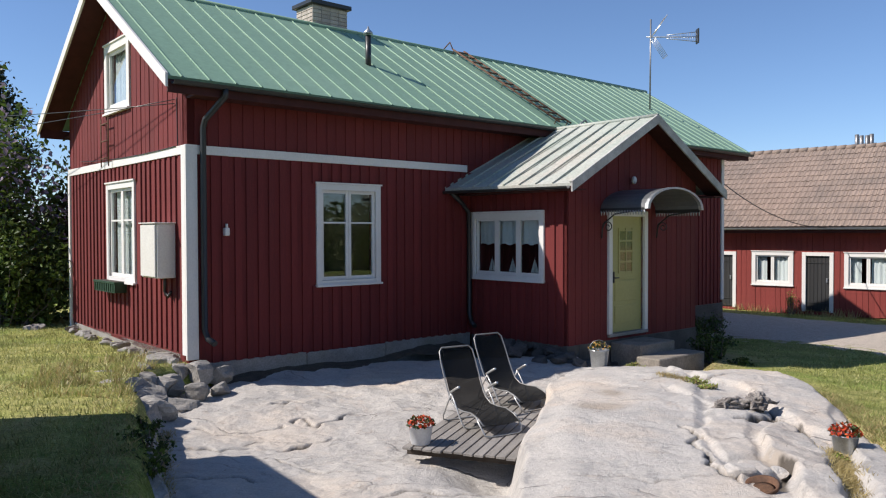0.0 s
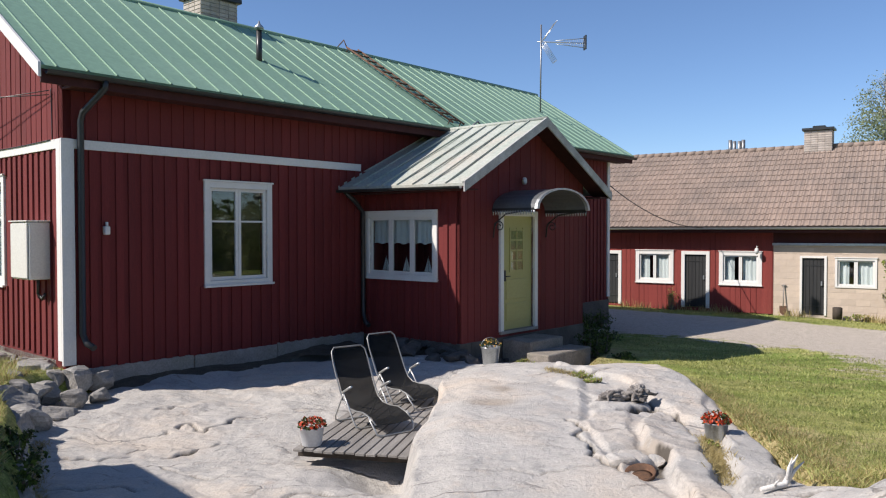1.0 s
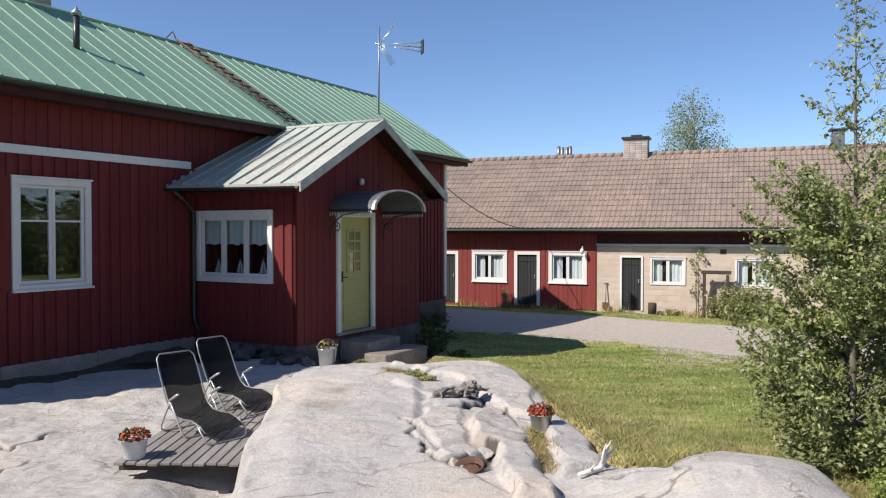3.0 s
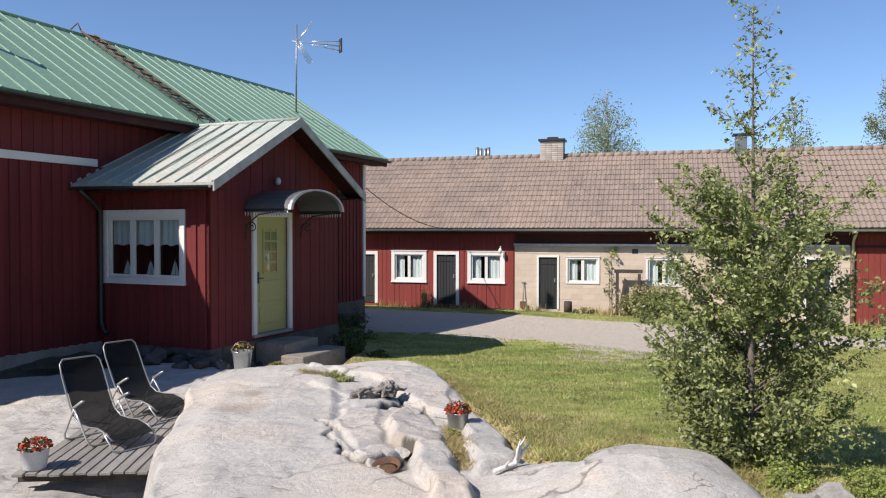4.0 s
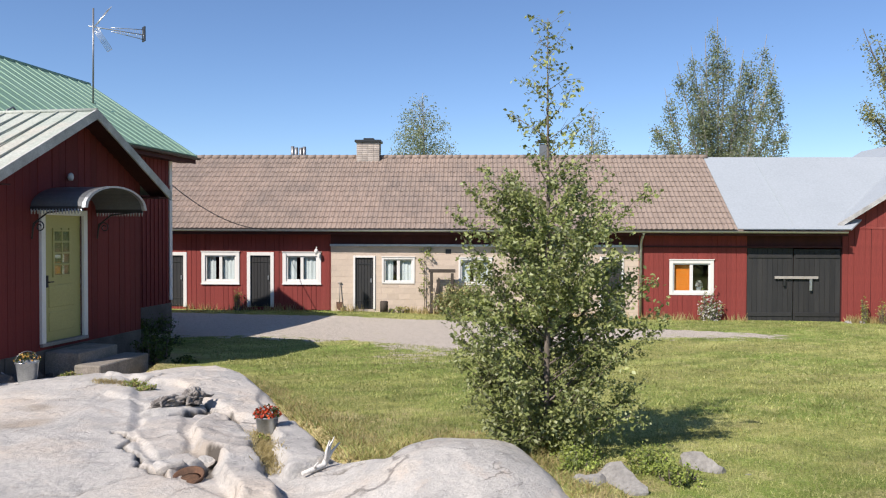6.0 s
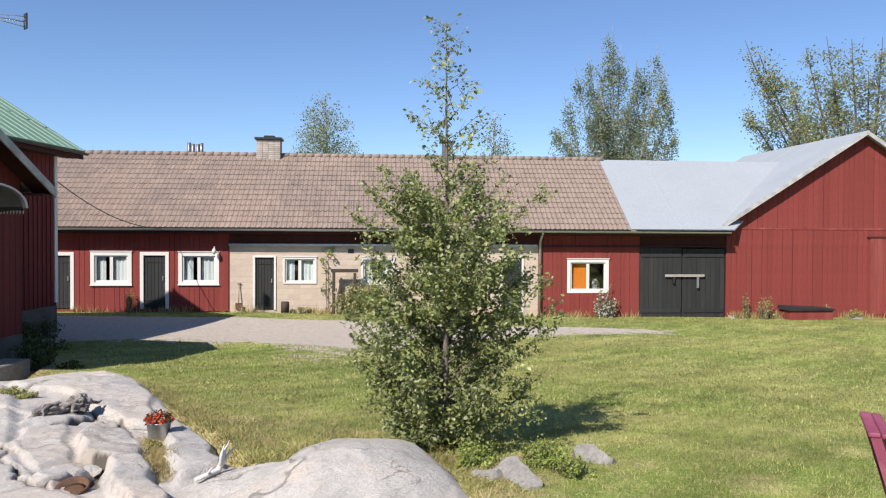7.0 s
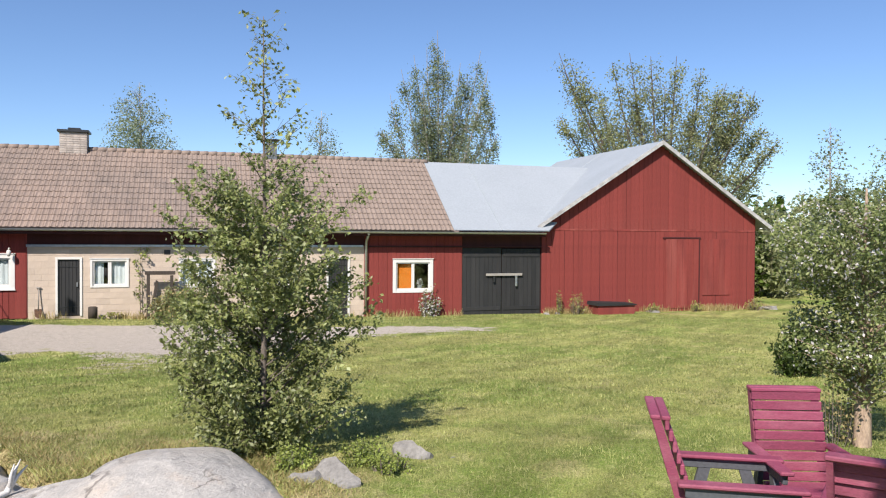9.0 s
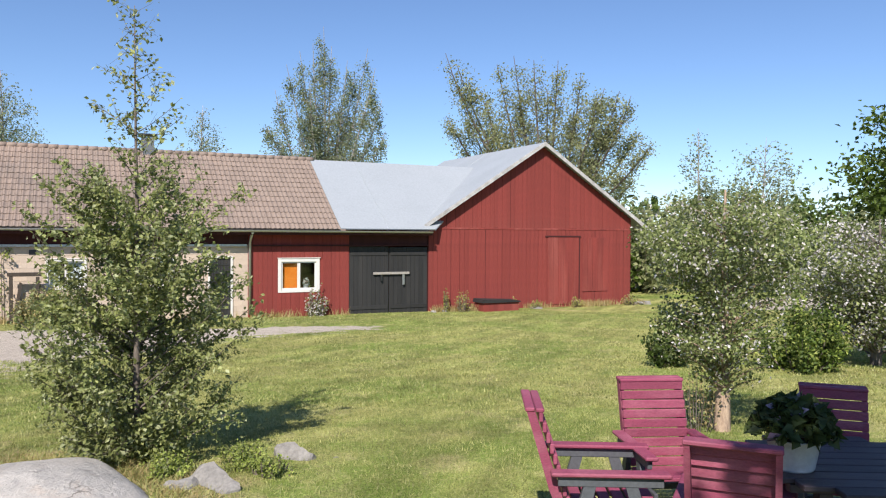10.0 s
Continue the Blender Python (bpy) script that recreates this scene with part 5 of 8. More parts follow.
def young_birch(base, height, profile):
    """A slender birch: steep branches with side twigs, and leaves hung one by one along them."""
    rs = np.random.RandomState(4)
    root = thing("young_birch", pose(*base), "slender young birch with small olive-green leaves beside the rock", "tree")
    hs, rr = zip(*profile)
    axis = lambda f: Vector((0.03 * math.sin(5 * f), 0.02 * math.sin(4 * f + 1), f * height))
    bm = bmesh.new()
    fs = [0, 0.03, 0.12, 0.25, 0.4, 0.55, 0.7, 0.85, 0.99]
    tube(bm, [axis(f) - Vector((0, 0, 0.1 if f == 0 else 0)) for f in fs], [0.036 * (1 - f) ** 1.2 + 0.003 for f in fs], 8)
    part("trunk", bm, BARK, root)
    spots = []
    twigs = bmesh.new()
    n = 165
    for i in range(n):
        f = float(np.interp((i + rs.random()) / n, [0, 0.84, 1], [0.02, 0.66, 0.985]))
        r = float(np.interp(f, hs, rr)) * (rs.uniform(0.5, 1.0) if rs.random() < 0.75 else rs.uniform(0.95, 1.2))
        a = i * 2.4 + rs.normal() * 0.5
        out = Vector((math.cos(a), math.sin(a), 0))
        p0 = axis(max(f - 0.85 * r / height * rs.uniform(0.7, 1.2), 0.01))
        p2 = axis(f) + out * r
        p1 = (p0 + p2) / 2 + Vector((0, 0, -0.10 * r)) + Vector(rs.normal(size=3).tolist()) * 0.05 * r
        bez = lambda q: (1 - q) ** 2 * p0 + 2 * q * (1 - q) * p1 + q * q * p2
        tr = 0.004 + 0.010 * (1 - f) * r
        bm = bmesh.new()
        tube(bm, [bez(q) for q in (0, 0.35, 0.7, 1)], [tr, tr * 0.75, tr * 0.5, 0.0015], 5, cap=False)
        runs = [(bez, 0.06, r)]
        for k in range(int(2 + 9 * r)):
            q0 = rs.uniform(0.25, 0.95)
            s0 = bez(q0)
            ln = rs.uniform(0.12, 0.34) * (1.15 - 0.5 * q0)
            e = s0 + (out * rs.uniform(0.1, 0.9) + Vector(rs.normal(size=3).tolist()) * 0.65 + Vector((0, 0, 0.25))).normalized() * ln
            tube(twigs, [s0, e], [0.0022, 0.001], 3, cap=False)
            runs.append((lambda q, s0=s0, e=e: s0.lerp(e, q), 0.1, ln))
        part("branch", bm, BARK, root)
        for fn, q_, ln in runs:
            k = max(3, int(ln * (38 if f > 0.66 else 116)))
            for q in np.linspace(q_, 1.03, k):
                c = fn(float(q)) + Vector(rs.normal(size=3).tolist()) * 0.026
                spots.append((c.x, c.y, max(c.z, 0.03) - 0.012))
    tagged(part("twig", twigs, BARK, root), kind="stuff")
    leaves("crown", spots, 0.042, BIRCH_LEAF, root, rs, mats=(BIRCH_LEAF, BIRCH_SHEEN), share=0.2)
    return root


# young birch by the rock
YB = (5.63, 5.20, float(lawn_base(5.63, 5.20)) - 0.03)
young_birch(YB, 4.10, [(0, 0.50), (0.06, 0.70), (0.16, 0.86), (0.26, 0.92), (0.36, 0.90), (0.45, 0.86), (0.545, 0.82), (0.62, 0.78), (0.66, 0.56), (0.69, 0.36), (0.74, 0.37), (0.82, 0.40), (0.87, 0.17), (0.93, 0.08), (1, 0.02)])

# trees behind the barn
leader_tree("weeping_birch", (51.3, 31.3, -1.3), [(-0.2, 18.9), (0.4, 17.6), (-2.0, 17.0), (3.2, 17.6), (2.2, 15.6), (-3.9, 14.2), (4.3, 13.6), (-1.2, 14.5), (1.0, 13.4), (4.4, 10.8), (-4.5, 11.2), (0.0, 10.5), (-2.9, 15.6), (1.6, 16.4), (-1.0, 17.6), (3.6, 15.4)],
            1.95, 52, 40000, 0.145, 0.2, (BIRCH_FAR,), BIRCH_BARK, "tall weeping birch with drooping twigs behind the barn", seed=7, droop=1.7, up=0.35, fork=0.2, spread=0.17)
leader_tree("aspen", (57.6, 15.6, -1.3), [(-7.3, 16.2), (-5.6, 15.2), (-3.9, 16.4), (-2.6, 17.0), (-1.0, 16.0), (0.8, 16.4), (2.5, 15.2), (4.4, 14.6), (5.6, 12.2), (7.2, 9.4), (-6.4, 12.8), (-2.2, 13.5), (2.0, 12.6), (6.6, 7.4), (-8.0, 12.6), (6.0, 13.2), (7.0, 11.0), (4.2, 11.0), (-4.8, 13.6), (0.0, 14.2), (3.6, 13.0), (5.2, 13.6), (-6.6, 15.6)],
            2.3, 60, 52000, 0.165, 0.3, (POPLAR,), BARK, "wide many-stemmed aspen with fresh olive leaves behind the barn", seed=8, up=0.75, fork=0.1, spread=0.27)
FAR = [
    ("birch", (37.0, 48.0, -1.3), 14.4, [(0, 0), (0.3, 2.2), (0.5, 3.0), (0.7, 2.6), (0.85, 1.9), (0.95, 0.9), (1, 0.3)], 150, 14000, 0.15, (BIRCH_FAR,), 5, "pale green birch behind the barn"),
    ("birch", (45.3, 38.4, -1.3), 12.7, [(0, 0), (0.3, 1.4), (0.6, 2.1), (0.85, 1.2), (1, 0.3)], 80, 5200, 0.15, (BIRCH_FAR,), 6, "pale green birch behind the barn"),
    ("birch", (41.3, 44.5, -1.3), 9.6, [(0, 0), (0.5, 2.0), (0.8, 1.5), (1, 0.3)], 40, 900, 0.16, (POPLAR,), 16, "sparse young birch behind the barn"),
    ("birch", (60.2, 4.7, -1.3), 11.3, [(0, 0), (0.3, 1.4), (0.6, 1.8), (0.85, 1.0), (1, 0.2)], 50, 1900, 0.20, (BIRCH_FAR,), 9, "slim birch beyond the yard"),
    ("birch", (60.2, 0.4, -1.3), 10.4, [(0, 0), (0.3, 2.4), (0.6, 3.2), (0.85, 2.4), (1, 0.4)], 60, 3000, 0.20, (BIRCH_FAR,), 10, "broad birch beyond the yard"),
]
for nm, p, h, prof, nl, nv, ls, lm, sd, lb in FAR:
    tree(nm, p, h, prof, nl, nv, ls, 0.012 * h, lm, BIRCH_BARK if "birch" in nm else BARK, lb, seed=sd, spread=0.38 if nm != "aspen" else 0.55, start=0.22, droop=0.9 if nm == "weeping_birch" else 0.25, lift=0.9, twig=0.03)
tree("maple", (25.6, -6.0, -1.2), 8.7, [(0, 0), (0.2, 2.4), (0.45, 3.6), (0.7, 3.3), (0.9, 2.0), (1, 0.5)], 190, 34000, 0.16, 0.16, (MAPLE_LEAF,), BARK, "dense dark green maple at the edge of the yard", seed=12, spread=0.34, start=0.12)
# trees and bushes on the far side, right of the barn
rsb = np.random.RandomState(21)
for i in range(11):
    a = radians(80.5 + i * 2.1 + rsb.uniform(-0.6, 0.6))
    d = rsb.uniform(40, 52)
    bush("shrub", (d * math.sin(a), d * math.cos(a), -1.35), rsb.uniform(2.2, 3.4), rsb.uniform(1.8, 2.6), rsb.uniform(4.0, 5.6), 2400, 0.26, (POPLAR if i % 3 else MAPLE_LEAF,), "roadside shrub with light green leaves", seed=40 + i, group="roadside shrubs")
# wooded skyline
rs = np.random.RandomState(33)
pts = []
for a in np.arange(-60, 125, 0.35):
    d = rs.uniform(210, 300)
    h = rs.uniform(11, 16) * (1.0 if a > 60 else 0.45)
    for k in range(34):
        f = rs.random()
        w = 3.2 * (1 - f ** 1.5) + 0.4
        pts.append((d * math.sin(radians(a)) + rs.normal() * w, d * math.cos(radians(a)) + rs.normal() * w, -2 + f * h))
wood = leaves("far_woods", pts, 2.2, MAPLE_LEAF, None, rs, mats=(MAPLE_LEAF, DARK_LEAF), share=0.5)
tagged(wood, "wooded skyline beyond the fields", "woods", kind="stuff")

# apple trees
tree("apple_tree", (8.75, 0.42, -0.27), 2.62, [(0, 0.1), (0.28, 0.36), (0.42, 0.66), (0.58, 0.62), (0.74, 0.80), (0.88, 0.66), (1, 0.34)], 130, 19000, 0.037, 0.085, (APPLE_LEAF, BLOSSOM), OLD_TRUNK,
     "old apple tree in white blossom with a peeled trunk", seed=14, spread=0.085, start=0.22, share=0.13, lift=0.6, twig=0.006, split=True)
tree("apple_tree", (16.4, -1.85, -0.55), 2.75, [(0, 0.3), (0.25, 1.0), (0.5, 1.65), (0.75, 1.6), (0.9, 1.1), (1, 0.5)], 170, 21000, 0.062, 0.10, (APPLE_LEAF, BLOSSOM), BARK,
     "spreading apple tree in full white blossom", seed=15, spread=0.15, start=0.22, share=0.30, lift=0.5, twig=0.010)
tree("apple_tree", (18.4, -3.9, -0.6), 2.9, [(0, 0.3), (0.3, 1.2), (0.5, 1.7), (0.7, 1.5), (0.9, 0.9), (1, 0.5)], 120, 14000, 0.068, 0.10, (APPLE_LEAF, BLOSSOM), BARK,
     "spreading apple tree in full white blossom", seed=17, spread=0.2, start=0.25, share=0.30, lift=0.5, twig=0.010)
bush("currant_bush", (14.9, -0.55, -0.52), 0.85, 0.7, 1.15, 5200, 0.07, (MAPLE_LEAF, WEED), "round green currant bush on the lawn", seed=18, share=0.3)
bush("currant_bush", (14.6, 1.55, -0.52), 0.6, 0.5, 0.95, 3200, 0.07, (DARK_LEAF, MAPLE_LEAF), "low dark green bush on the lawn", seed=19, share=0.5)
for cx, cy, cr, chh, sd in ((8.6, 0.66, 0.20, 0.8, 22), (8.95, 0.62, 0.18, 0.75, 123)):
    bush("climber", (cx, cy, -0.27), cr, cr, chh, 260, 0.035, (STRAW, APPLE_LEAF), "dry twigs and weeds round the apple trunk", seed=sd, share=0.35, category="weeds", stem=0.005, group="twigs round the apple trunk")

# lilac and pine beyond the farmhouse
bush("lilac", (-9.9, 17.2, -0.1), 1.7, 1.6, 4.3, 11000, 0.14, (MAPLE_LEAF, LILAC_F), "tall lilac bush with fading mauve flowers", seed=23, share=0.3)
bush("lilac", (-8.1, 18.9, -0.1), 1.3, 1.4, 3.9, 8000, 0.14, (DARK_LEAF, LILAC_F), "tall lilac bush with fading mauve flowers", seed=24, share=0.3)
bush("shrub", (-8.9, 16.0, -0.1), 1.5, 1.0, 2.4, 9000, 0.11, (MAPLE_LEAF, DARK_LEAF), "dense leafy shrub beside the farmhouse", seed=25, share=0.4)
tree("pine", (-17.5, 27.5, -0.3), 9.6, [(0, 0), (0.3, 1.6), (0.5, 2.6), (0.7, 2.2), (0.9, 1.2), (1, 0.3)], 60, 19000, 0.15, 0.16, (SPRUCE,), BARK, "dark pine behind the farmhouse", seed=26, spread=0.3, start=0.25, lift=0.1)
tree("pine", (-19.5, 25.0, -0.3), 7.5, [(0, 0), (0.2, 1.6), (0.5, 2.2), (0.9, 1.0), (1, 0.3)], 50, 12000, 0.15, 0.14, (SPRUCE,), BARK, "dark pine behind the farmhouse", seed=27, spread=0.3, start=0.15, lift=0.1)

# a garden tree beside the camera's spot, and an outbuilding, which only shade the yard
tree("garden_tree", (-0.30, -2.25, -0.1), 7.5, [(0, 0), (0.5, 0.6), (0.62, 1.5), (0.75, 1.75), (0.9, 1.3), (1, 0.4)], 90, 8500, 0.17, 0.13, (MAPLE_LEAF,), BARK, "leafy garden tree shading the seats", seed=28, spread=0.28, start=0.55)

# weeds round the birch, tufts by the rock and along the walls
rs = np.random.RandomState(50)
for x, y, r, h, n in ((5.24, 4.52, 0.2, 0.17, 620), (5.42, 4.62, 0.2, 0.2, 520), (5.78, 4.16, 0.26, 0.2, 620), (5.6, 3.75, 0.2, 0.18, 420), (5.62, 4.85, 0.22, 0.14, 260)):
    bush("weed", (x, y, float(lawn_base(x, y)) - 0.02), r, r, h, int(n * 2.2), 0.025, (WEED, APPLE_LEAF), "fresh green weeds at the foot of the birch", seed=int(x * 100), share=0.3, category="weeds", hollow=0.9, group="weeds by the birch")


def blades(name, xy, z, h, material, rs, lean=0.4, width=0.006):
    """Blades of grass, one triangle each."""
    k = len(xy)
    a = rs.uniform(0, 2 * math.pi, k)
    hh = h * rs.uniform(0.5, 1.3, k)
    w = width * rs.uniform(0.7, 1.4, k)
    b = np.stack([xy[:, 0], xy[:, 1], z - 0.01], 1)
    side_ = np.stack([np.cos(a) * w, np.sin(a) * w, np.zeros(k)], 1)
    ln = rs.normal(size=(k, 2)) * lean * hh[:, None]
    tip = b + np.stack([ln[:, 0], ln[:, 1], hh], 1)
    v = np.stack([b - side_, b + side_, tip], 1).reshape(-1, 3)
    me = bpy.data.meshes.new(name)
    me.from_pydata(v.tolist(), [], np.arange(3 * k).reshape(-1, 3).tolist())
    me.materials.append(material)
    return new(name, me)


def scatter(k, x0, x1, y0, y1, keep):
    x, y = rs.uniform(x0, x1, k), rs.uniform(y0, y1, k)
    m = keep(x, y)
    return np.stack([x[m], y[m]], 1)


def lawn_here(x, y):
    d = edge_distance(x, y)
    hu = (x + 3.53) * 0.7547 + (y - 11.40) * 0.6561
    hv = -(x + 3.53) * 0.6561 + (y - 11.40) * 0.7547
    bu_ = (x - 22.46) * 0.7547 - (y - 16.61) * 0.6561
    bv_ = (x - 22.46) * 0.6561 + (y - 16.61) * 0.7547
    ns, fs_ = np.interp(bu_, DRIVE_U, DRIVE_NEAR), np.interp(bu_, DRIVE_U, DRIVE_FAR)
    gravel_ = (bv_ > ns) & (bv_ < fs_) & (bu_ < 3)
    indoor = ((hu > -0.05) & (hu < 14.9) & (hv > -0.05) & (hv < 5.9)) | ((hu > 5.4) & (hu < 9.7) & (hv > -2.5) & (hv < 0)) | (bv_ > -0.05)
    return (d < -0.02) & ~indoor & ~gravel_


near = scatter(330000, 2.2, 13, -3, 14, lambda x, y: lawn_here(x, y) & (np.hypot(x, y) > 3.3) & (rs.random(len(x)) < np.clip(9 / np.hypot(x, y), 0, 1) ** 2))
left = scatter(60000, -9, -2.5, 4, 17, lawn_here)
mid = scatter(210000, 6, 30, -4, 26, lambda x, y: lawn_here(x, y) & (np.hypot(x, y) > 10))
for xy, h, w in ((near, 0.038, 0.0042), (left, 0.06, 0.006), (mid, 0.045, 0.012)):
    g = blades("grass", xy, lawn_z(xy[:, 0], xy[:, 1]), h, GRASS_BLADE, rs, 0.5, w)
    tagged(g, "short mown green grass of the yard", "grass", kind="stuff")
edge = scatter(70000, 2.2, 6, 4, 12, lambda x, y: lawn_here(x, y) & (edge_distance(x, y) > -0.9) & (np.sin(x * 5.1 + y * 2.3) + np.sin(y * 6.7 - x * 3.1) + rs.normal(size=len(x)) * 0.7 > -0.2))
g = blades("fresh_grass", edge, lawn_z(edge[:, 0], edge[:, 1]), 0.045, GRASS_BLADE, rs, 0.8, 0.005)
tagged(g, "longer green grass along the rock's edge", "grass", kind="stuff")
edge = scatter(60000, -4.5, 6, 3, 13, lambda x, y: lawn_here(x, y) & (edge_distance(x, y) > -0.45))
g = blades("dry_grass", edge, lawn_z(edge[:, 0], edge[:, 1]), 0.06, STRAW, rs, 0.7, 0.005)
tagged(g, "dry straw-coloured grass along the rock's edge", "grass", kind="stuff")

# straw between the stones by the house corner
tuft = np.stack([rs.uniform(-5.2, -3.1, 5200), rs.uniform(9.0, 11.9, 5200)], 1)
tuft = tuft[(np.sin(tuft[:, 0] * 6 + tuft[:, 1] * 3) + np.sin(tuft[:, 1] * 7 - tuft[:, 0] * 2) > 0.1) & lawn_here(tuft[:, 0], tuft[:, 1])]
for nm, m_, sel in (("stone_straw", STRAW, slice(0, None, 2)), ("stone_grass", GRASS_BLADE, slice(1, None, 2))):
    g = blades(nm, tuft[sel], lawn_z(tuft[sel][:, 0], tuft[sel][:, 1]), 0.16, m_, rs, 0.6, 0.007)
    tagged(g, "dry and green tufts between the field stones", "grass", kind="stuff")

# straw and green tufts on the bank where the lawn meets the rock
bank = scatter(90000, 2.2, 6, 4, 12, lambda x, y: (edge_distance(x, y) > -0.25) & (edge_distance(x, y) < 0.3))[:26000]
bz = lawn_z(bank[:, 0], bank[:, 1])
up_ = rock_z(bank[:, 0], bank[:, 1]) < bz
bank, bz = bank[up_], bz[up_]
for nm, m_, sel in (("bank_straw", STRAW, slice(0, None, 2)), ("bank_grass", GRASS_BLADE, slice(1, None, 2))):
    g = blades(nm, bank[sel], bz[sel], 0.06, m_, rs, 1.0, 0.006)
    tagged(g, "matted dry and green grass on the bank beside the rock", "grass", kind="stuff")

# moss and straw in the clefts of the rock
cl = []
for line in ([(3.30, 6.2), (3.46, 6.6), (3.58, 7.0), (3.72, 7.3), (3.88, 7.7)], [(3.46, 6.5), (3.6, 7.0), (3.85, 7.5)], [(3.0, 10.5), (3.3, 10.2)], [(-3.1, 9.3), (-2.9, 8.6), (-2.6, 7.8), (-2.3, 7.0)]):
    for (ax, ay), (bx, by) in zip(line, line[1:]):
        f = rs.random(420)[:, None]
        cl.append(np.array([[ax, ay]]) * (1 - f) + np.array([[bx, by]]) * f + rs.normal(size=(420, 2)) * 0.05)
cl = np.concatenate(cl)
g = blades("cleft_grass", cl, rock_z(cl[:, 0], cl[:, 1]), 0.05, STRAW, rs, 0.8, 0.005)
tagged(g, "dry grass in the clefts of the rock", "grass", kind="stuff")
for i, (x, y, r) in enumerate(((3.36, 10.2, 0.16), (3.46, 9.98, 0.14), (3.0, 11.75, 0.14), (3.75, 7.35, 0.09))):
    bush("moss", (x, y, ground_z(x, y) - 0.03), r, r * 0.7, 0.09, 420, 0.025, (WEED, STRAW), "yellow-green moss and weeds in a hollow of the rock", seed=90 + i, share=0.4, category="moss", hollow=1.0, group="moss on the rock")
# dark growth at the porch's far side, added to deepen the shaded ground
for i, (x, y, r, h) in enumerate(((5.5, 18.6, 0.4, 0.5), (6.3, 19.2, 0.45, 0.5), (6.95, 19.7, 0.4, 0.45), (4.95, 14.4, 0.3, 0.42), (5.3, 14.75, 0.3, 0.4), (5.25, 13.5, 0.22, 0.14), (5.42, 16.8, 0.5, 0.4), (5.13, 17.6, 0.5, 0.5), (5.74, 16.2, 0.42, 0.25), (6.15, 16.9, 0.45, 0.25), (5.7, 17.6, 0.5, 0.4), (5.9, 18.4, 0.5, 0.4))):
    bush("weed", (x, y, float(lawn_base(x, y)) - 0.02), r, r, h, 500, 0.06, (DARK_LEAF, MAPLE_LEAF), "dark green growth added to deepen the shade beside the porch", seed=96 + i, share=0.4, category="weeds", group="growth beside the porch")

for i, (x, y, r, h) in enumerate(((-2.95, 8.1, 0.25, 0.16), (-2.65, 7.4, 0.3, 0.2), (-2.45, 6.8, 0.3, 0.2), (-3.7, 9.35, 0.2, 0.12))):
    bush("weed", (x, y, -0.2), r, r, h, 420, 0.05, (DARK_LEAF, MAPLE_LEAF), "dark weeds hanging over the lawn's edge", seed=110 + i, share=0.5, category="weeds", hollow=0.9, group="weeds at the lawn edge")

bush("shrub", (17.3, 20.6, float(lawn_base(17.3, 20.6)) - 0.03), 0.75, 0.5, 1.05, 3600, 0.07, (POPLAR, STRAW), "brownish green shrub against the barn wall", seed=131, share=0.3)
# tall grass along the barn
tg = []
for u0, u1, k in ((6.9, 17.2, 4200), (-0.1, 3.5, 500), (-10.7, -0.3, 1500), (-19, -11, 500)):
    u, v = rs.uniform(u0, u1, k), -0.08 - np.abs(rs.normal(size=k)) * 0.22
    keep = np.sin(u * 2.3) + np.sin(u * 0.9 + 1) + rs.normal(size=k) * 0.5 > 0.1
    u, v = u[keep], v[keep]
    tg.append(np.stack([22.46 + 0.7547 * u + 0.6561 * v, 16.61 - 0.6561 * u + 0.7547 * v], 1))
tg = np.concatenate(tg)
g = blades("tall_grass", tg, lawn_z(tg[:, 0], tg[:, 1]), 0.26, STRAW, rs, 0.3, 0.016)
tagged(g, "tall dry grass along the foot of the barn", "grass", kind="stuff")


# ---- things on the farmhouse ----
I4 = Matrix.Identity(4)
H = house.matrix_basis
BARN = barn.matrix_basis
STEEL = mat("dull_steel", (0.30, 0.30, 0.30), 0.45, (0.22, 0.22, 0.22), 8, 50, 0.4, 0.05, metal=0.8)
# greyer copy of the pale tube metal, for the lounger frame in shade
TUBE_SHADE = mat("shaded_tube_metal", (0.20, 0.20, 0.19), 0.4, (0.28, 0.28, 0.27), 8, 50, 0.3, 0.03, metal=0.4)
SILVER = mat("pale_tube_metal", (0.40, 0.40, 0.38), 0.35, (0.55, 0.55, 0.53), 8, 50, 0.3, 0.03, metal=0.5)
MESH_CLOTH = mat("dark_sling_cloth", (0.013, 0.013, 0.013), 0.95, (0.02, 0.02, 0.019), 5, 220, 0.6, 0.2, spec=0.15)
_n, _l = MESH_CLOTH.node_tree.nodes, MESH_CLOTH.node_tree.links
_mx, _tr = _n.new("ShaderNodeMixShader"), _n.new("ShaderNodeBsdfTransparent")
_mx.inputs[0].default_value = 0.22
_l.new(_n["Principled BSDF"].outputs[0], _mx.inputs[1])
_l.new(_tr.outputs[0], _mx.inputs[2])
_l.new(_mx.outputs[0], _n["Material Output"].inputs[0])
GREY_WOOD = mat("weathered_grey_plank", (0.30, 0.28, 0.255), 0.9, (0.20, 0.185, 0.17), 3, 60, 0.8, 0.35, stretch=(4, 0.6, 4), per_piece=0.2)
DARK_WOOD = mat("dark_old_wood", (0.075, 0.060, 0.048), 0.9, (0.05, 0.04, 0.032), 4, 50, 0.7, 0.3, stretch=(3, 3, 0.6))
BOX_WHITE = mat("off_white_enamel", (0.66, 0.65, 0.60), 0.45, (0.60, 0.58, 0.53), 3, 40, 0.3, 0.04)
GREEN_PLASTIC = mat("dark_green_plastic", (0.020, 0.055, 0.030), 0.5, (0.015, 0.04, 0.022), 5, 50, 0.3, 0.05)
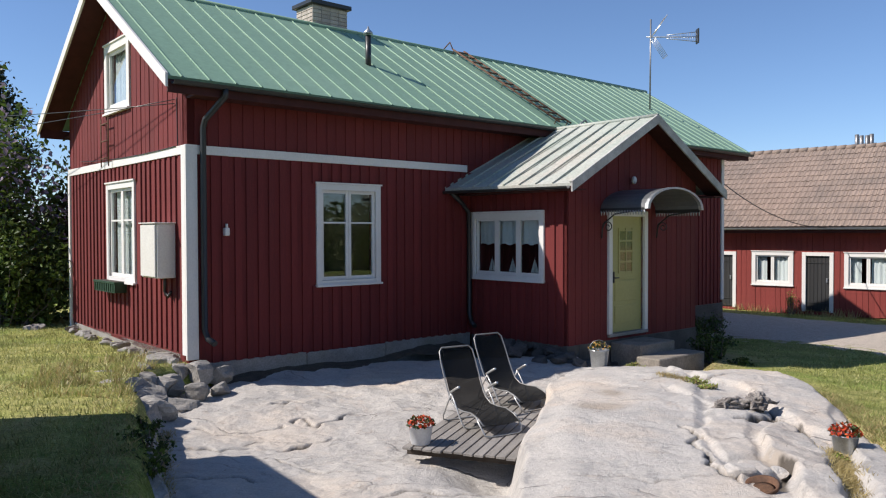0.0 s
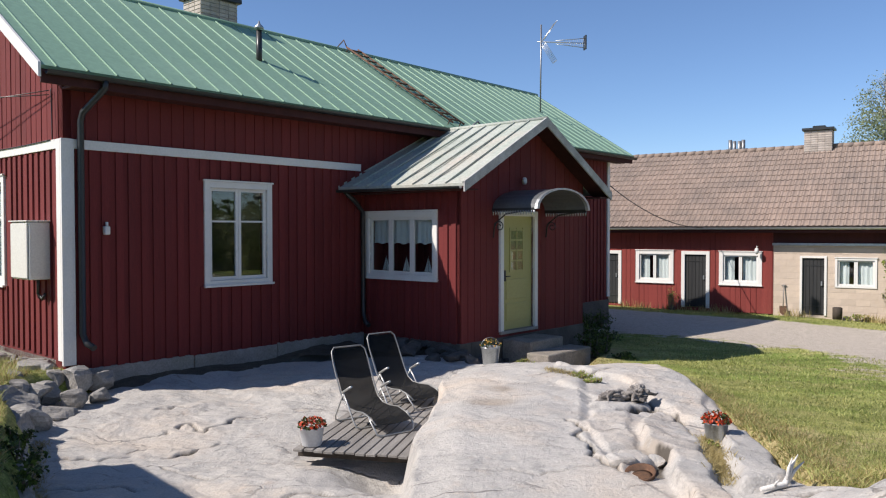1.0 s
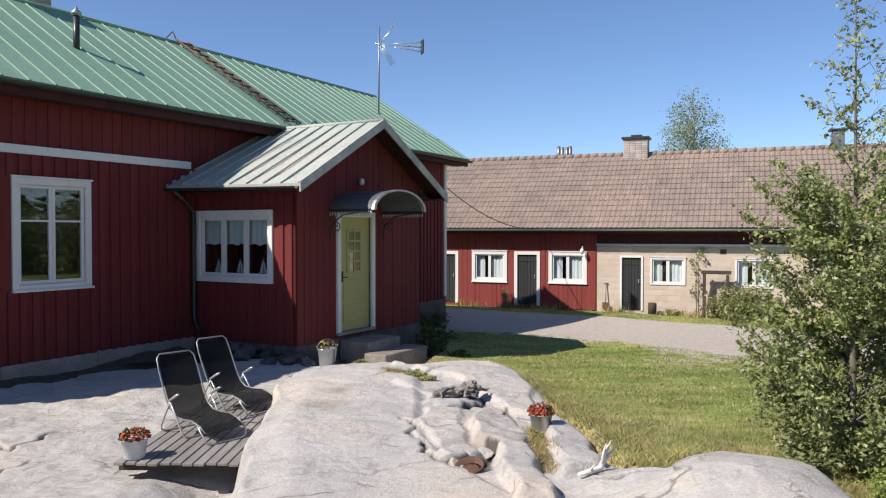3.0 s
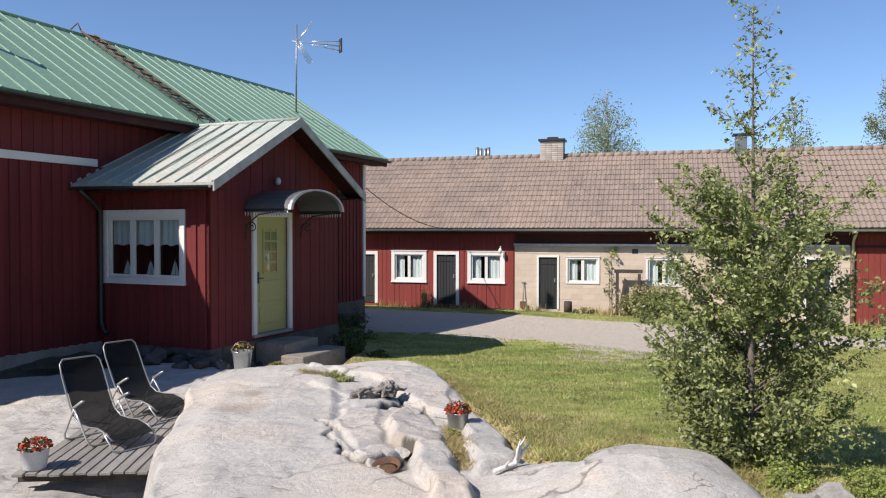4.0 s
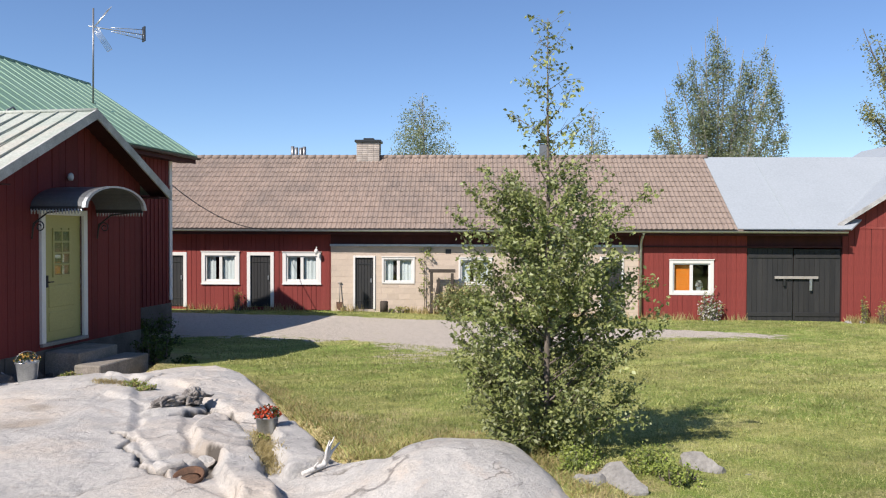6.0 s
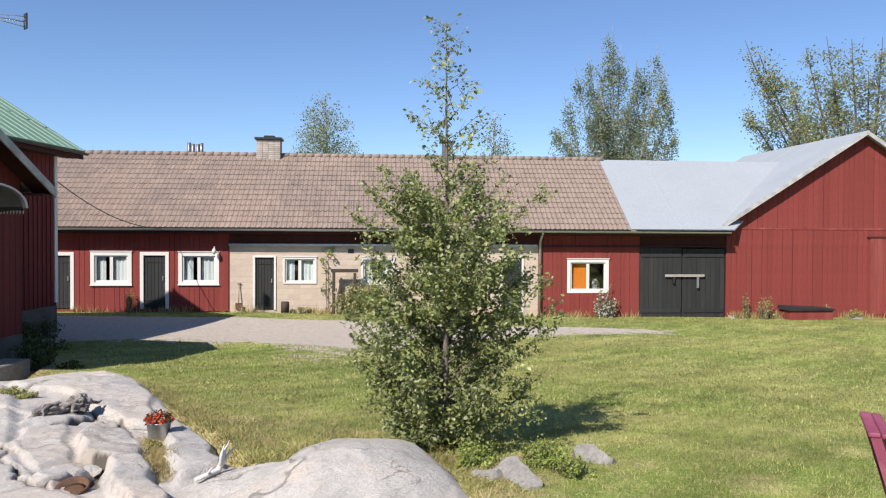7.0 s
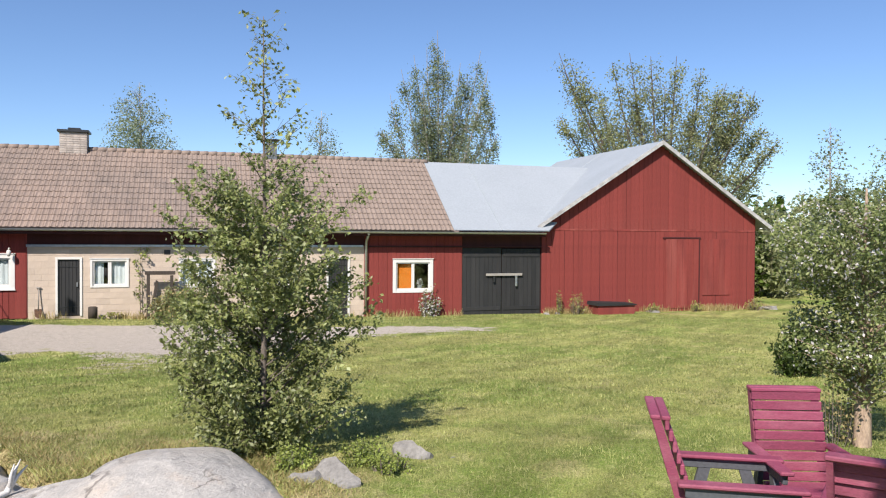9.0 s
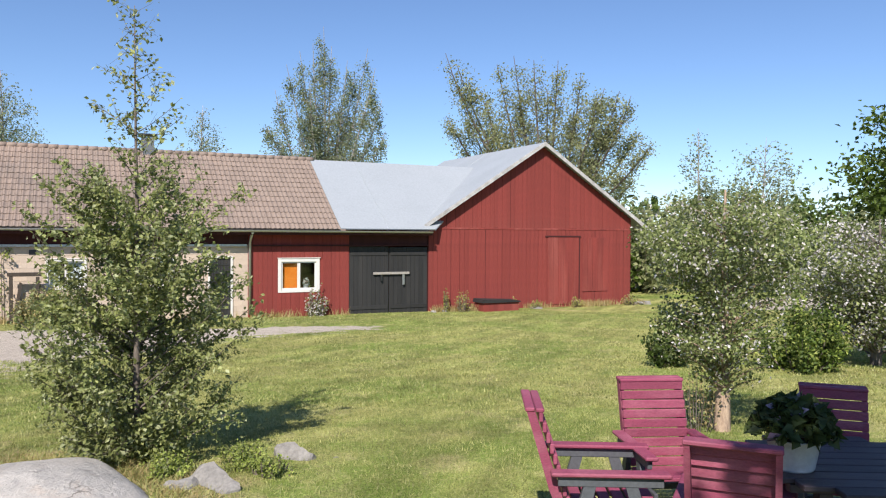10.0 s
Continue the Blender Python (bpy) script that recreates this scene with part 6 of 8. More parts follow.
PINK = mat("faded_crimson_paint", (0.300, 0.062, 0.110), 0.65, (0.215, 0.045, 0.08), 3, 45, 0.6, 0.15, stretch=(1, 1, 3), per_piece=0.15, third=(0.36, 0.11, 0.155), third_scale=1.5)
GREY_PAINT = mat("blue_grey_paint", (0.095, 0.105, 0.115), 0.6, (0.075, 0.08, 0.09), 4, 45, 0.5, 0.12)
TABLE_WOOD = mat("dark_stained_table_wood", (0.085, 0.062, 0.066), 0.55, (0.06, 0.045, 0.048), 3, 45, 0.5, 0.12, stretch=(4, 1, 1), per_piece=0.2)
POT_WHITE = mat("white_glazed_pot", (0.62, 0.63, 0.64), 0.4, (0.55, 0.56, 0.57), 4, 40, 0.3, 0.05)
SOIL = mat("potting_soil", (0.035, 0.026, 0.02), 1.0, (0.05, 0.04, 0.03), 12, 60, 0.7, 0.5)
RED_FLOWER = leaf_mat("red_petal", (0.45, 0.035, 0.015), (0.62, 0.12, 0.04), 0.2, 0.15)
YEL_FLOWER = leaf_mat("yellow_petal", (0.60, 0.30, 0.06), (0.65, 0.42, 0.12), 0.2, 0.15)
ORANGE = mat("orange_blind", (0.80, 0.22, 0.015), 0.8, (0.72, 0.19, 0.012), 5, 50, 0.2, 0.03)
RUST = mat("rusty_iron", (0.150, 0.075, 0.042), 0.85, (0.075, 0.045, 0.03), 7, 40, 0.8, 0.4)
BONE = mat("bleached_wood", (0.68, 0.66, 0.62), 0.75, (0.55, 0.53, 0.49), 6, 40, 0.5, 0.15)
STONE = mat("field_stone", (0.33, 0.315, 0.29), 0.95, (0.19, 0.18, 0.165), 3.5, 30, 0.8, 0.5, per_piece=0.2, third=(0.42, 0.39, 0.35), third_scale=1.2)


def chimney(m, parent, u0, u1, v0, v1, zb, zt, label):
    root = thing("chimney", m, label, "chimney")
    bm = bmesh.new()
    box(bm, u0 + 0.012, u1 - 0.012, v0 + 0.012, v1 - 0.012, zb, zt - 0.08)
    part("core", bm, CONCRETE, root)
    bm = bmesh.new()
    box(bm, u0 - 0.07, u1 + 0.07, v0 - 0.07, v1 + 0.07, zt - 0.09, zt, None, 0.01)
    part("cap", bm, BLACK_METAL, root, "dark sheet-metal chimney cap")
    bm = bmesh.new()
    box(bm, (u0 + u1) / 2 - 0.2, (u0 + u1) / 2 + 0.22, (v0 + v1) / 2 - 0.15, (v0 + v1) / 2 + 0.15, zt + 0.001, zt + 0.09, None, 0.02)
    part("cowl", bm, BLACK_METAL, root)
    bl = bmesh.new()
    box(bl, 0, 0.23, 0, 0.05, 0, 0.068, None, 0.004)
    me = bpy.data.meshes.new("brick")
    bl.to_mesh(me)
    bl.free()
    me.materials.append(CHIMNEY_BRICK)
    spots = []
    rows = int((zt - 0.1 - zb) / 0.08)
    for r in range(rows):
        z = zt - 0.1 - (r + 1) * 0.08
        for (ox, oy, ang_, ln) in ((u0, v0, 0, u1 - u0), (u1, v0, 90, v1 - v0), (u1, v1, 180, u1 - u0), (u0, v1, 270, v1 - v0)):
            n = max(1, round(ln / 0.24))
            for k in range(n):
                w = ln / n
                sh = 0.0
                spots.append(Matrix.Translation((ox, oy, z)) @ pose(0, 0, 0, 0, 0, ang_) @ Matrix.Translation((k * w + 0.004, 0, 0)) @ Matrix.Diagonal(((w - 0.008) / 0.23, 1, 1, 1)))
    QUEUE.append(("brick", me, spots, root))
    return root


chimney(H, house, 3.9, 4.75, 2.95, 3.6, 5.4, 6.62, "pale brick chimney with a dark cap on the farmhouse ridge")
vent = thing("vent_pipe", H @ pose(4.04, 1.2, 4.9), "black metal vent pipe with a cap on the green roof", "vent pipe")
bm = bmesh.new()
tube(bm, [(0, 0, -0.1), (0, 0, 0.66)], 0.055, 12)
part("pipe", bm, BLACK_METAL, vent)
bm = bmesh.new()
lathe(bm, [(0.09, 0.68), (0.085, 0.72), (0.03, 0.77), (0.01, 0.83)], 12)
part("cowl", bm, ZINC, vent)
bm = bmesh.new()
lathe(bm, [(0.12, -0.06), (0.062, 0.06)], 12)
part("flashing", bm, BLACK_METAL, vent)

lad = thing("roof_ladder", H, "rusty roof ladder lying on the green roof", "ladder")
sl = Vector((0, 3.3, 3.3 * SL)).normalized()
nrm = Vector((0, -sl.z, sl.y))
p0 = Vector((7.62, -0.40, roof_h(-0.40))) + nrm * 0.10
for dx in (0, 0.36):
    bm = bmesh.new()
    tube(bm, [p0 + Vector((dx, 0, 0)), p0 + Vector((dx, 0, 0)) + sl * 3.86], 0.022, 6)
    part("rail", bm, RUST, lad)
for i in range(13):
    q = p0 + sl * (0.16 + i * 0.295)
    bm = bmesh.new()
    tube(bm, [q, q + Vector((0.36, 0, 0))], 0.018, 6)
    part("rung", bm, RUST, lad)
for f in (0.1, 1.9, 3.8):
    for dx in (0, 0.36):
        bm = bmesh.new()
        q = p0 + sl * f + Vector((dx, 0, 0))
        tube(bm, [q, q - nrm * 0.11], 0.01, 6)
        part("bracket", bm, RUST, lad)
bm = bmesh.new()
q = p0 + sl * 3.86 + Vector((0.0, 0, 0.0))
tube(bm, [q, q + sl * 0.18 + nrm * 0.1, q + Vector((0, 0.42, 0.0))], 0.015, 6)
part("hook", bm, RUST, lad)
bm = bmesh.new()
q = p0 + Vector((0.5, -0.1, -0.02))
tube(bm, [q + Vector((0, 0, -0.25)), q + Vector((0.05, 0, 0.02)), q + Vector((0.2, 0, 0.1)), q + Vector((0.32, 0, 0.0)), q + Vector((0.34, 0, -0.2))], 0.022, 6)
part("hook", bm, STEEL, lad)

ant = thing("antenna", H @ pose(13.7, 1.5, 5.15, 0, 0, -41), "television antenna on a thin mast above the roof", "antenna")
bm = bmesh.new()
tube(bm, [(0, 0, -0.1), (0.02, 0, 2.5)], 0.022, 6)
part("mast", bm, STEEL, ant)
bm = bmesh.new()
tube(bm, [(-0.1, 0, 2.02), (1.28, 0, 2.02)], 0.014, 6)
part("boom", bm, SILVER, ant)
for z in (0.14, -0.13):
    bm = bmesh.new()
    tube(bm, [(0.45, 0, 2.02 + z * 0.35), (1.3, 0, 2.02 + z)], 0.01, 5)
    part("boom", bm, SILVER, ant)
for i in range(14):
    x = 0.5 + i * 0.06
    bm = bmesh.new()
    k = 0.05 + 0.10 * i / 13
    tube(bm, [(x, -0.08, 2.02 - k), (x, 0.08, 2.02 + k)], 0.005, 5)
    part("element", bm, SILVER, ant)
bm = bmesh.new()
box(bm, 1.28, 1.32, -0.1, 0.1, 1.84, 2.24, None, 0.008)
part("end_plate", bm, BLACK_METAL, ant)
for sg in (1, -1):
    bm = bmesh.new()
    for k in range(5):
        y = -0.2 + 0.1 * k
        tube(bm, [(0.08, y, 2.02 + sg * 0.05), (0.42, y, 2.02 + sg * 0.55)], 0.007, 4)
    tube(bm, [(0.09, -0.2, 2.02 + sg * 0.06), (0.09, 0.2, 2.02 + sg * 0.06)], 0.007, 4)
    tube(bm, [(0.42, -0.2, 2.02 + sg * 0.55), (0.42, 0.2, 2.02 + sg * 0.55)], 0.007, 4)
    part("reflector", bm, SILVER, ant)

# arched canopy over the door
can = thing("door_canopy", H @ pose(7.27, -PD - 0.02, 2.22), "arched grey canopy with scrolled iron brackets over the door", "canopy")


def arch(bm, r0, r1, y0, y1, rise=0.44, n=14):
    prev = None
    for i in range(n + 1):
        a = math.pi * i / n
        ring = [Vector((r * math.cos(a), y, r * math.sin(a) * rise)) for r, y in ((r0, y0), (r1, y0), (r1, y1), (r0, y1))]
        ring = [bm.verts.new(v) for v in ring]
        if prev:
            for k in range(4):
                bm.faces.new((prev[k], prev[(k + 1) % 4], ring[(k + 1) % 4], ring[k]))
        else:
            bm.faces.new(ring)
        prev = ring
    bm.faces.new(prev[::-1])


bm = bmesh.new()
arch(bm, 0.83, 0.845, -0.92, 0.0)
part("canopy_sheet", bm, mat("smoked_sheet", (0.16, 0.17, 0.18), 0.35, (0.12, 0.125, 0.13), 3, 30, 0.4, 0.05, metal=0.3), can)
bm = bmesh.new()
arch(bm, 0.80, 0.87, -0.98, -0.921)
part("rim", bm, ZINC, can, "pale metal rim of the canopy")
for sx in (-0.84, 0.84):
    bm = bmesh.new()
    box(bm, sx - 0.015, sx + 0.015, -0.92, 0, -0.04, 0.02)
    part("edge_bar", bm, BLACK_METAL, can)
    bm = bmesh.new()
    tube(bm, [(sx, -0.02, -0.5), (sx, -0.05, -0.25), (sx, -0.3, -0.08), (sx, -0.72, -0.03)], 0.014, 6)
    pts = [(sx, -0.16 + 0.10 * (1 - k / 22) * math.cos(k * 0.55), -0.30 + 0.10 * (1 - k / 22) * math.sin(k * 0.55)) for k in range(18)]
    tube(bm, pts, 0.010, 5)
    part("bracket", bm, BLACK_METAL, can, "scrolled black iron bracket")
for sx in (-0.845, 0.845):
    bm = bmesh.new()
    for k in range(17):
        y = -0.90 + k * 0.055
        tube(bm, [(sx, y, -0.02), (sx, y, -0.10)], [0.018, 0.008], 4)
    part("lace_edge", bm, ZINC, can)
lampd = thing("wall_lamp", H @ pose(7.33, -PD - 0.03, 2.78), "small white lamp on the porch gable", "lamp")
bm = bmesh.new()
lathe(bm, [(0.03, -0.07), (0.05, -0.03), (0.045, 0.03), (0.02, 0.06)], 12, pose(0, -0.05, 0))
part("globe", bm, WHITE, lampd)
lampc = thing("outdoor_sensor", H @ pose(0.56, -0.05, 1.86), "small white outdoor tap housing on the shaded wall", "wall fitting")
bm = bmesh.new()
box(bm, -0.04, 0.04, -0.05, 0.03, -0.07, 0.05, None, 0.012)
tube(bm, [(0, -0.02, 0.04), (0.0, -0.02, 0.11)], 0.02, 8)
part("housing", bm, WHITE, lampc)

# meter cabinet and window box on the gable
mc = thing("meter_cabinet", H @ G @ pose(HW - 1.02, -0.04, 1.17), "off-white electric meter cabinet on the gable wall", "cabinet")
bm = bmesh.new()
box(bm, 0, 0.62, -0.26, 0.02, 0, 0.80, None, 0.01)
part("body", bm, BOX_WHITE, mc)
bm = bmesh.new()
box(bm, 0.02, 0.60, -0.285, -0.262, 0.02, 0.78, None, 0.006)
part("door", bm, BOX_WHITE, mc)
bm = bmesh.new()
box(bm, -0.02, 0.64, -0.3, 0.02, 0.802, 0.82, None, 0.004)
part("lid", bm, BOX_WHITE, mc)
bm = bmesh.new()
tube(bm, [(0.5, -0.1, 0), (0.5, -0.1, -0.12), (0.42, -0.08, -0.2), (0.5, -0.05, -0.28), (0.56, -0.03, -0.2)], 0.022, 6)
part("cable", bm, BLACK_METAL, mc)
fb = thing("window_box", H @ G @ pose(HW - 3.6, -0.22, 0.83), "dark green plastic flower box under the gable window", "planter")
bm = bmesh.new()
prism(bm, [(0.02, 0), (1.08, 0), (1.1, 0.18), (0, 0.18)], 0, 0.2)
part("trough", bm, GREEN_PLASTIC, fb)
for k in range(9):
    bm = bmesh.new()
    box(bm, 0.06 + k * 0.115, 0.10 + k * 0.115, -0.012, 0.001, 0.02, 0.15)
    part("rib", bm, GREEN_PLASTIC, fb)
bm = bmesh.new()
box(bm, 0.03, 1.07, 0.02, 0.18, 0.16, 0.185)
part("soil", bm, SOIL, fb)
bm = bmesh.new()
box(bm, -0.01, 1.11, -0.015, 0.0, 0.15, 0.19, None, 0.004)
part("lip", bm, GREEN_PLASTIC, fb)

gl_ = thing("wall_ladder", H @ G @ pose(HW - 3.55, -0.09, 2.9), "short rusty ladder under the gable's upper window", "ladder")
for x in (0.0, 0.4):
    bm = bmesh.new()
    tube(bm, [(x, 0, 0.1), (x, 0, 0.95)], 0.012, 6)
    part("rail", bm, RUST, gl_)
for z in (0.25, 0.55, 0.85):
    bm = bmesh.new()
    tube(bm, [(0, 0, z), (0.4, 0, z)], 0.012, 6)
    part("rung", bm, RUST, gl_)
for z in (0.2, 0.85):
    bm = bmesh.new()
    tube(bm, [(0.0, 0, z), (0.0, 0.09, z)], 0.01, 5)
    part("bracket", bm, RUST, gl_)


def cable(name, a, b, sag, label, r=0.007):
    a, b = Vector(a), Vector(b)
    root = thing(name, I4, label, "cable")
    bm = bmesh.new()
    tube(bm, [a + (b - a) * f - Vector((0, 0, sag * 4 * f * (1 - f))) for f in np.linspace(0, 1, 17).tolist()], r, 5)
    part("wire", bm, BLACK_METAL, root)


hp = lambda u, v, z: (H @ Vector((u, v, z)))[:]
bp_ = lambda u, v, z: (BARN @ Vector((u, v, z)))[:]
cable("overhead_cable", hp(-0.06, 0.3, 3.78), (-26, 31, 5.6), 0.35, "black overhead cable running to the farmhouse gable")
cable("overhead_cable", hp(-0.06, 0.3, 3.72), (-27, 29, 6.4), 0.3, "black overhead cable running to the farmhouse gable")
cable("overhead_cable", hp(HL + 0.02, 0.0, 3.15), bp_(-13.0, -0.55, 1.95), 0.3, "black cable hanging between farmhouse and barn", 0.014)
cable("wall_cable", hp(-0.05, 0.25, 3.8), hp(-0.06, 0.2, 3.1), -0.1, "loose black cable on the gable wall")
cable("wall_cable", hp(-0.05, 0.3, 3.1), hp(-0.05, 4.9, 3.2), 0.05, "black cable along the gable wall", 0.008)

# porch steps
STEP_STONE = mat("worn_step_stone", (0.30, 0.265, 0.225), 0.95, (0.17, 0.15, 0.125), 3.5, 45, 0.8, 0.6, third=(0.22, 0.20, 0.16), third_scale=1.5)
def slab(u0, u1, v0, v1, zt, th, label):
    st = thing("porch_step", H, label, "step", "porch steps")
    bm = bmesh.new()
    box(bm, u0, u1, v0, v1, zt - th, zt, None, 0.018)
    part("slab", bm, STEP_STONE, st)


slab(6.70, 7.75, -3.05, -2.41, -0.12, 0.5, "worn concrete upper step at the porch door")
slab(6.55, 7.95, -3.52, -3.055, -0.29, 0.4, "worn concrete lower step at the porch door")

# little sailing boats on the porch sill
def boat(x):
    b = thing("boat_ornament", H @ S @ pose(x, 0.16, 1.06), "white wooden sailing boat ornament on the porch sill", "ornament", "boats on the sill")
    bm = bmesh.new()
    prism(bm, [(-0.09, 0.03), (-0.06, 0), (0.06, 0), (0.1, 0.03)], -0.02, 0.02)
    part("hull", bm, WHITE, b)
    bm = bmesh.new()
    prism(bm, [(-0.1, 0.05), (-0.005, 0.05), (-0.005, 0.30)], -0.004, 0.004)
    part("sail", bm, WHITE, b)
    bm = bmesh.new()
    prism(bm, [(0.008, 0.05), (0.09, 0.05), (0.008, 0.27)], -0.004, 0.004)
    part("sail", bm, WHITE, b)
    bm = bmesh.new()
    tube(bm, [(0, 0, 0.03), (0, 0, 0.33)], 0.005, 5)
    part("mast", bm, GREY_WOOD, b)


for x in (0.45, 0.98, 1.52):
    boat(x)
bm = bmesh.new()
box(bm, 0.1, 1.86, 0.1, 0.24, 1.03, 1.055, S)
part("inner_sill", bm, WHITE, house)


# ---- pots, deck, loungers ----
def bucket(name, p, r, h, material, flower, label, n_fl=160, plant_h=0.14, handle=True, seed=3, spread=1.0, leaf=DARK_LEAF, share=0.55, size=0.035):
    root = thing(name, pose(*p), label, "flower pot")
    bm = bmesh.new()
    lathe(bm, [(r * 0.72, 0), (r * 0.76, 0.01), (r * 0.96, h * 0.93), (r, h * 0.94), (r, h), (r * 0.93, h), (r * 0.9, h * 0.88)], 22)
    part("bucket", bm, material, root)
    bm = bmesh.new()
    lathe(bm, [(r * 0.88, h * 0.86), (r * 0.5, h * 0.9), (0.01, h * 0.91)], 16)
    part("soil", bm, SOIL, root)
    if handle:
        bm = bmesh.new()
        tube(bm, [(r * math.cos(a), 0.02, h * 0.9 + 1.1 * r * math.sin(a)) for a in np.linspace(0, math.pi, 11).tolist()], 0.006, 5)
        part("handle", bm, STEEL, root)
    rs = np.random.RandomState(seed)
    a, u = rs.uniform(0, 6.283, n_fl), np.sqrt(rs.random(n_fl))
    pts = np.stack([np.cos(a) * u * r * 1.15 * spread, np.sin(a) * u * r * 1.15 * spread, h * 0.92 + plant_h * np.sqrt(np.maximum(1 - u * u, 0.05)) * rs.uniform(0.35, 1, n_fl)], 1)
    tagged(leaves("plant", pts, size, leaf, root, rs, mats=(leaf, flower), share=share), kind="stuff")
    return root


gz = lambda x, y: ground_z(x, y)
bucket("flower_bucket", (2.47, 11.83, gz(2.47, 11.83) - 0.02), 0.15, 0.29, ZINC, YEL_FLOWER, "zinc bucket with yellow pansies on the rock by the door", 130, 0.16, seed=3, share=0.25)
bucket("flower_bucket", (3.94, 7.60, gz(3.94, 7.60) - 0.01), 0.125, 0.19, ZINC, RED_FLOWER, "zinc bucket of red and orange flowers at the rock's edge", 220, 0.13, handle=False, seed=4, share=0.6, size=0.04)
bucket("flower_bucket", (-0.11, 8.49, -0.415), 0.135, 0.195, POT_WHITE, RED_FLOWER, "white pot of red and yellow flowers on the deck", 240, 0.13, handle=False, seed=5, share=0.5, size=0.04)

DK = pose(-0.30, 8.41, -0.42, 0, 0, -20.4)
deck = thing("deck", DK, "low weathered grey plank deck laid on the rock", "deck")
n = 11
for i in range(n):
    bm = bmesh.new()
    w = 1.25 / n
    L = 3.3 + 0.03 * math.sin(i * 2.3)
    box(bm, i * w + 0.008, (i + 1) * w - 0.008, -0.02 + 0.02 * math.sin(i * 1.7), L, -0.028, 0.0, None, 0.004)
    part("plank", bm, GREY_WOOD, deck)
for y in (0.10, 1.1, 2.2, 3.1):
    bm = bmesh.new()
    box(bm, 0.01, 1.24, y, y + 0.05, -0.11, -0.029, None, 0.004)
    part("joist", bm, DARK_WOOD, deck)


def lounger(m):
    root = thing("lounger", m, "folding garden lounger with dark sling and pale tubes", "lounger", "loungers on the deck")
    W = 0.27
    prof = [(-0.64, 0.95), (-0.56, 0.78), (-0.47, 0.60), (-0.38, 0.43), (-0.30, 0.31), (-0.18, 0.245), (0.0, 0.235), (0.18, 0.25), (0.34, 0.215), (0.48, 0.15)]
    bm = bmesh.new()
    prev = None
    for k, (y, z) in enumerate(prof):
        half = W - 0.02 - (0.05 if k == 0 else 0)
        ring = [bm.verts.new((x, y, z - 0.02 * math.cos(math.pi * x / (2 * half)) + dz)) for dz in (0, 0.006) for x in np.linspace(-half, half, 6).tolist()]
        if prev:
            for j in range(5):
                bm.faces.new((prev[j], prev[j + 1], ring[j + 1], ring[j])).smooth = True
                bm.faces.new((prev[6 + j], ring[6 + j], ring[7 + j], prev[7 + j])).smooth = True
        prev = ring
    part("sling", bm, MESH_CLOTH, root, "dark woven sling cloth", normals=False)
    bm = bmesh.new()
    side = [(y, z) for y, z in prof[:0:-1]]
    loop = [(-W, y, z) for y, z in side] + [(-W + 0.012, -0.622, 0.915), (-W + 0.06, -0.65, 0.965)]
    tube(bm, loop + [(-x, y, z) for x, y, z in loop[::-1]], 0.0105, 7)
    part("frame_tube", bm, TUBE_SHADE, root, "bent tube round the sling, greyed for its shade")
    for sx in (-W * 1.08, W * 1.08):
        bm = bmesh.new()
        tube(bm, [(sx, -0.28, 0.43), (sx, -0.13, 0.51), (sx, -0.06, 0.54)], [0.015, 0.018, 0.015], 7)
        part("armrest", bm, SILVER, root)
    for y0, z0, y1 in ((-0.28, 0.43, 0.02), (-0.26, 0.42, -0.50), (0.34, 0.225, 0.50)):
        bm = bmesh.new()
        w = W * 1.06
        half = [(-w, y0, z0), (-w, y0 + (y1 - y0) * 0.35, z0 * 0.72), (-w, y0 + (y1 - y0) * 0.9, 0.09), (-w + 0.02, y1, 0.03), (-w + 0.07, y1 + 0.01, 0.013)]
        tube(bm, half + [(-x, y, z) for x, y, z in half[::-1]], 0.0115, 7)
        part("leg", bm, SILVER, root, "pale bent tube leg")
    root.scale = (0.90, 0.90, 0.89)
    return root


lo = lounger(pose(0.57, 9.2, -0.42, 0, 0, -150))
copy_thing(lo, pose(1.06, 10.4, -0.42, 0, 0, -146))


# ---- loose things on the rock ----
def boulder(name, p, sx, sy, sz, label, seed, rot=0.0, material=STONE, category="stone", group=""):
    bm = bmesh.new()
    bmesh.ops.create_icosphere(bm, subdivisions=3, radius=1.0)
    rb = random.Random(seed * 7 + 1)
    cuts = [(Vector([rb.gauss(0, 1) for _ in range(3)]).normalized(), rb.uniform(0.52, 0.86)) for _ in range(10)]
    for v in bm.verts:
        c = v.co.copy()
        k = 1 + 0.24 * noise.noise(c * 1.1 + Vector((seed * 3.7, seed, 0))) + 0.10 * noise.noise(c * 2.6 + Vector((seed, 0, seed)))
        q = Vector([math.copysign(abs(t) ** 0.7, t) for t in c])
        for nn, dd in cuts:
            over = q.dot(nn) - dd
            if over > 0:
                q -= nn * over * 0.92
        v.co = Vector((q.x * sx * k, q.y * sy * k, q.z * sz * k))
    ob = part(name, bm, material)
    ob.matrix_basis = pose(*p, 0, 0, rot)
    return tagged(ob, label, category, group)


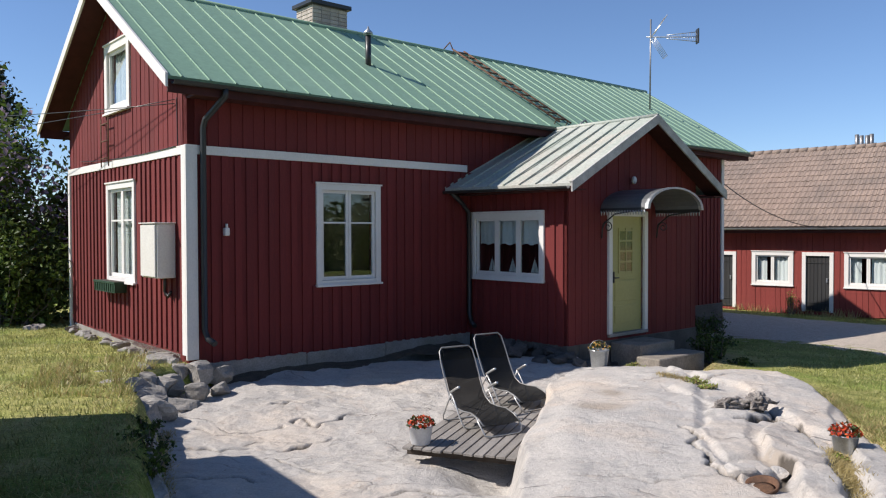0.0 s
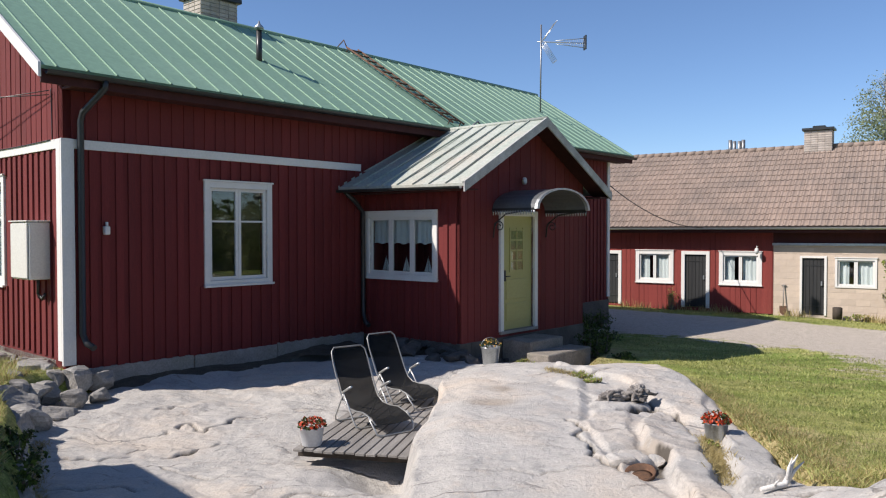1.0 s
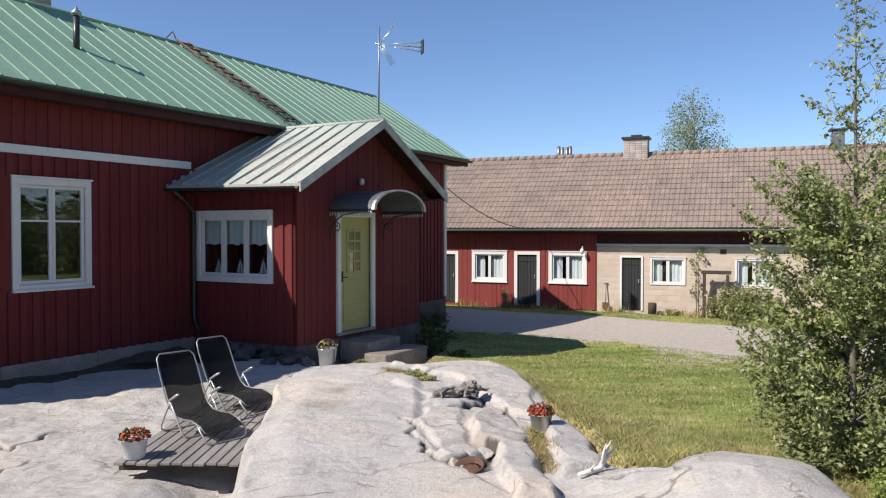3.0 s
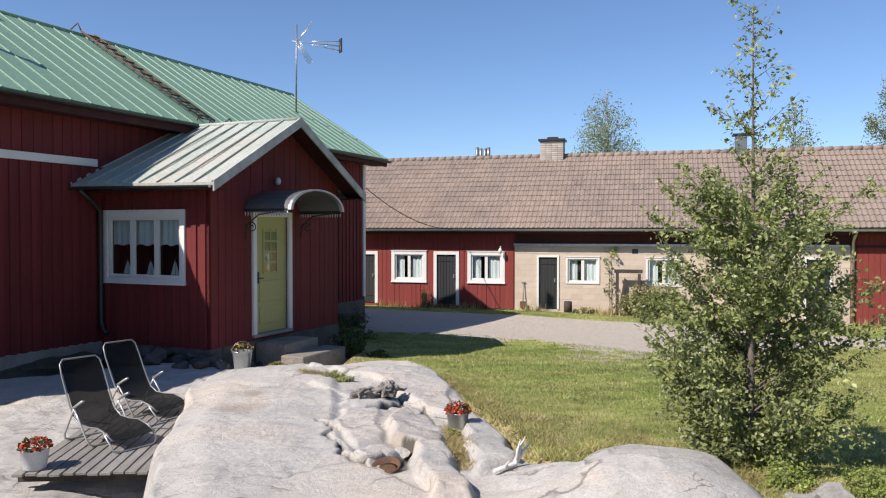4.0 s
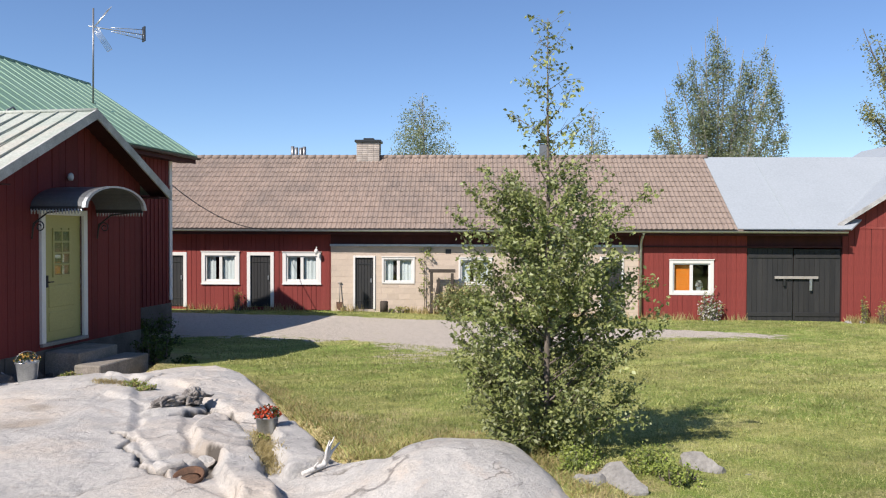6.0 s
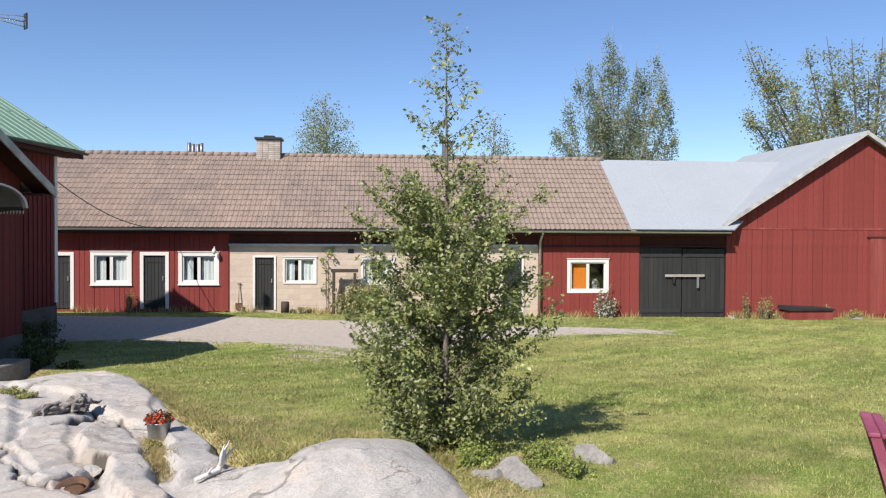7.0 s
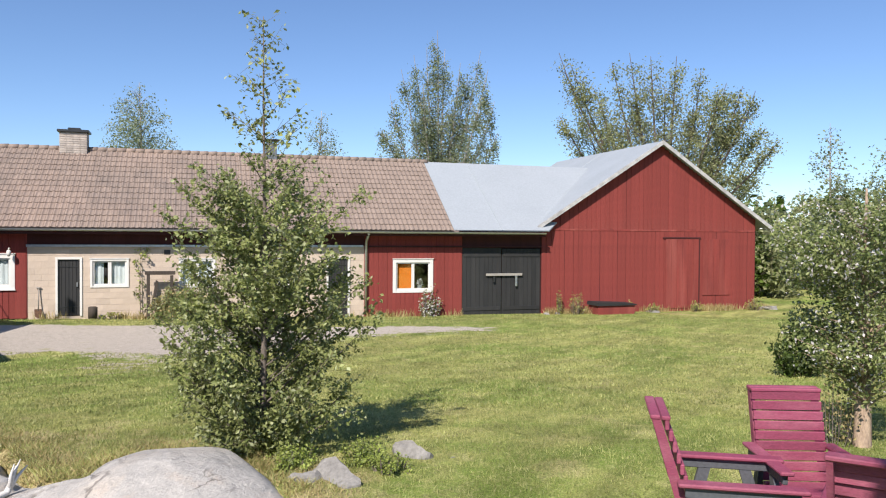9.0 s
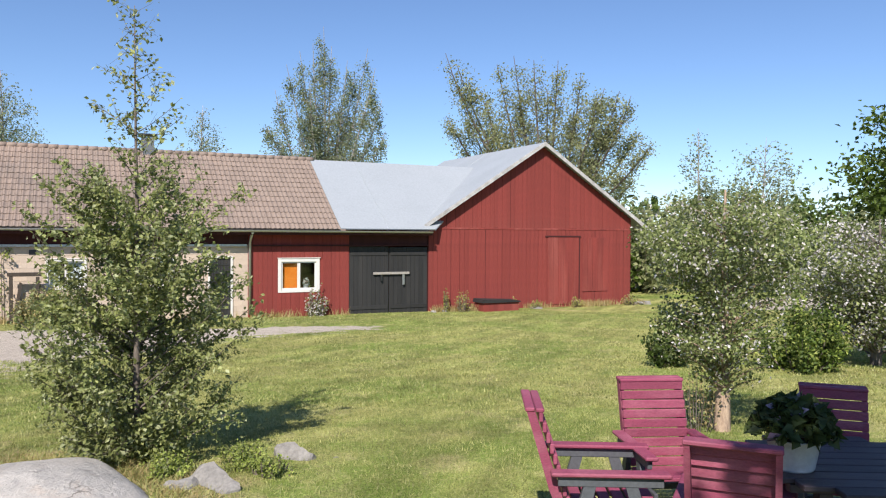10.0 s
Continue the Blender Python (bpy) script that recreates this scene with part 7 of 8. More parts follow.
rr = random.Random(8)
for i, (x, y, sx, sy, sz, z) in enumerate((
        (-4.55, 10.30, 0.26, 0.18, 0.12, -0.12), (-3.98, 10.55, 0.34, 0.24, 0.20, -0.22), (-3.95, 11.55, 0.27, 0.22, 0.20, -0.05), (-3.55, 10.85, 0.22, 0.18, 0.19, -0.27),
        (-3.22, 10.72, 0.20, 0.15, 0.15, -0.34), (-3.30, 11.25, 0.26, 0.2, 0.18, -0.16), (-3.74, 9.55, 0.20, 0.16, 0.14, -0.26), (-3.46, 8.72, 0.26, 0.12, 0.10, -0.28),
        (-4.05, 11.05, 0.30, 0.2, 0.16, -0.12), (-4.1, 9.95, 0.22, 0.16, 0.12, -0.16), (-3.62, 11.2, 0.2, 0.2, 0.2, -0.16), (-2.95, 11.0, 0.18, 0.14, 0.12, -0.34), (-3.62, 9.05, 0.16, 0.12, 0.1, -0.24),
        (-7.9, 15.4, 0.2, 0.16, 0.14, -0.04), (-3.3, 10.3, 0.24, 0.2, 0.14, -0.42), (-3.7, 10.2, 0.36, 0.24, 0.22, -0.3), (-3.75, 10.75, 0.3, 0.3, 0.2, -0.28), (-3.4, 9.75, 0.26, 0.22, 0.2, -0.36),
        (-3.35, 9.2, 0.22, 0.26, 0.2, -0.34), (-3.1, 8.45, 0.22, 0.24, 0.18, -0.36), (-2.9, 7.85, 0.2, 0.24, 0.18, -0.36), (-2.6, 7.25, 0.22, 0.22, 0.2, -0.36), (-2.35, 6.6, 0.22, 0.24, 0.2, -0.36), (-4.3, 10.65, 0.28, 0.2, 0.14, -0.1), (-3.05, 11.4, 0.2, 0.18, 0.16, -0.2))):
    boulder("stone", (x, y, z), sx, sy, sz, "grey field stone in the low wall beside the lawn", i + 1, rr.uniform(0, 180), group="low stone wall")
for i, (x, y, sx, sy, sz, z) in enumerate(((6.20, 3.90, 0.22, 0.17, 0.19, -0.23), (5.22, 4.00, 0.28, 0.20, 0.20, -0.21), (5.04, 4.20, 0.15, 0.13, 0.15, -0.2), (5.95, 6.45, 0.16, 0.12, 0.1, -0.3), (5.35, 5.95, 0.16, 0.1, 0.09, -0.3), (6.3, 3.55, 0.12, 0.1, 0.07, -0.22))):
    boulder("stone", (x, y, z), sx, sy, sz, "rounded lichen-grey stone beside the birch", i + 30, rr.uniform(0, 180), group="stones by the birch")
for i, (x, y, sx, sy, sz, z) in enumerate(((-4.62, 10.15, 0.30, 0.2, 0.10, -0.16), (-4.28, 9.95, 0.26, 0.2, 0.14, -0.20), (-3.72, 9.25, 0.24, 0.2, 0.16, -0.22), (-3.72, 8.78, 0.34, 0.14, 0.10, -0.2), (-3.35, 8.5, 0.24, 0.16, 0.12, -0.24), (-3.95, 10.05, 0.42, 0.26, 0.20, -0.2))):
    boulder("stone", (x, y, z), sx, sy, sz, "lichen-grey field stone set into the lawn's edge", i + 160, rr.uniform(-20, 40), group="low stone wall")
for i in range(16):
    p = H @ Vector((-0.16 - rr.uniform(0, 0.12), 0.25 + i * 0.33 + rr.uniform(-0.08, 0.08), 0))
    boulder("stone", (p.x, p.y, lawn_z(np.array([p.x]), np.array([p.y]))[0] + 0.02), rr.uniform(0.10, 0.2), rr.uniform(0.07, 0.12), rr.uniform(0.06, 0.1), "pale rubble stone at the foot of the gable", i + 130, rr.uniform(0, 180), group="rubble at the gable foot")
# stones under the porch corner, soil along the plinth; both darkened for shade there
DARK_STONE = mat("shade_dark_stone", (0.115, 0.105, 0.095), 0.9, (0.05, 0.045, 0.04), 5, 40, 0.8, 0.5, per_piece=0.25)
for i in range(30):
    u, v = 5.45 + rr.uniform(-0.45, 0.3), -rr.uniform(0.3, 2.6)
    if i > 19:
        u, v = 5.4 + rr.uniform(-0.2, 1.5), -2.45 - rr.uniform(0.0, 0.3)
    p = H @ Vector((u, v, 0))
    boulder("stone", (p.x, p.y, gz(p.x, p.y) + rr.uniform(-0.02, 0.08)), rr.uniform(0.10, 0.22), rr.uniform(0.1, 0.18), rr.uniform(0.07, 0.13), "dark rubble stone under the porch", i + 50, rr.uniform(0, 180), material=DARK_STONE, group="rubble under the porch")
# soil sheet laid over the rock to darken the shaded gap
SOIL = mat("shade_dark_soil", (0.055, 0.045, 0.035), 1.0, (0.11, 0.095, 0.07), 8, 60, 0.7, 0.7)
bm = bmesh.new()
rows_ = []
for k in range(37):
    u = 0.4 + 4.75 * k / 36
    w_ = 0.26 + 0.12 * math.sin(u * 3.1) + 0.08 * math.sin(u * 7.3 + 1) + 0.5 * max(0, (u - 4.3)) ** 1.5
    line = []
    for q in (0.0, 0.3, 0.6, 0.85, 1.0):
        p = H @ Vector((u, -0.02 - w_ * q, 0))
        line.append(bm.verts.new((p.x, p.y, gz(p.x, p.y) + (0.035 * math.cos(q * 1.4) + 0.012 * math.sin(9 * u + 5 * q) if q < 1 else -0.02))))
    rows_.append(line)
for r0, r1 in zip(rows_, rows_[1:]):
    for k in range(4):
        bm.faces.new((r0[k], r0[k + 1], r1[k + 1], r1[k]))
tagged(part("soil", bm, SOIL), "dark soil sheet deepening the shade along the farmhouse plinth", "soil", kind="stuff")

stump = thing("driftwood", pose(3.55, 9.05, gz(3.55, 9.05) + 0.0, 0, 0, 12), "gnarled grey driftwood root on the rock", "driftwood")
DRIFT = mat("grey_driftwood", (0.34, 0.31, 0.28), 0.9, (0.07, 0.058, 0.05), 9, 50, 0.9, 0.7)
for cx, cy, cz, rx_, ry_, rz_, sd in ((-0.16, 0.02, 0.05, 0.19, 0.10, 0.07, 3), (0.16, -0.03, 0.07, 0.12, 0.11, 0.10, 8)):
    bm = bmesh.new()
    bmesh.ops.create_icosphere(bm, subdivisions=4, radius=1.0)
    for v in bm.verts:
        c = v.co.copy()
        k = 1 + 0.55 * noise.noise(c * 1.7 + Vector((sd, 2 * sd, 0))) + 0.30 * noise.noise(c * 4.5 + Vector((0, sd, sd)))
        v.co = Vector((cx + c.x * rx_ * k, cy + c.y * ry_ * k, cz + c.z * rz_ * k))
    part("log", bm, DRIFT, stump)
rs = np.random.RandomState(9)
for k in range(9):
    a, l_ = rs.uniform(0, 6.28), rs.uniform(0.14, 0.34)
    x0 = rs.uniform(-0.2, 0.15)
    bm = bmesh.new()
    tube(bm, [(x0, 0, 0.07), (x0 + math.cos(a) * l_ * 0.5, math.sin(a) * l_ * 0.4, rs.uniform(0.06, 0.15)), (x0 + math.cos(a) * l_ * 0.8, math.sin(a) * l_ * 0.6, rs.uniform(0.0, 0.1)), (x0 + math.cos(a + 0.3) * l_, math.sin(a + 0.3) * l_ * 0.7, rs.uniform(-0.03, 0.06))], [0.035, 0.026, 0.016, 0.005], 6)
    part("root", bm, DRIFT, stump)
bone = thing("bleached_root", pose(3.60, 5.86, gz(3.60, 5.86) - 0.01, 0, 0, 10) @ Matrix.Scale(0.68, 4), "bleached white forked root standing on the rock", "driftwood")
bm = bmesh.new()
tube(bm, [(-0.30, 0.02, 0.03), (-0.12, 0, 0.05), (0.02, 0, 0.06), (0.10, 0.02, 0.16), (0.17, 0.03, 0.32)], [0.025, 0.035, 0.04, 0.03, 0.012], 7)
for dx, dz in ((0.02, 0.30), (0.10, 0.33), (0.19, 0.24)):
    tube(bm, [(0.05, 0, 0.09), (0.06 + dx * 0.5, 0.0, 0.09 + dz * 0.5), (0.07 + dx, -0.03, 0.07 + dz)], [0.03, 0.02, 0.006], 6)
tube(bm, [(-0.12, 0, 0.05), (-0.16, -0.06, 0.11), (-0.15, -0.1, 0.16)], [0.025, 0.014, 0.005], 6)
part("fork", bm, BONE, bone)
basin = thing("iron_basin", pose(2.66, 6.38, gz(2.66, 6.38) - 0.055, 12, -14, 0) @ Matrix.Scale(0.92, 4), "rusty cracked basin half sunk in the rock", "basin")
bm = bmesh.new()
prof = [(0.08, 0.0), (0.12, 0.04), (0.145, 0.11), (0.13, 0.115), (0.105, 0.05), (0.01, 0.025)]
lathe(bm, prof, 20)
part("bowl", bm, RUST, basin)
bm = bmesh.new()
lathe(bm, [(0.112, 0.06), (0.07, 0.068), (0.01, 0.07)], 16)
part("leaf_litter", bm, mat("brown_litter", (0.13, 0.07, 0.04), 1, (0.07, 0.04, 0.025), 20, 60, 0.9, 0.6), basin)
for i, (x, y, s_) in enumerate(((2.56, 6.62, 0.17), (2.95, 6.75, 0.1))):
    boulder("stone", (x, y, gz(x, y)), s_, s_ * 0.8, 0.07, "flat pale stone beside the basin", 70 + i, 20 * i, ROCK, group="stones by the basin")


# ---- seats ----
def armchair(m):
    root = thing("garden_armchair", m, "crimson slatted garden armchair with blue-grey arm frames", "chair", "chairs round the table")
    lean = 0.30

    def back_y(z):
        return -0.24 - lean * (z - 0.38) - 0.05 * max(z - 0.7, 0)

    for k in range(9):
        z = 0.40 + k * 0.062
        bm = bmesh.new()
        y = back_y(z)
        box(bm, -0.27, 0.27, y - 0.002, y + 0.022, z, z + 0.0585, None, 0.004)
        part("back_slat", bm, PINK, root)
    for sx in (-0.25, 0.25):
        bm = bmesh.new()
        prism(bm, [(back_y(0.05) - 0.02, 0.05), (back_y(0.05) + 0.05, 0.05), (back_y(0.4) - 0.003, 0.4), (back_y(0.96) - 0.003, 0.96), (back_y(0.96) - 0.055, 0.97), (back_y(0.5) - 0.07, 0.5)], sx - 0.018, sx + 0.018,
              Matrix(((0, 1, 0, 0), (1, 0, 0, 0), (0, 0, 1, 0), (0, 0, 0, 1))))
        part("back_stile", bm, PINK, root)
    bm = bmesh.new()
    y = back_y(0.96)
    box(bm, -0.275, 0.275, y - 0.06, y - 0.004, 0.955, 0.98, None, 0.006)
    part("top_rail", bm, PINK, root)
    bm = bmesh.new()
    box(bm, -0.275, 0.275, y + 0.0, y + 0.05, 0.952, 0.976, None, 0.006)
    part("top_rail", bm, PINK, root)
    for k in range(6):
        bm = bmesh.new()
        yy = -0.2 + k * 0.078
        zz = 0.385 + 0.012 * k
        box(bm, -0.25, 0.25, yy, yy + 0.066, zz, zz + 0.022, None, 0.004)
        part("seat_slat", bm, PINK, root)
    for sx in (-0.31, 0.31):
        bm = bmesh.new()
        box(bm, sx - 0.05, sx + 0.05, -0.34, 0.34, 0.60, 0.625, None, 0.008)
        part("armrest", bm, PINK, root)
        bm = bmesh.new()
        box(bm, sx - 0.018, sx + 0.018, -0.30, 0.30, 0.54, 0.599, None, 0.004)
        part("arm_rail", bm, GREY_PAINT, root, "blue-grey rail under the armrest")
        for y0, y1 in ((-0.12, -0.26), (0.12, 0.28)):
            bm = bmesh.new()
            prism(bm, [(y0 - 0.035, 0.54), (y0 + 0.035, 0.54), (y1 + 0.04, 0.0), (y1 - 0.04, 0.0)], sx - 0.02, sx + 0.02, Matrix(((0, 1, 0, 0), (1, 0, 0, 0), (0, 0, 1, 0), (0, 0, 0, 1))))
            part("leg", bm, GREY_PAINT, root, "blue-grey slanting leg")
        bm = bmesh.new()
        box(bm, sx * 0.84 - 0.015, sx * 0.84 + 0.015, -0.28, 0.30, 0.30, 0.385, None, 0.004)
        part("seat_rail", bm, GREY_PAINT, root)
    for k in range(2):
        bm = bmesh.new()
        box(bm, -0.33, 0.33, -0.2 + 0.38 * k, -0.16 + 0.38 * k, 0.26, 0.30)
        part("stretcher", bm, GREY_PAINT, root)
    root.scale = (0.94, 0.97, 0.965)
    return root


TC = Vector((4.95, -0.42, -0.08))
SEATS = [(4.93, 0.90, 200.0, 1.0), (5.46, 0.56, 118.0, 0.86), (4.56, 0.145, -91.0, 0.98), (5.52, -0.40, 92.0, 0.92)]
ch = None
for x, y, rz, wide in SEATS:
    m_ = pose(x, y, float(lawn_base(x, y)), 0, 0, rz) @ Matrix.Diagonal((wide, 1, 1, 1))
    ch = copy_thing(ch, m_) if ch else armchair(m_)
tbl = thing("garden_table", pose(TC.x, TC.y, -0.09, 0, 0, 20), "dark round plank garden table", "table")
for k in range(9):
    x = -0.54 + k * 0.12
    hw = math.sqrt(max(0.56 ** 2 - (abs(x + 0.06)) ** 2, 0.02))
    bm = bmesh.new()
    box(bm, x + 0.004, x + 0.116, -hw, hw, 0.70, 0.73, None, 0.005)
    part("plank", bm, TABLE_WOOD, tbl)
for sx in (-0.28, 0.28):
    for sy in (-0.28, 0.28):
        bm = bmesh.new()
        box(bm, sx - 0.035, sx + 0.035, sy - 0.035, sy + 0.035, 0.0, 0.66, None, 0.005)
        part("leg", bm, TABLE_WOOD, tbl)
for sx in (-0.28, 0.28):
    bm = bmesh.new()
    box(bm, sx - 0.03, sx + 0.03, -0.45, 0.45, 0.661, 0.699)
    part("bearer", bm, TABLE_WOOD, tbl)
bucket("potted_plant", (4.70, -0.12, 0.641), 0.135, 0.16, POT_WHITE, LILAC_F, "dark leafy plant in a white pot on the table", 620, 0.24, handle=False, seed=6, spread=1.35, share=0.05, size=0.075)

# ---- things at the barn ----
chimney(BARN, barn, -10.45, -9.55, 3.2, 3.8, 4.3, 5.50, "pale brick chimney on the barn ridge")
for x in (-13.05, -12.9, -12.72, -12.58):
    pv = thing("roof_pipe", BARN @ pose(x, 3.5, 4.75), "grey metal pipe standing on the barn ridge", "pipe", "pipes on the barn ridge")
    bm = bmesh.new()
    tube(bm, [(0, 0, -0.2), (0, 0, 0.52 + 0.05 * math.sin(x * 7))], 0.07, 8)
    part("pipe", bm, STEEL, pv)
rv = thing("roof_vent", BARN @ pose(-3.05, 3.5, 4.8), "dark sheet-metal vent on the barn ridge", "vent")
bm = bmesh.new()
box(bm, -0.2, 0.2, -0.2, 0.2, -0.2, 0.55, None, 0.01)
part("shaft", bm, STEEL, rv)
bm = bmesh.new()
box(bm, -0.3, 0.3, -0.3, 0.3, 0.62, 0.68, None, 0.01)
part("cap", bm, BLACK_METAL, rv)
for sx in (-0.18, 0.18):
    bm = bmesh.new()
    box(bm, sx - 0.02, sx + 0.02, -0.02, 0.02, 0.55, 0.62)
    part("post", bm, STEEL, rv)
bl = thing("orange_blind", BARN @ TR @ pose(0, 0, 0), "orange roller blind drawn behind the window", "blind")
bm = bmesh.new()
box(bm, 1.18, 1.78, 0.13, 0.14, -0.17, 0.80)
part("cloth", bm, ORANGE, bl)
bucket("window_plant", tuple(BARN @ TR @ Vector((2.12, 0.2, -0.16))), 0.1, 0.14, POT_WHITE, BLOSSOM, "white flowering pot plant behind the window", 120, 0.3, handle=False, seed=11, share=0.8, size=0.07)
bm = bmesh.new()
box(bm, 1.0, 2.6, 0.1, 0.34, -0.22, -0.17, TR)
part("inner_sill", bm, WHITE, barn)
wl = thing("barn_lamp", BARN @ pose(-11.35, -0.08, 1.22), "white outdoor lamp on the barn wall", "lamp")
bm = bmesh.new()
tube(bm, [(0, 0.08, 0.1), (0, -0.1, 0.12), (0, -0.14, 0.06)], 0.015, 6)
part("arm", bm, WHITE, wl)
bm = bmesh.new()
lathe(bm, [(0.03, -0.14), (0.07, -0.06), (0.06, 0.03), (0.03, 0.06)], 12, pose(0, -0.14, 0))
part("globe", bm, WHITE, wl)
sh = thing("shovel", BARN @ pose(-10.55, -0.16, BB(-10.5) - 0.02, -8, 0, 0), "old shovel leaning on the block wall", "shovel")
bm = bmesh.new()
tube(bm, [(0, 0, 0.25), (0, 0, 0.95)], 0.018, 6)
tube(bm, [(-0.07, 0, 0.97), (0.07, 0, 0.97)], 0.018, 6)
part("shaft", bm, GREY_WOOD, sh)
bm = bmesh.new()
prism(bm, [(-0.11, 0.3), (0.11, 0.3), (0.10, 0.08), (0.0, 0.0), (-0.10, 0.08)], -0.008, 0.008)
part("blade", bm, RUST, sh)
fr = thing("timber_frame", BARN @ pose(-7.35, -0.4, BB(-7.3)), "dark old timber frame leaning at the wall", "frame")
for o in ((0, 0.1, 0, 1.42), (0.72, 0.82, 0, 1.40)):
    bm = bmesh.new()
    box(bm, o[0], o[1], 0, 0.1, o[2], o[3], None, 0.008)
    part("post", bm, DARK_WOOD, fr)
bm = bmesh.new()
box(bm, -0.05, 0.88, -0.01, 0.11, 1.421, 1.54, None, 0.01)
part("beam", bm, DARK_WOOD, fr)
bm = bmesh.new()
prism(bm, [(0.1, 0.2), (0.2, 0.2), (0.36, 1.2), (0.28, 1.25)], 0.02, 0.08)
part("brace", bm, DARK_WOOD, fr)
bm = bmesh.new()
lathe(bm, [(0.14, 0), (0.14, 0.36), (0.10, 0.38)], 12)
lg = part("log", bm, DARK_WOOD)
lg.matrix_basis = BARN @ pose(-8.95, -0.35, BB(-9) - 0.01)
tagged(lg, "short upright log by the block wall", "log")
tree("vine", (BARN @ Vector((-7.55, -0.06, BB(-7.5))))[:], 2.4, [(0, 0.1), (0.3, 0.25), (0.6, 0.16), (0.8, 0.25), (1, 0.2)], 16, 170, 0.09, 0.012, (WEED, APPLE_LEAF), BARK, "thin climbing vine on the block wall", "vine", seed=31, spread=0.06, share=0.5, twig=0.008)
bush("shrub", (BARN @ Vector((-5.9, -1.3, BB(-6) - 0.03)))[:], 1.0, 0.65, 1.15, 4200, 0.075, (APPLE_LEAF, STRAW), "low olive shrub before the block wall", seed=32, share=0.25)
bush("flowering_shrub", (BARN @ Vector((2.2, -0.35, BB(2) - 0.03)))[:], 0.58, 0.35, 1.1, 1000, 0.075, (APPLE_LEAF, BLOSSOM), "small white-flowering shrub under the window", seed=34, share=0.45)
for i, (u, v, r, h) in enumerate(((-14.1, -0.3, 0.22, 0.75), (8.1, -0.5, 0.7, 0.85), (10.4, -0.5, 0.4, 0.5), (11.6, -0.35, 0.5, 0.35), (13.6, -0.4, 0.55, 0.4), (7.4, -0.4, 0.3, 0.9), (-4.5, -0.3, 0.6, 0.3), (-8.4, -0.3, 0.5, 0.2), (0.6, -0.3, 0.5, 0.25), (16.4, -0.5, 0.7, 0.5))):
    bush("weed", (BARN @ Vector((u, v, BB(u) - 0.02)))[:], r, r * 0.5, h, 260, 0.06, (WEED, STRAW), "tall grass and weeds at the foot of the barn", seed=60 + i, share=0.45, category="weeds", hollow=0.8, group="weeds along the barn")
hb_ = thing("hatch_box", BARN @ pose(8.75, -1.0, BB(9) - 0.02), "low red wooden box with a black felt lid", "box")
bm = bmesh.new()
box(bm, 0, 1.6, 0, 0.75, 0, 0.42, None, 0.01)
part("body", bm, RED_OLD, hb_)
bm = bmesh.new()
prism(bm, [(-0.06, 0.421), (1.66, 0.421), (1.62, 0.48), (-0.02, 0.56)], -0.06, 0.8)
part("lid", bm, BLACK_BOARD, hb_)
for u, sc in ((6.95, 0.2), (7.3, 0.14), (11.5, 0.3), (16.9, 0.25), (17.4, 0.3)):
    p = BARN @ Vector((u, -0.35, BB(u)))
    boulder("stone", (p.x, p.y, p.z + 0.02), sc * 1.3, sc, 0.12, "grey foundation stone at the barn's foot", int(u * 3), 30, group="barn foundation stones")
# plank doors in the barn gable
for x0, x1, z0, z1 in ((5.55, 7.12, -1.1, 1.72), (7.30, 8.66, -0.6, 1.72)):
    d = strip("gable_door", TX, x0, x1, -0.02, -0.0165, z0, z1, RED_OLD, b5, bevel=0)
    k = int((x1 - x0) / 0.26)
    w = (x1 - x0) / k
    for i in range(k):
        strip("plank", TX, x0 + i * w + 0.006, x0 + (i + 1) * w - 0.006, -0.045, -0.021, z0, z1, RED_OLD, barn)
strip("door_track", TX, 5.4, 7.2, -0.06, -0.02, 1.74, 1.80, RED_DARK, barn)
# vent hole drawn as a black plate, its inner darkness in the colour
strip("vent_hole", TM, 4.05, 4.25, -0.008, -0.004, 1.12, 1.28, BLACK_METAL, barn)
# dark strip painted for the shaded gap at the door's right edge
strip("door_post", TX, 7.12, 7.17, -0.05, -0.018, -1.1, 1.72, RED_DARK, barn)

# outbuilding behind the camera, seen only by its shadow
shd = thing("shed", pose(-5.3, 7.9, -0.05, 0, 0, -55), "plain red board shed beside the lawn", "shed")
wall(shd, turned(0, 0, (1, 0)) @ Matrix.Diagonal((1, -1, 1, 1)), 5.0, lambda x: -0.1, lambda x: 2.55, th=0.12)
wall(shd, turned(0, -4.0, (1, 0)), 5.0, lambda x: -0.1, lambda x: 2.55, th=0.12)
wall(shd, turned(0, -0.12, (0, -1)), 3.76, lambda x: -0.1, lambda x: 2.55, th=0.12)
wall(shd, turned(5.0, -3.88, (0, 1)), 3.76, lambda x: -0.1, lambda x: 2.55, th=0.12)
bm = bmesh.new()
box(bm, -0.1, 5.1, -4.1, 0.1, 2.56, 2.66)
part("roof", bm, GREEN_ROOF, shd)


# ---- roof tiles and wall blocks ----
TW, TLN = 0.172, 0.345


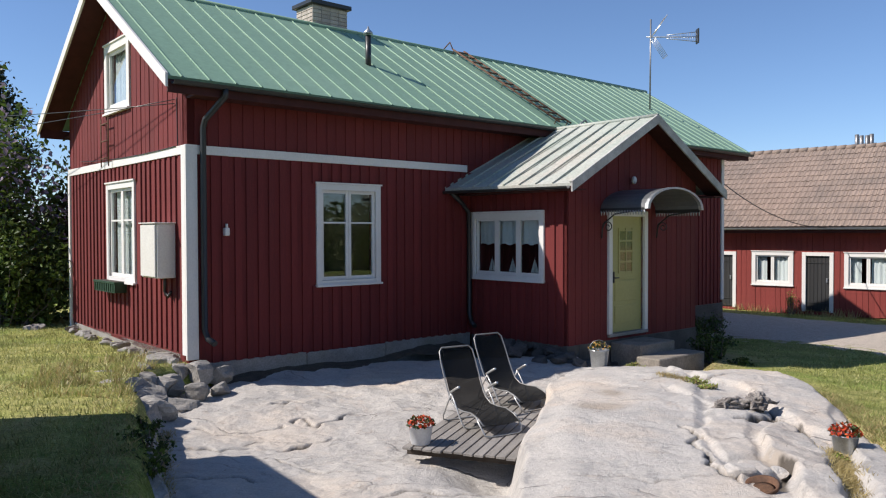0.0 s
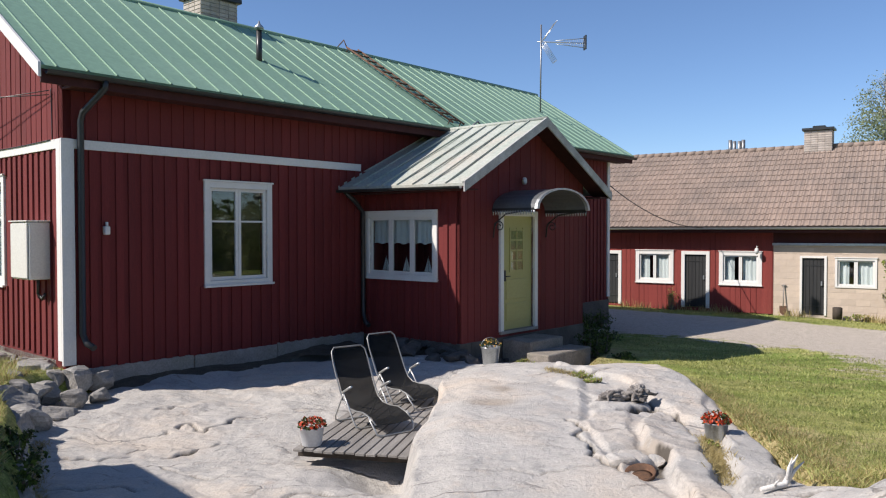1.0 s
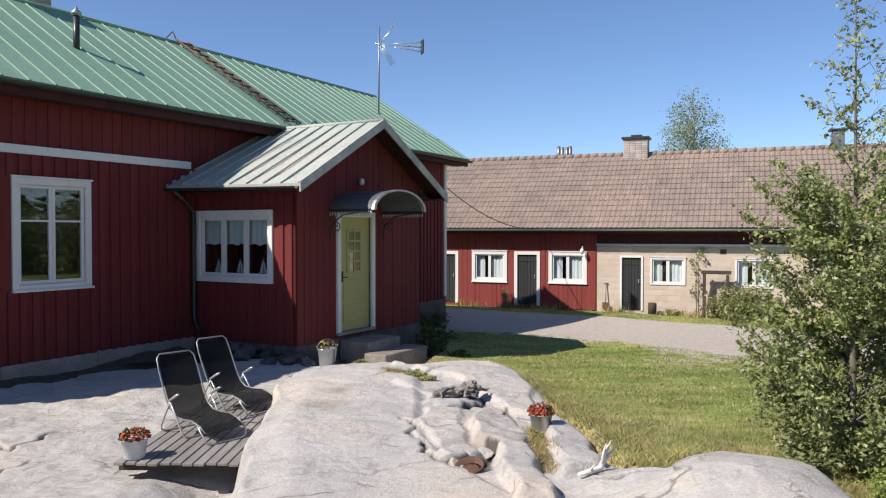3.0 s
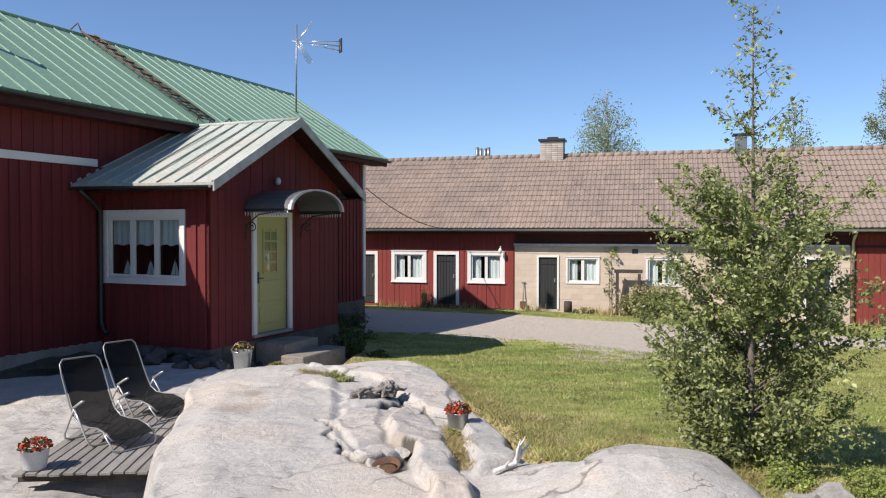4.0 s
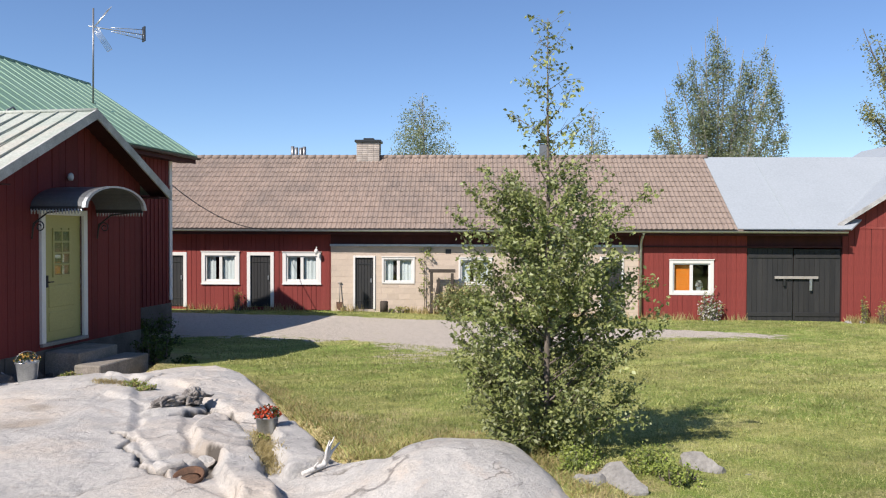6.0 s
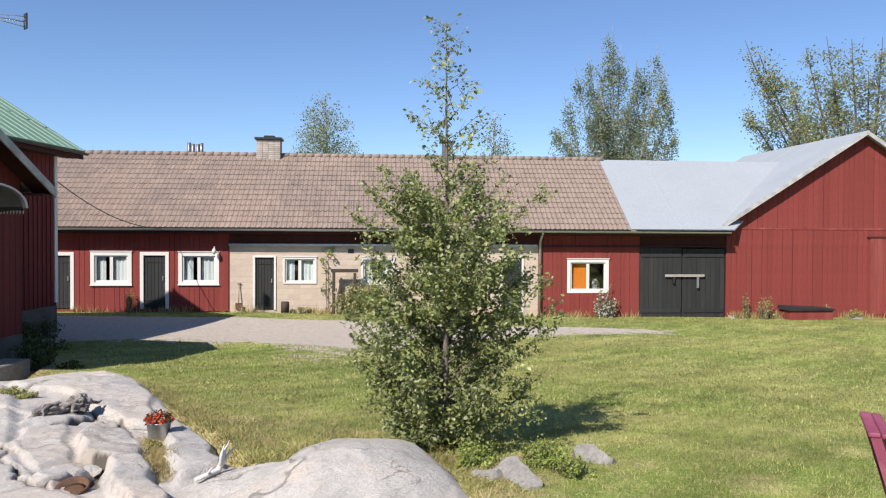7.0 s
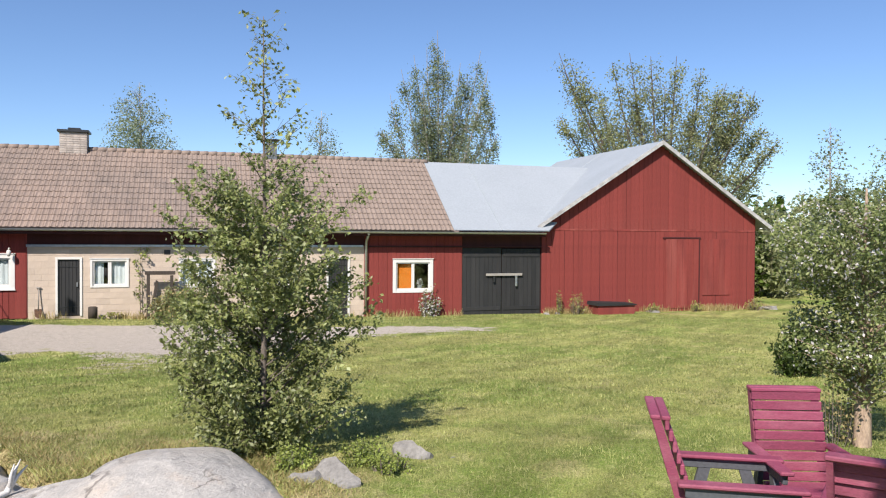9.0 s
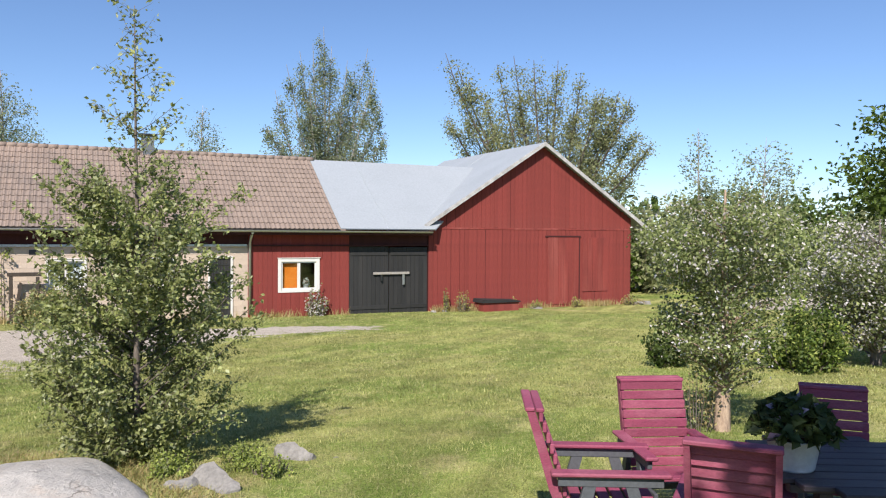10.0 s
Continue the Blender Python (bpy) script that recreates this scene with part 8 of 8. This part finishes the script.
def tile_mesh():
    bm = bmesh.new()
    prof = [(0, 0.010), (0.025, 0.028), (0.056, 0.032), (0.084, 0.014), (0.115, 0.005), (0.145, 0.007), (TW - 0.004, 0.018)]
    rows = []
    for s, lift in ((0.0, 0.028), (TLN + 0.03, 0.0)):
        rows.append([bm.verts.new((x, s, z + lift)) for x, z in prof])
    low = [bm.verts.new((x, 0.0, z + 0.004)) for x, z in prof]
    for i in range(len(prof) - 1):
        bm.faces.new((rows[0][i], rows[0][i + 1], rows[1][i + 1], rows[1][i]))
        bm.faces.new((low[i], low[i + 1], rows[0][i + 1], rows[0][i]))
    bmesh.ops.recalc_face_normals(bm, faces=bm.faces[:])
    me = bpy.data.meshes.new("tile")
    bm.to_mesh(me)
    bm.free()
    me.materials.append(TILE)
    return me


tile = tile_mesh()
slope = math.atan(BS)
rt = random.Random(77)
cols, rows_n = int(22.95 / TW), 14
near_spots, verts, faces = [], [], []
tv = np.array([v.co[:] for v in tile.vertices])
tf = [list(p.vertices) for p in tile.polygons]
for c in range(cols):
    for r in range(rows_n):
        s = -0.05 + r * TLN
        if s + TLN > math.hypot(4.0, 4.0 * BS) + 0.05:
            continue
        m = Matrix.Translation((-19.8 + c * TW, -BE + s * math.cos(slope), 2.0 + s * math.sin(slope))) @ Matrix.Rotation(slope + rt.uniform(-0.012, 0.02), 4, "X")
        m = m @ Matrix.Translation((rt.uniform(-0.004, 0.004), 0, rt.uniform(0, 0.004)))
        if c >= cols - 21:
            near_spots.append(m)
        else:
            w = tv @ np.array(m.to_3x3()).T + np.array(m.translation)
            o = len(verts)
            verts += w.tolist()
            faces += [[i + o for i in f] for f in tf]
me = bpy.data.meshes.new("tiles")
me.from_pydata(verts, [], faces)
me.materials.append(TILE)
tl = new("tiles", me)
tl.parent = troof
tagged(tl, "weathered brown concrete roof tiles", kind="stuff")
pieces("tile", tile, near_spots, troof)
bm = bmesh.new()
for i in range(72):
    x = -19.8 + i * 0.32
    tube(bm, [(x, 3.5, 4.83), (x + 0.335, 3.5, 4.845)], [0.10, 0.105], 8)
rdg = part("ridge_tiles", bm, TILE, troof)
tagged(rdg, "half-round ridge tiles", kind="stuff")

bk = bmesh.new()
box(bk, 0, 1, -0.004, 0.012, 0, 1, None, 0)
blk = bpy.data.meshes.new("block")
bmesh.ops.recalc_face_normals(bk, faces=bk.faces[:])
bk.to_mesh(blk)
bk.free()
blk.materials.append(BLOCK)
spots = []
holes = sub(B_BLK, 10.88) + sub(B_DOOR2, 10.88)
rk = random.Random(3)
zz = -1.3
row = 0
while zz < 1.38:
    hgt = min(0.195, 1.4 - zz)
    x = -0.2 * (row % 2)
    while x < 10.75:
        a, b = max(x, 0.0) + 0.0025, min(x + 0.4, 10.78) - 0.0025
        x += 0.4
        runs = [(a, b)]
        for o in holes:
            if o[2] - 0.02 < zz + hgt / 2 < o[3] + 0.02:
                nxt = []
                for p, q in runs:
                    if q <= o[0] or p >= o[1]:
                        nxt.append((p, q))
                    else:
                        nxt += [(p, o[0])] * (o[0] - p > 0.03) + [(o[1], q)] * (q - o[1] > 0.03)
                runs = nxt
        for p, q in runs:
            if q - p > 0.03 and zz + hgt > BB(p - 10.88) - 0.05:
                spots.append(TM @ Matrix.Translation((p, rk.uniform(-0.002, 0.001), zz + 0.004)) @ Matrix.Diagonal((q - p, 1, hgt - 0.008, 1)))
    zz += 0.2
    row += 1
QUEUE.append(("block", blk, spots, b2))


# ---- cladding pieces ----
for nm, me, spots, parent in QUEUE:
    pieces(nm, me, spots, parent)
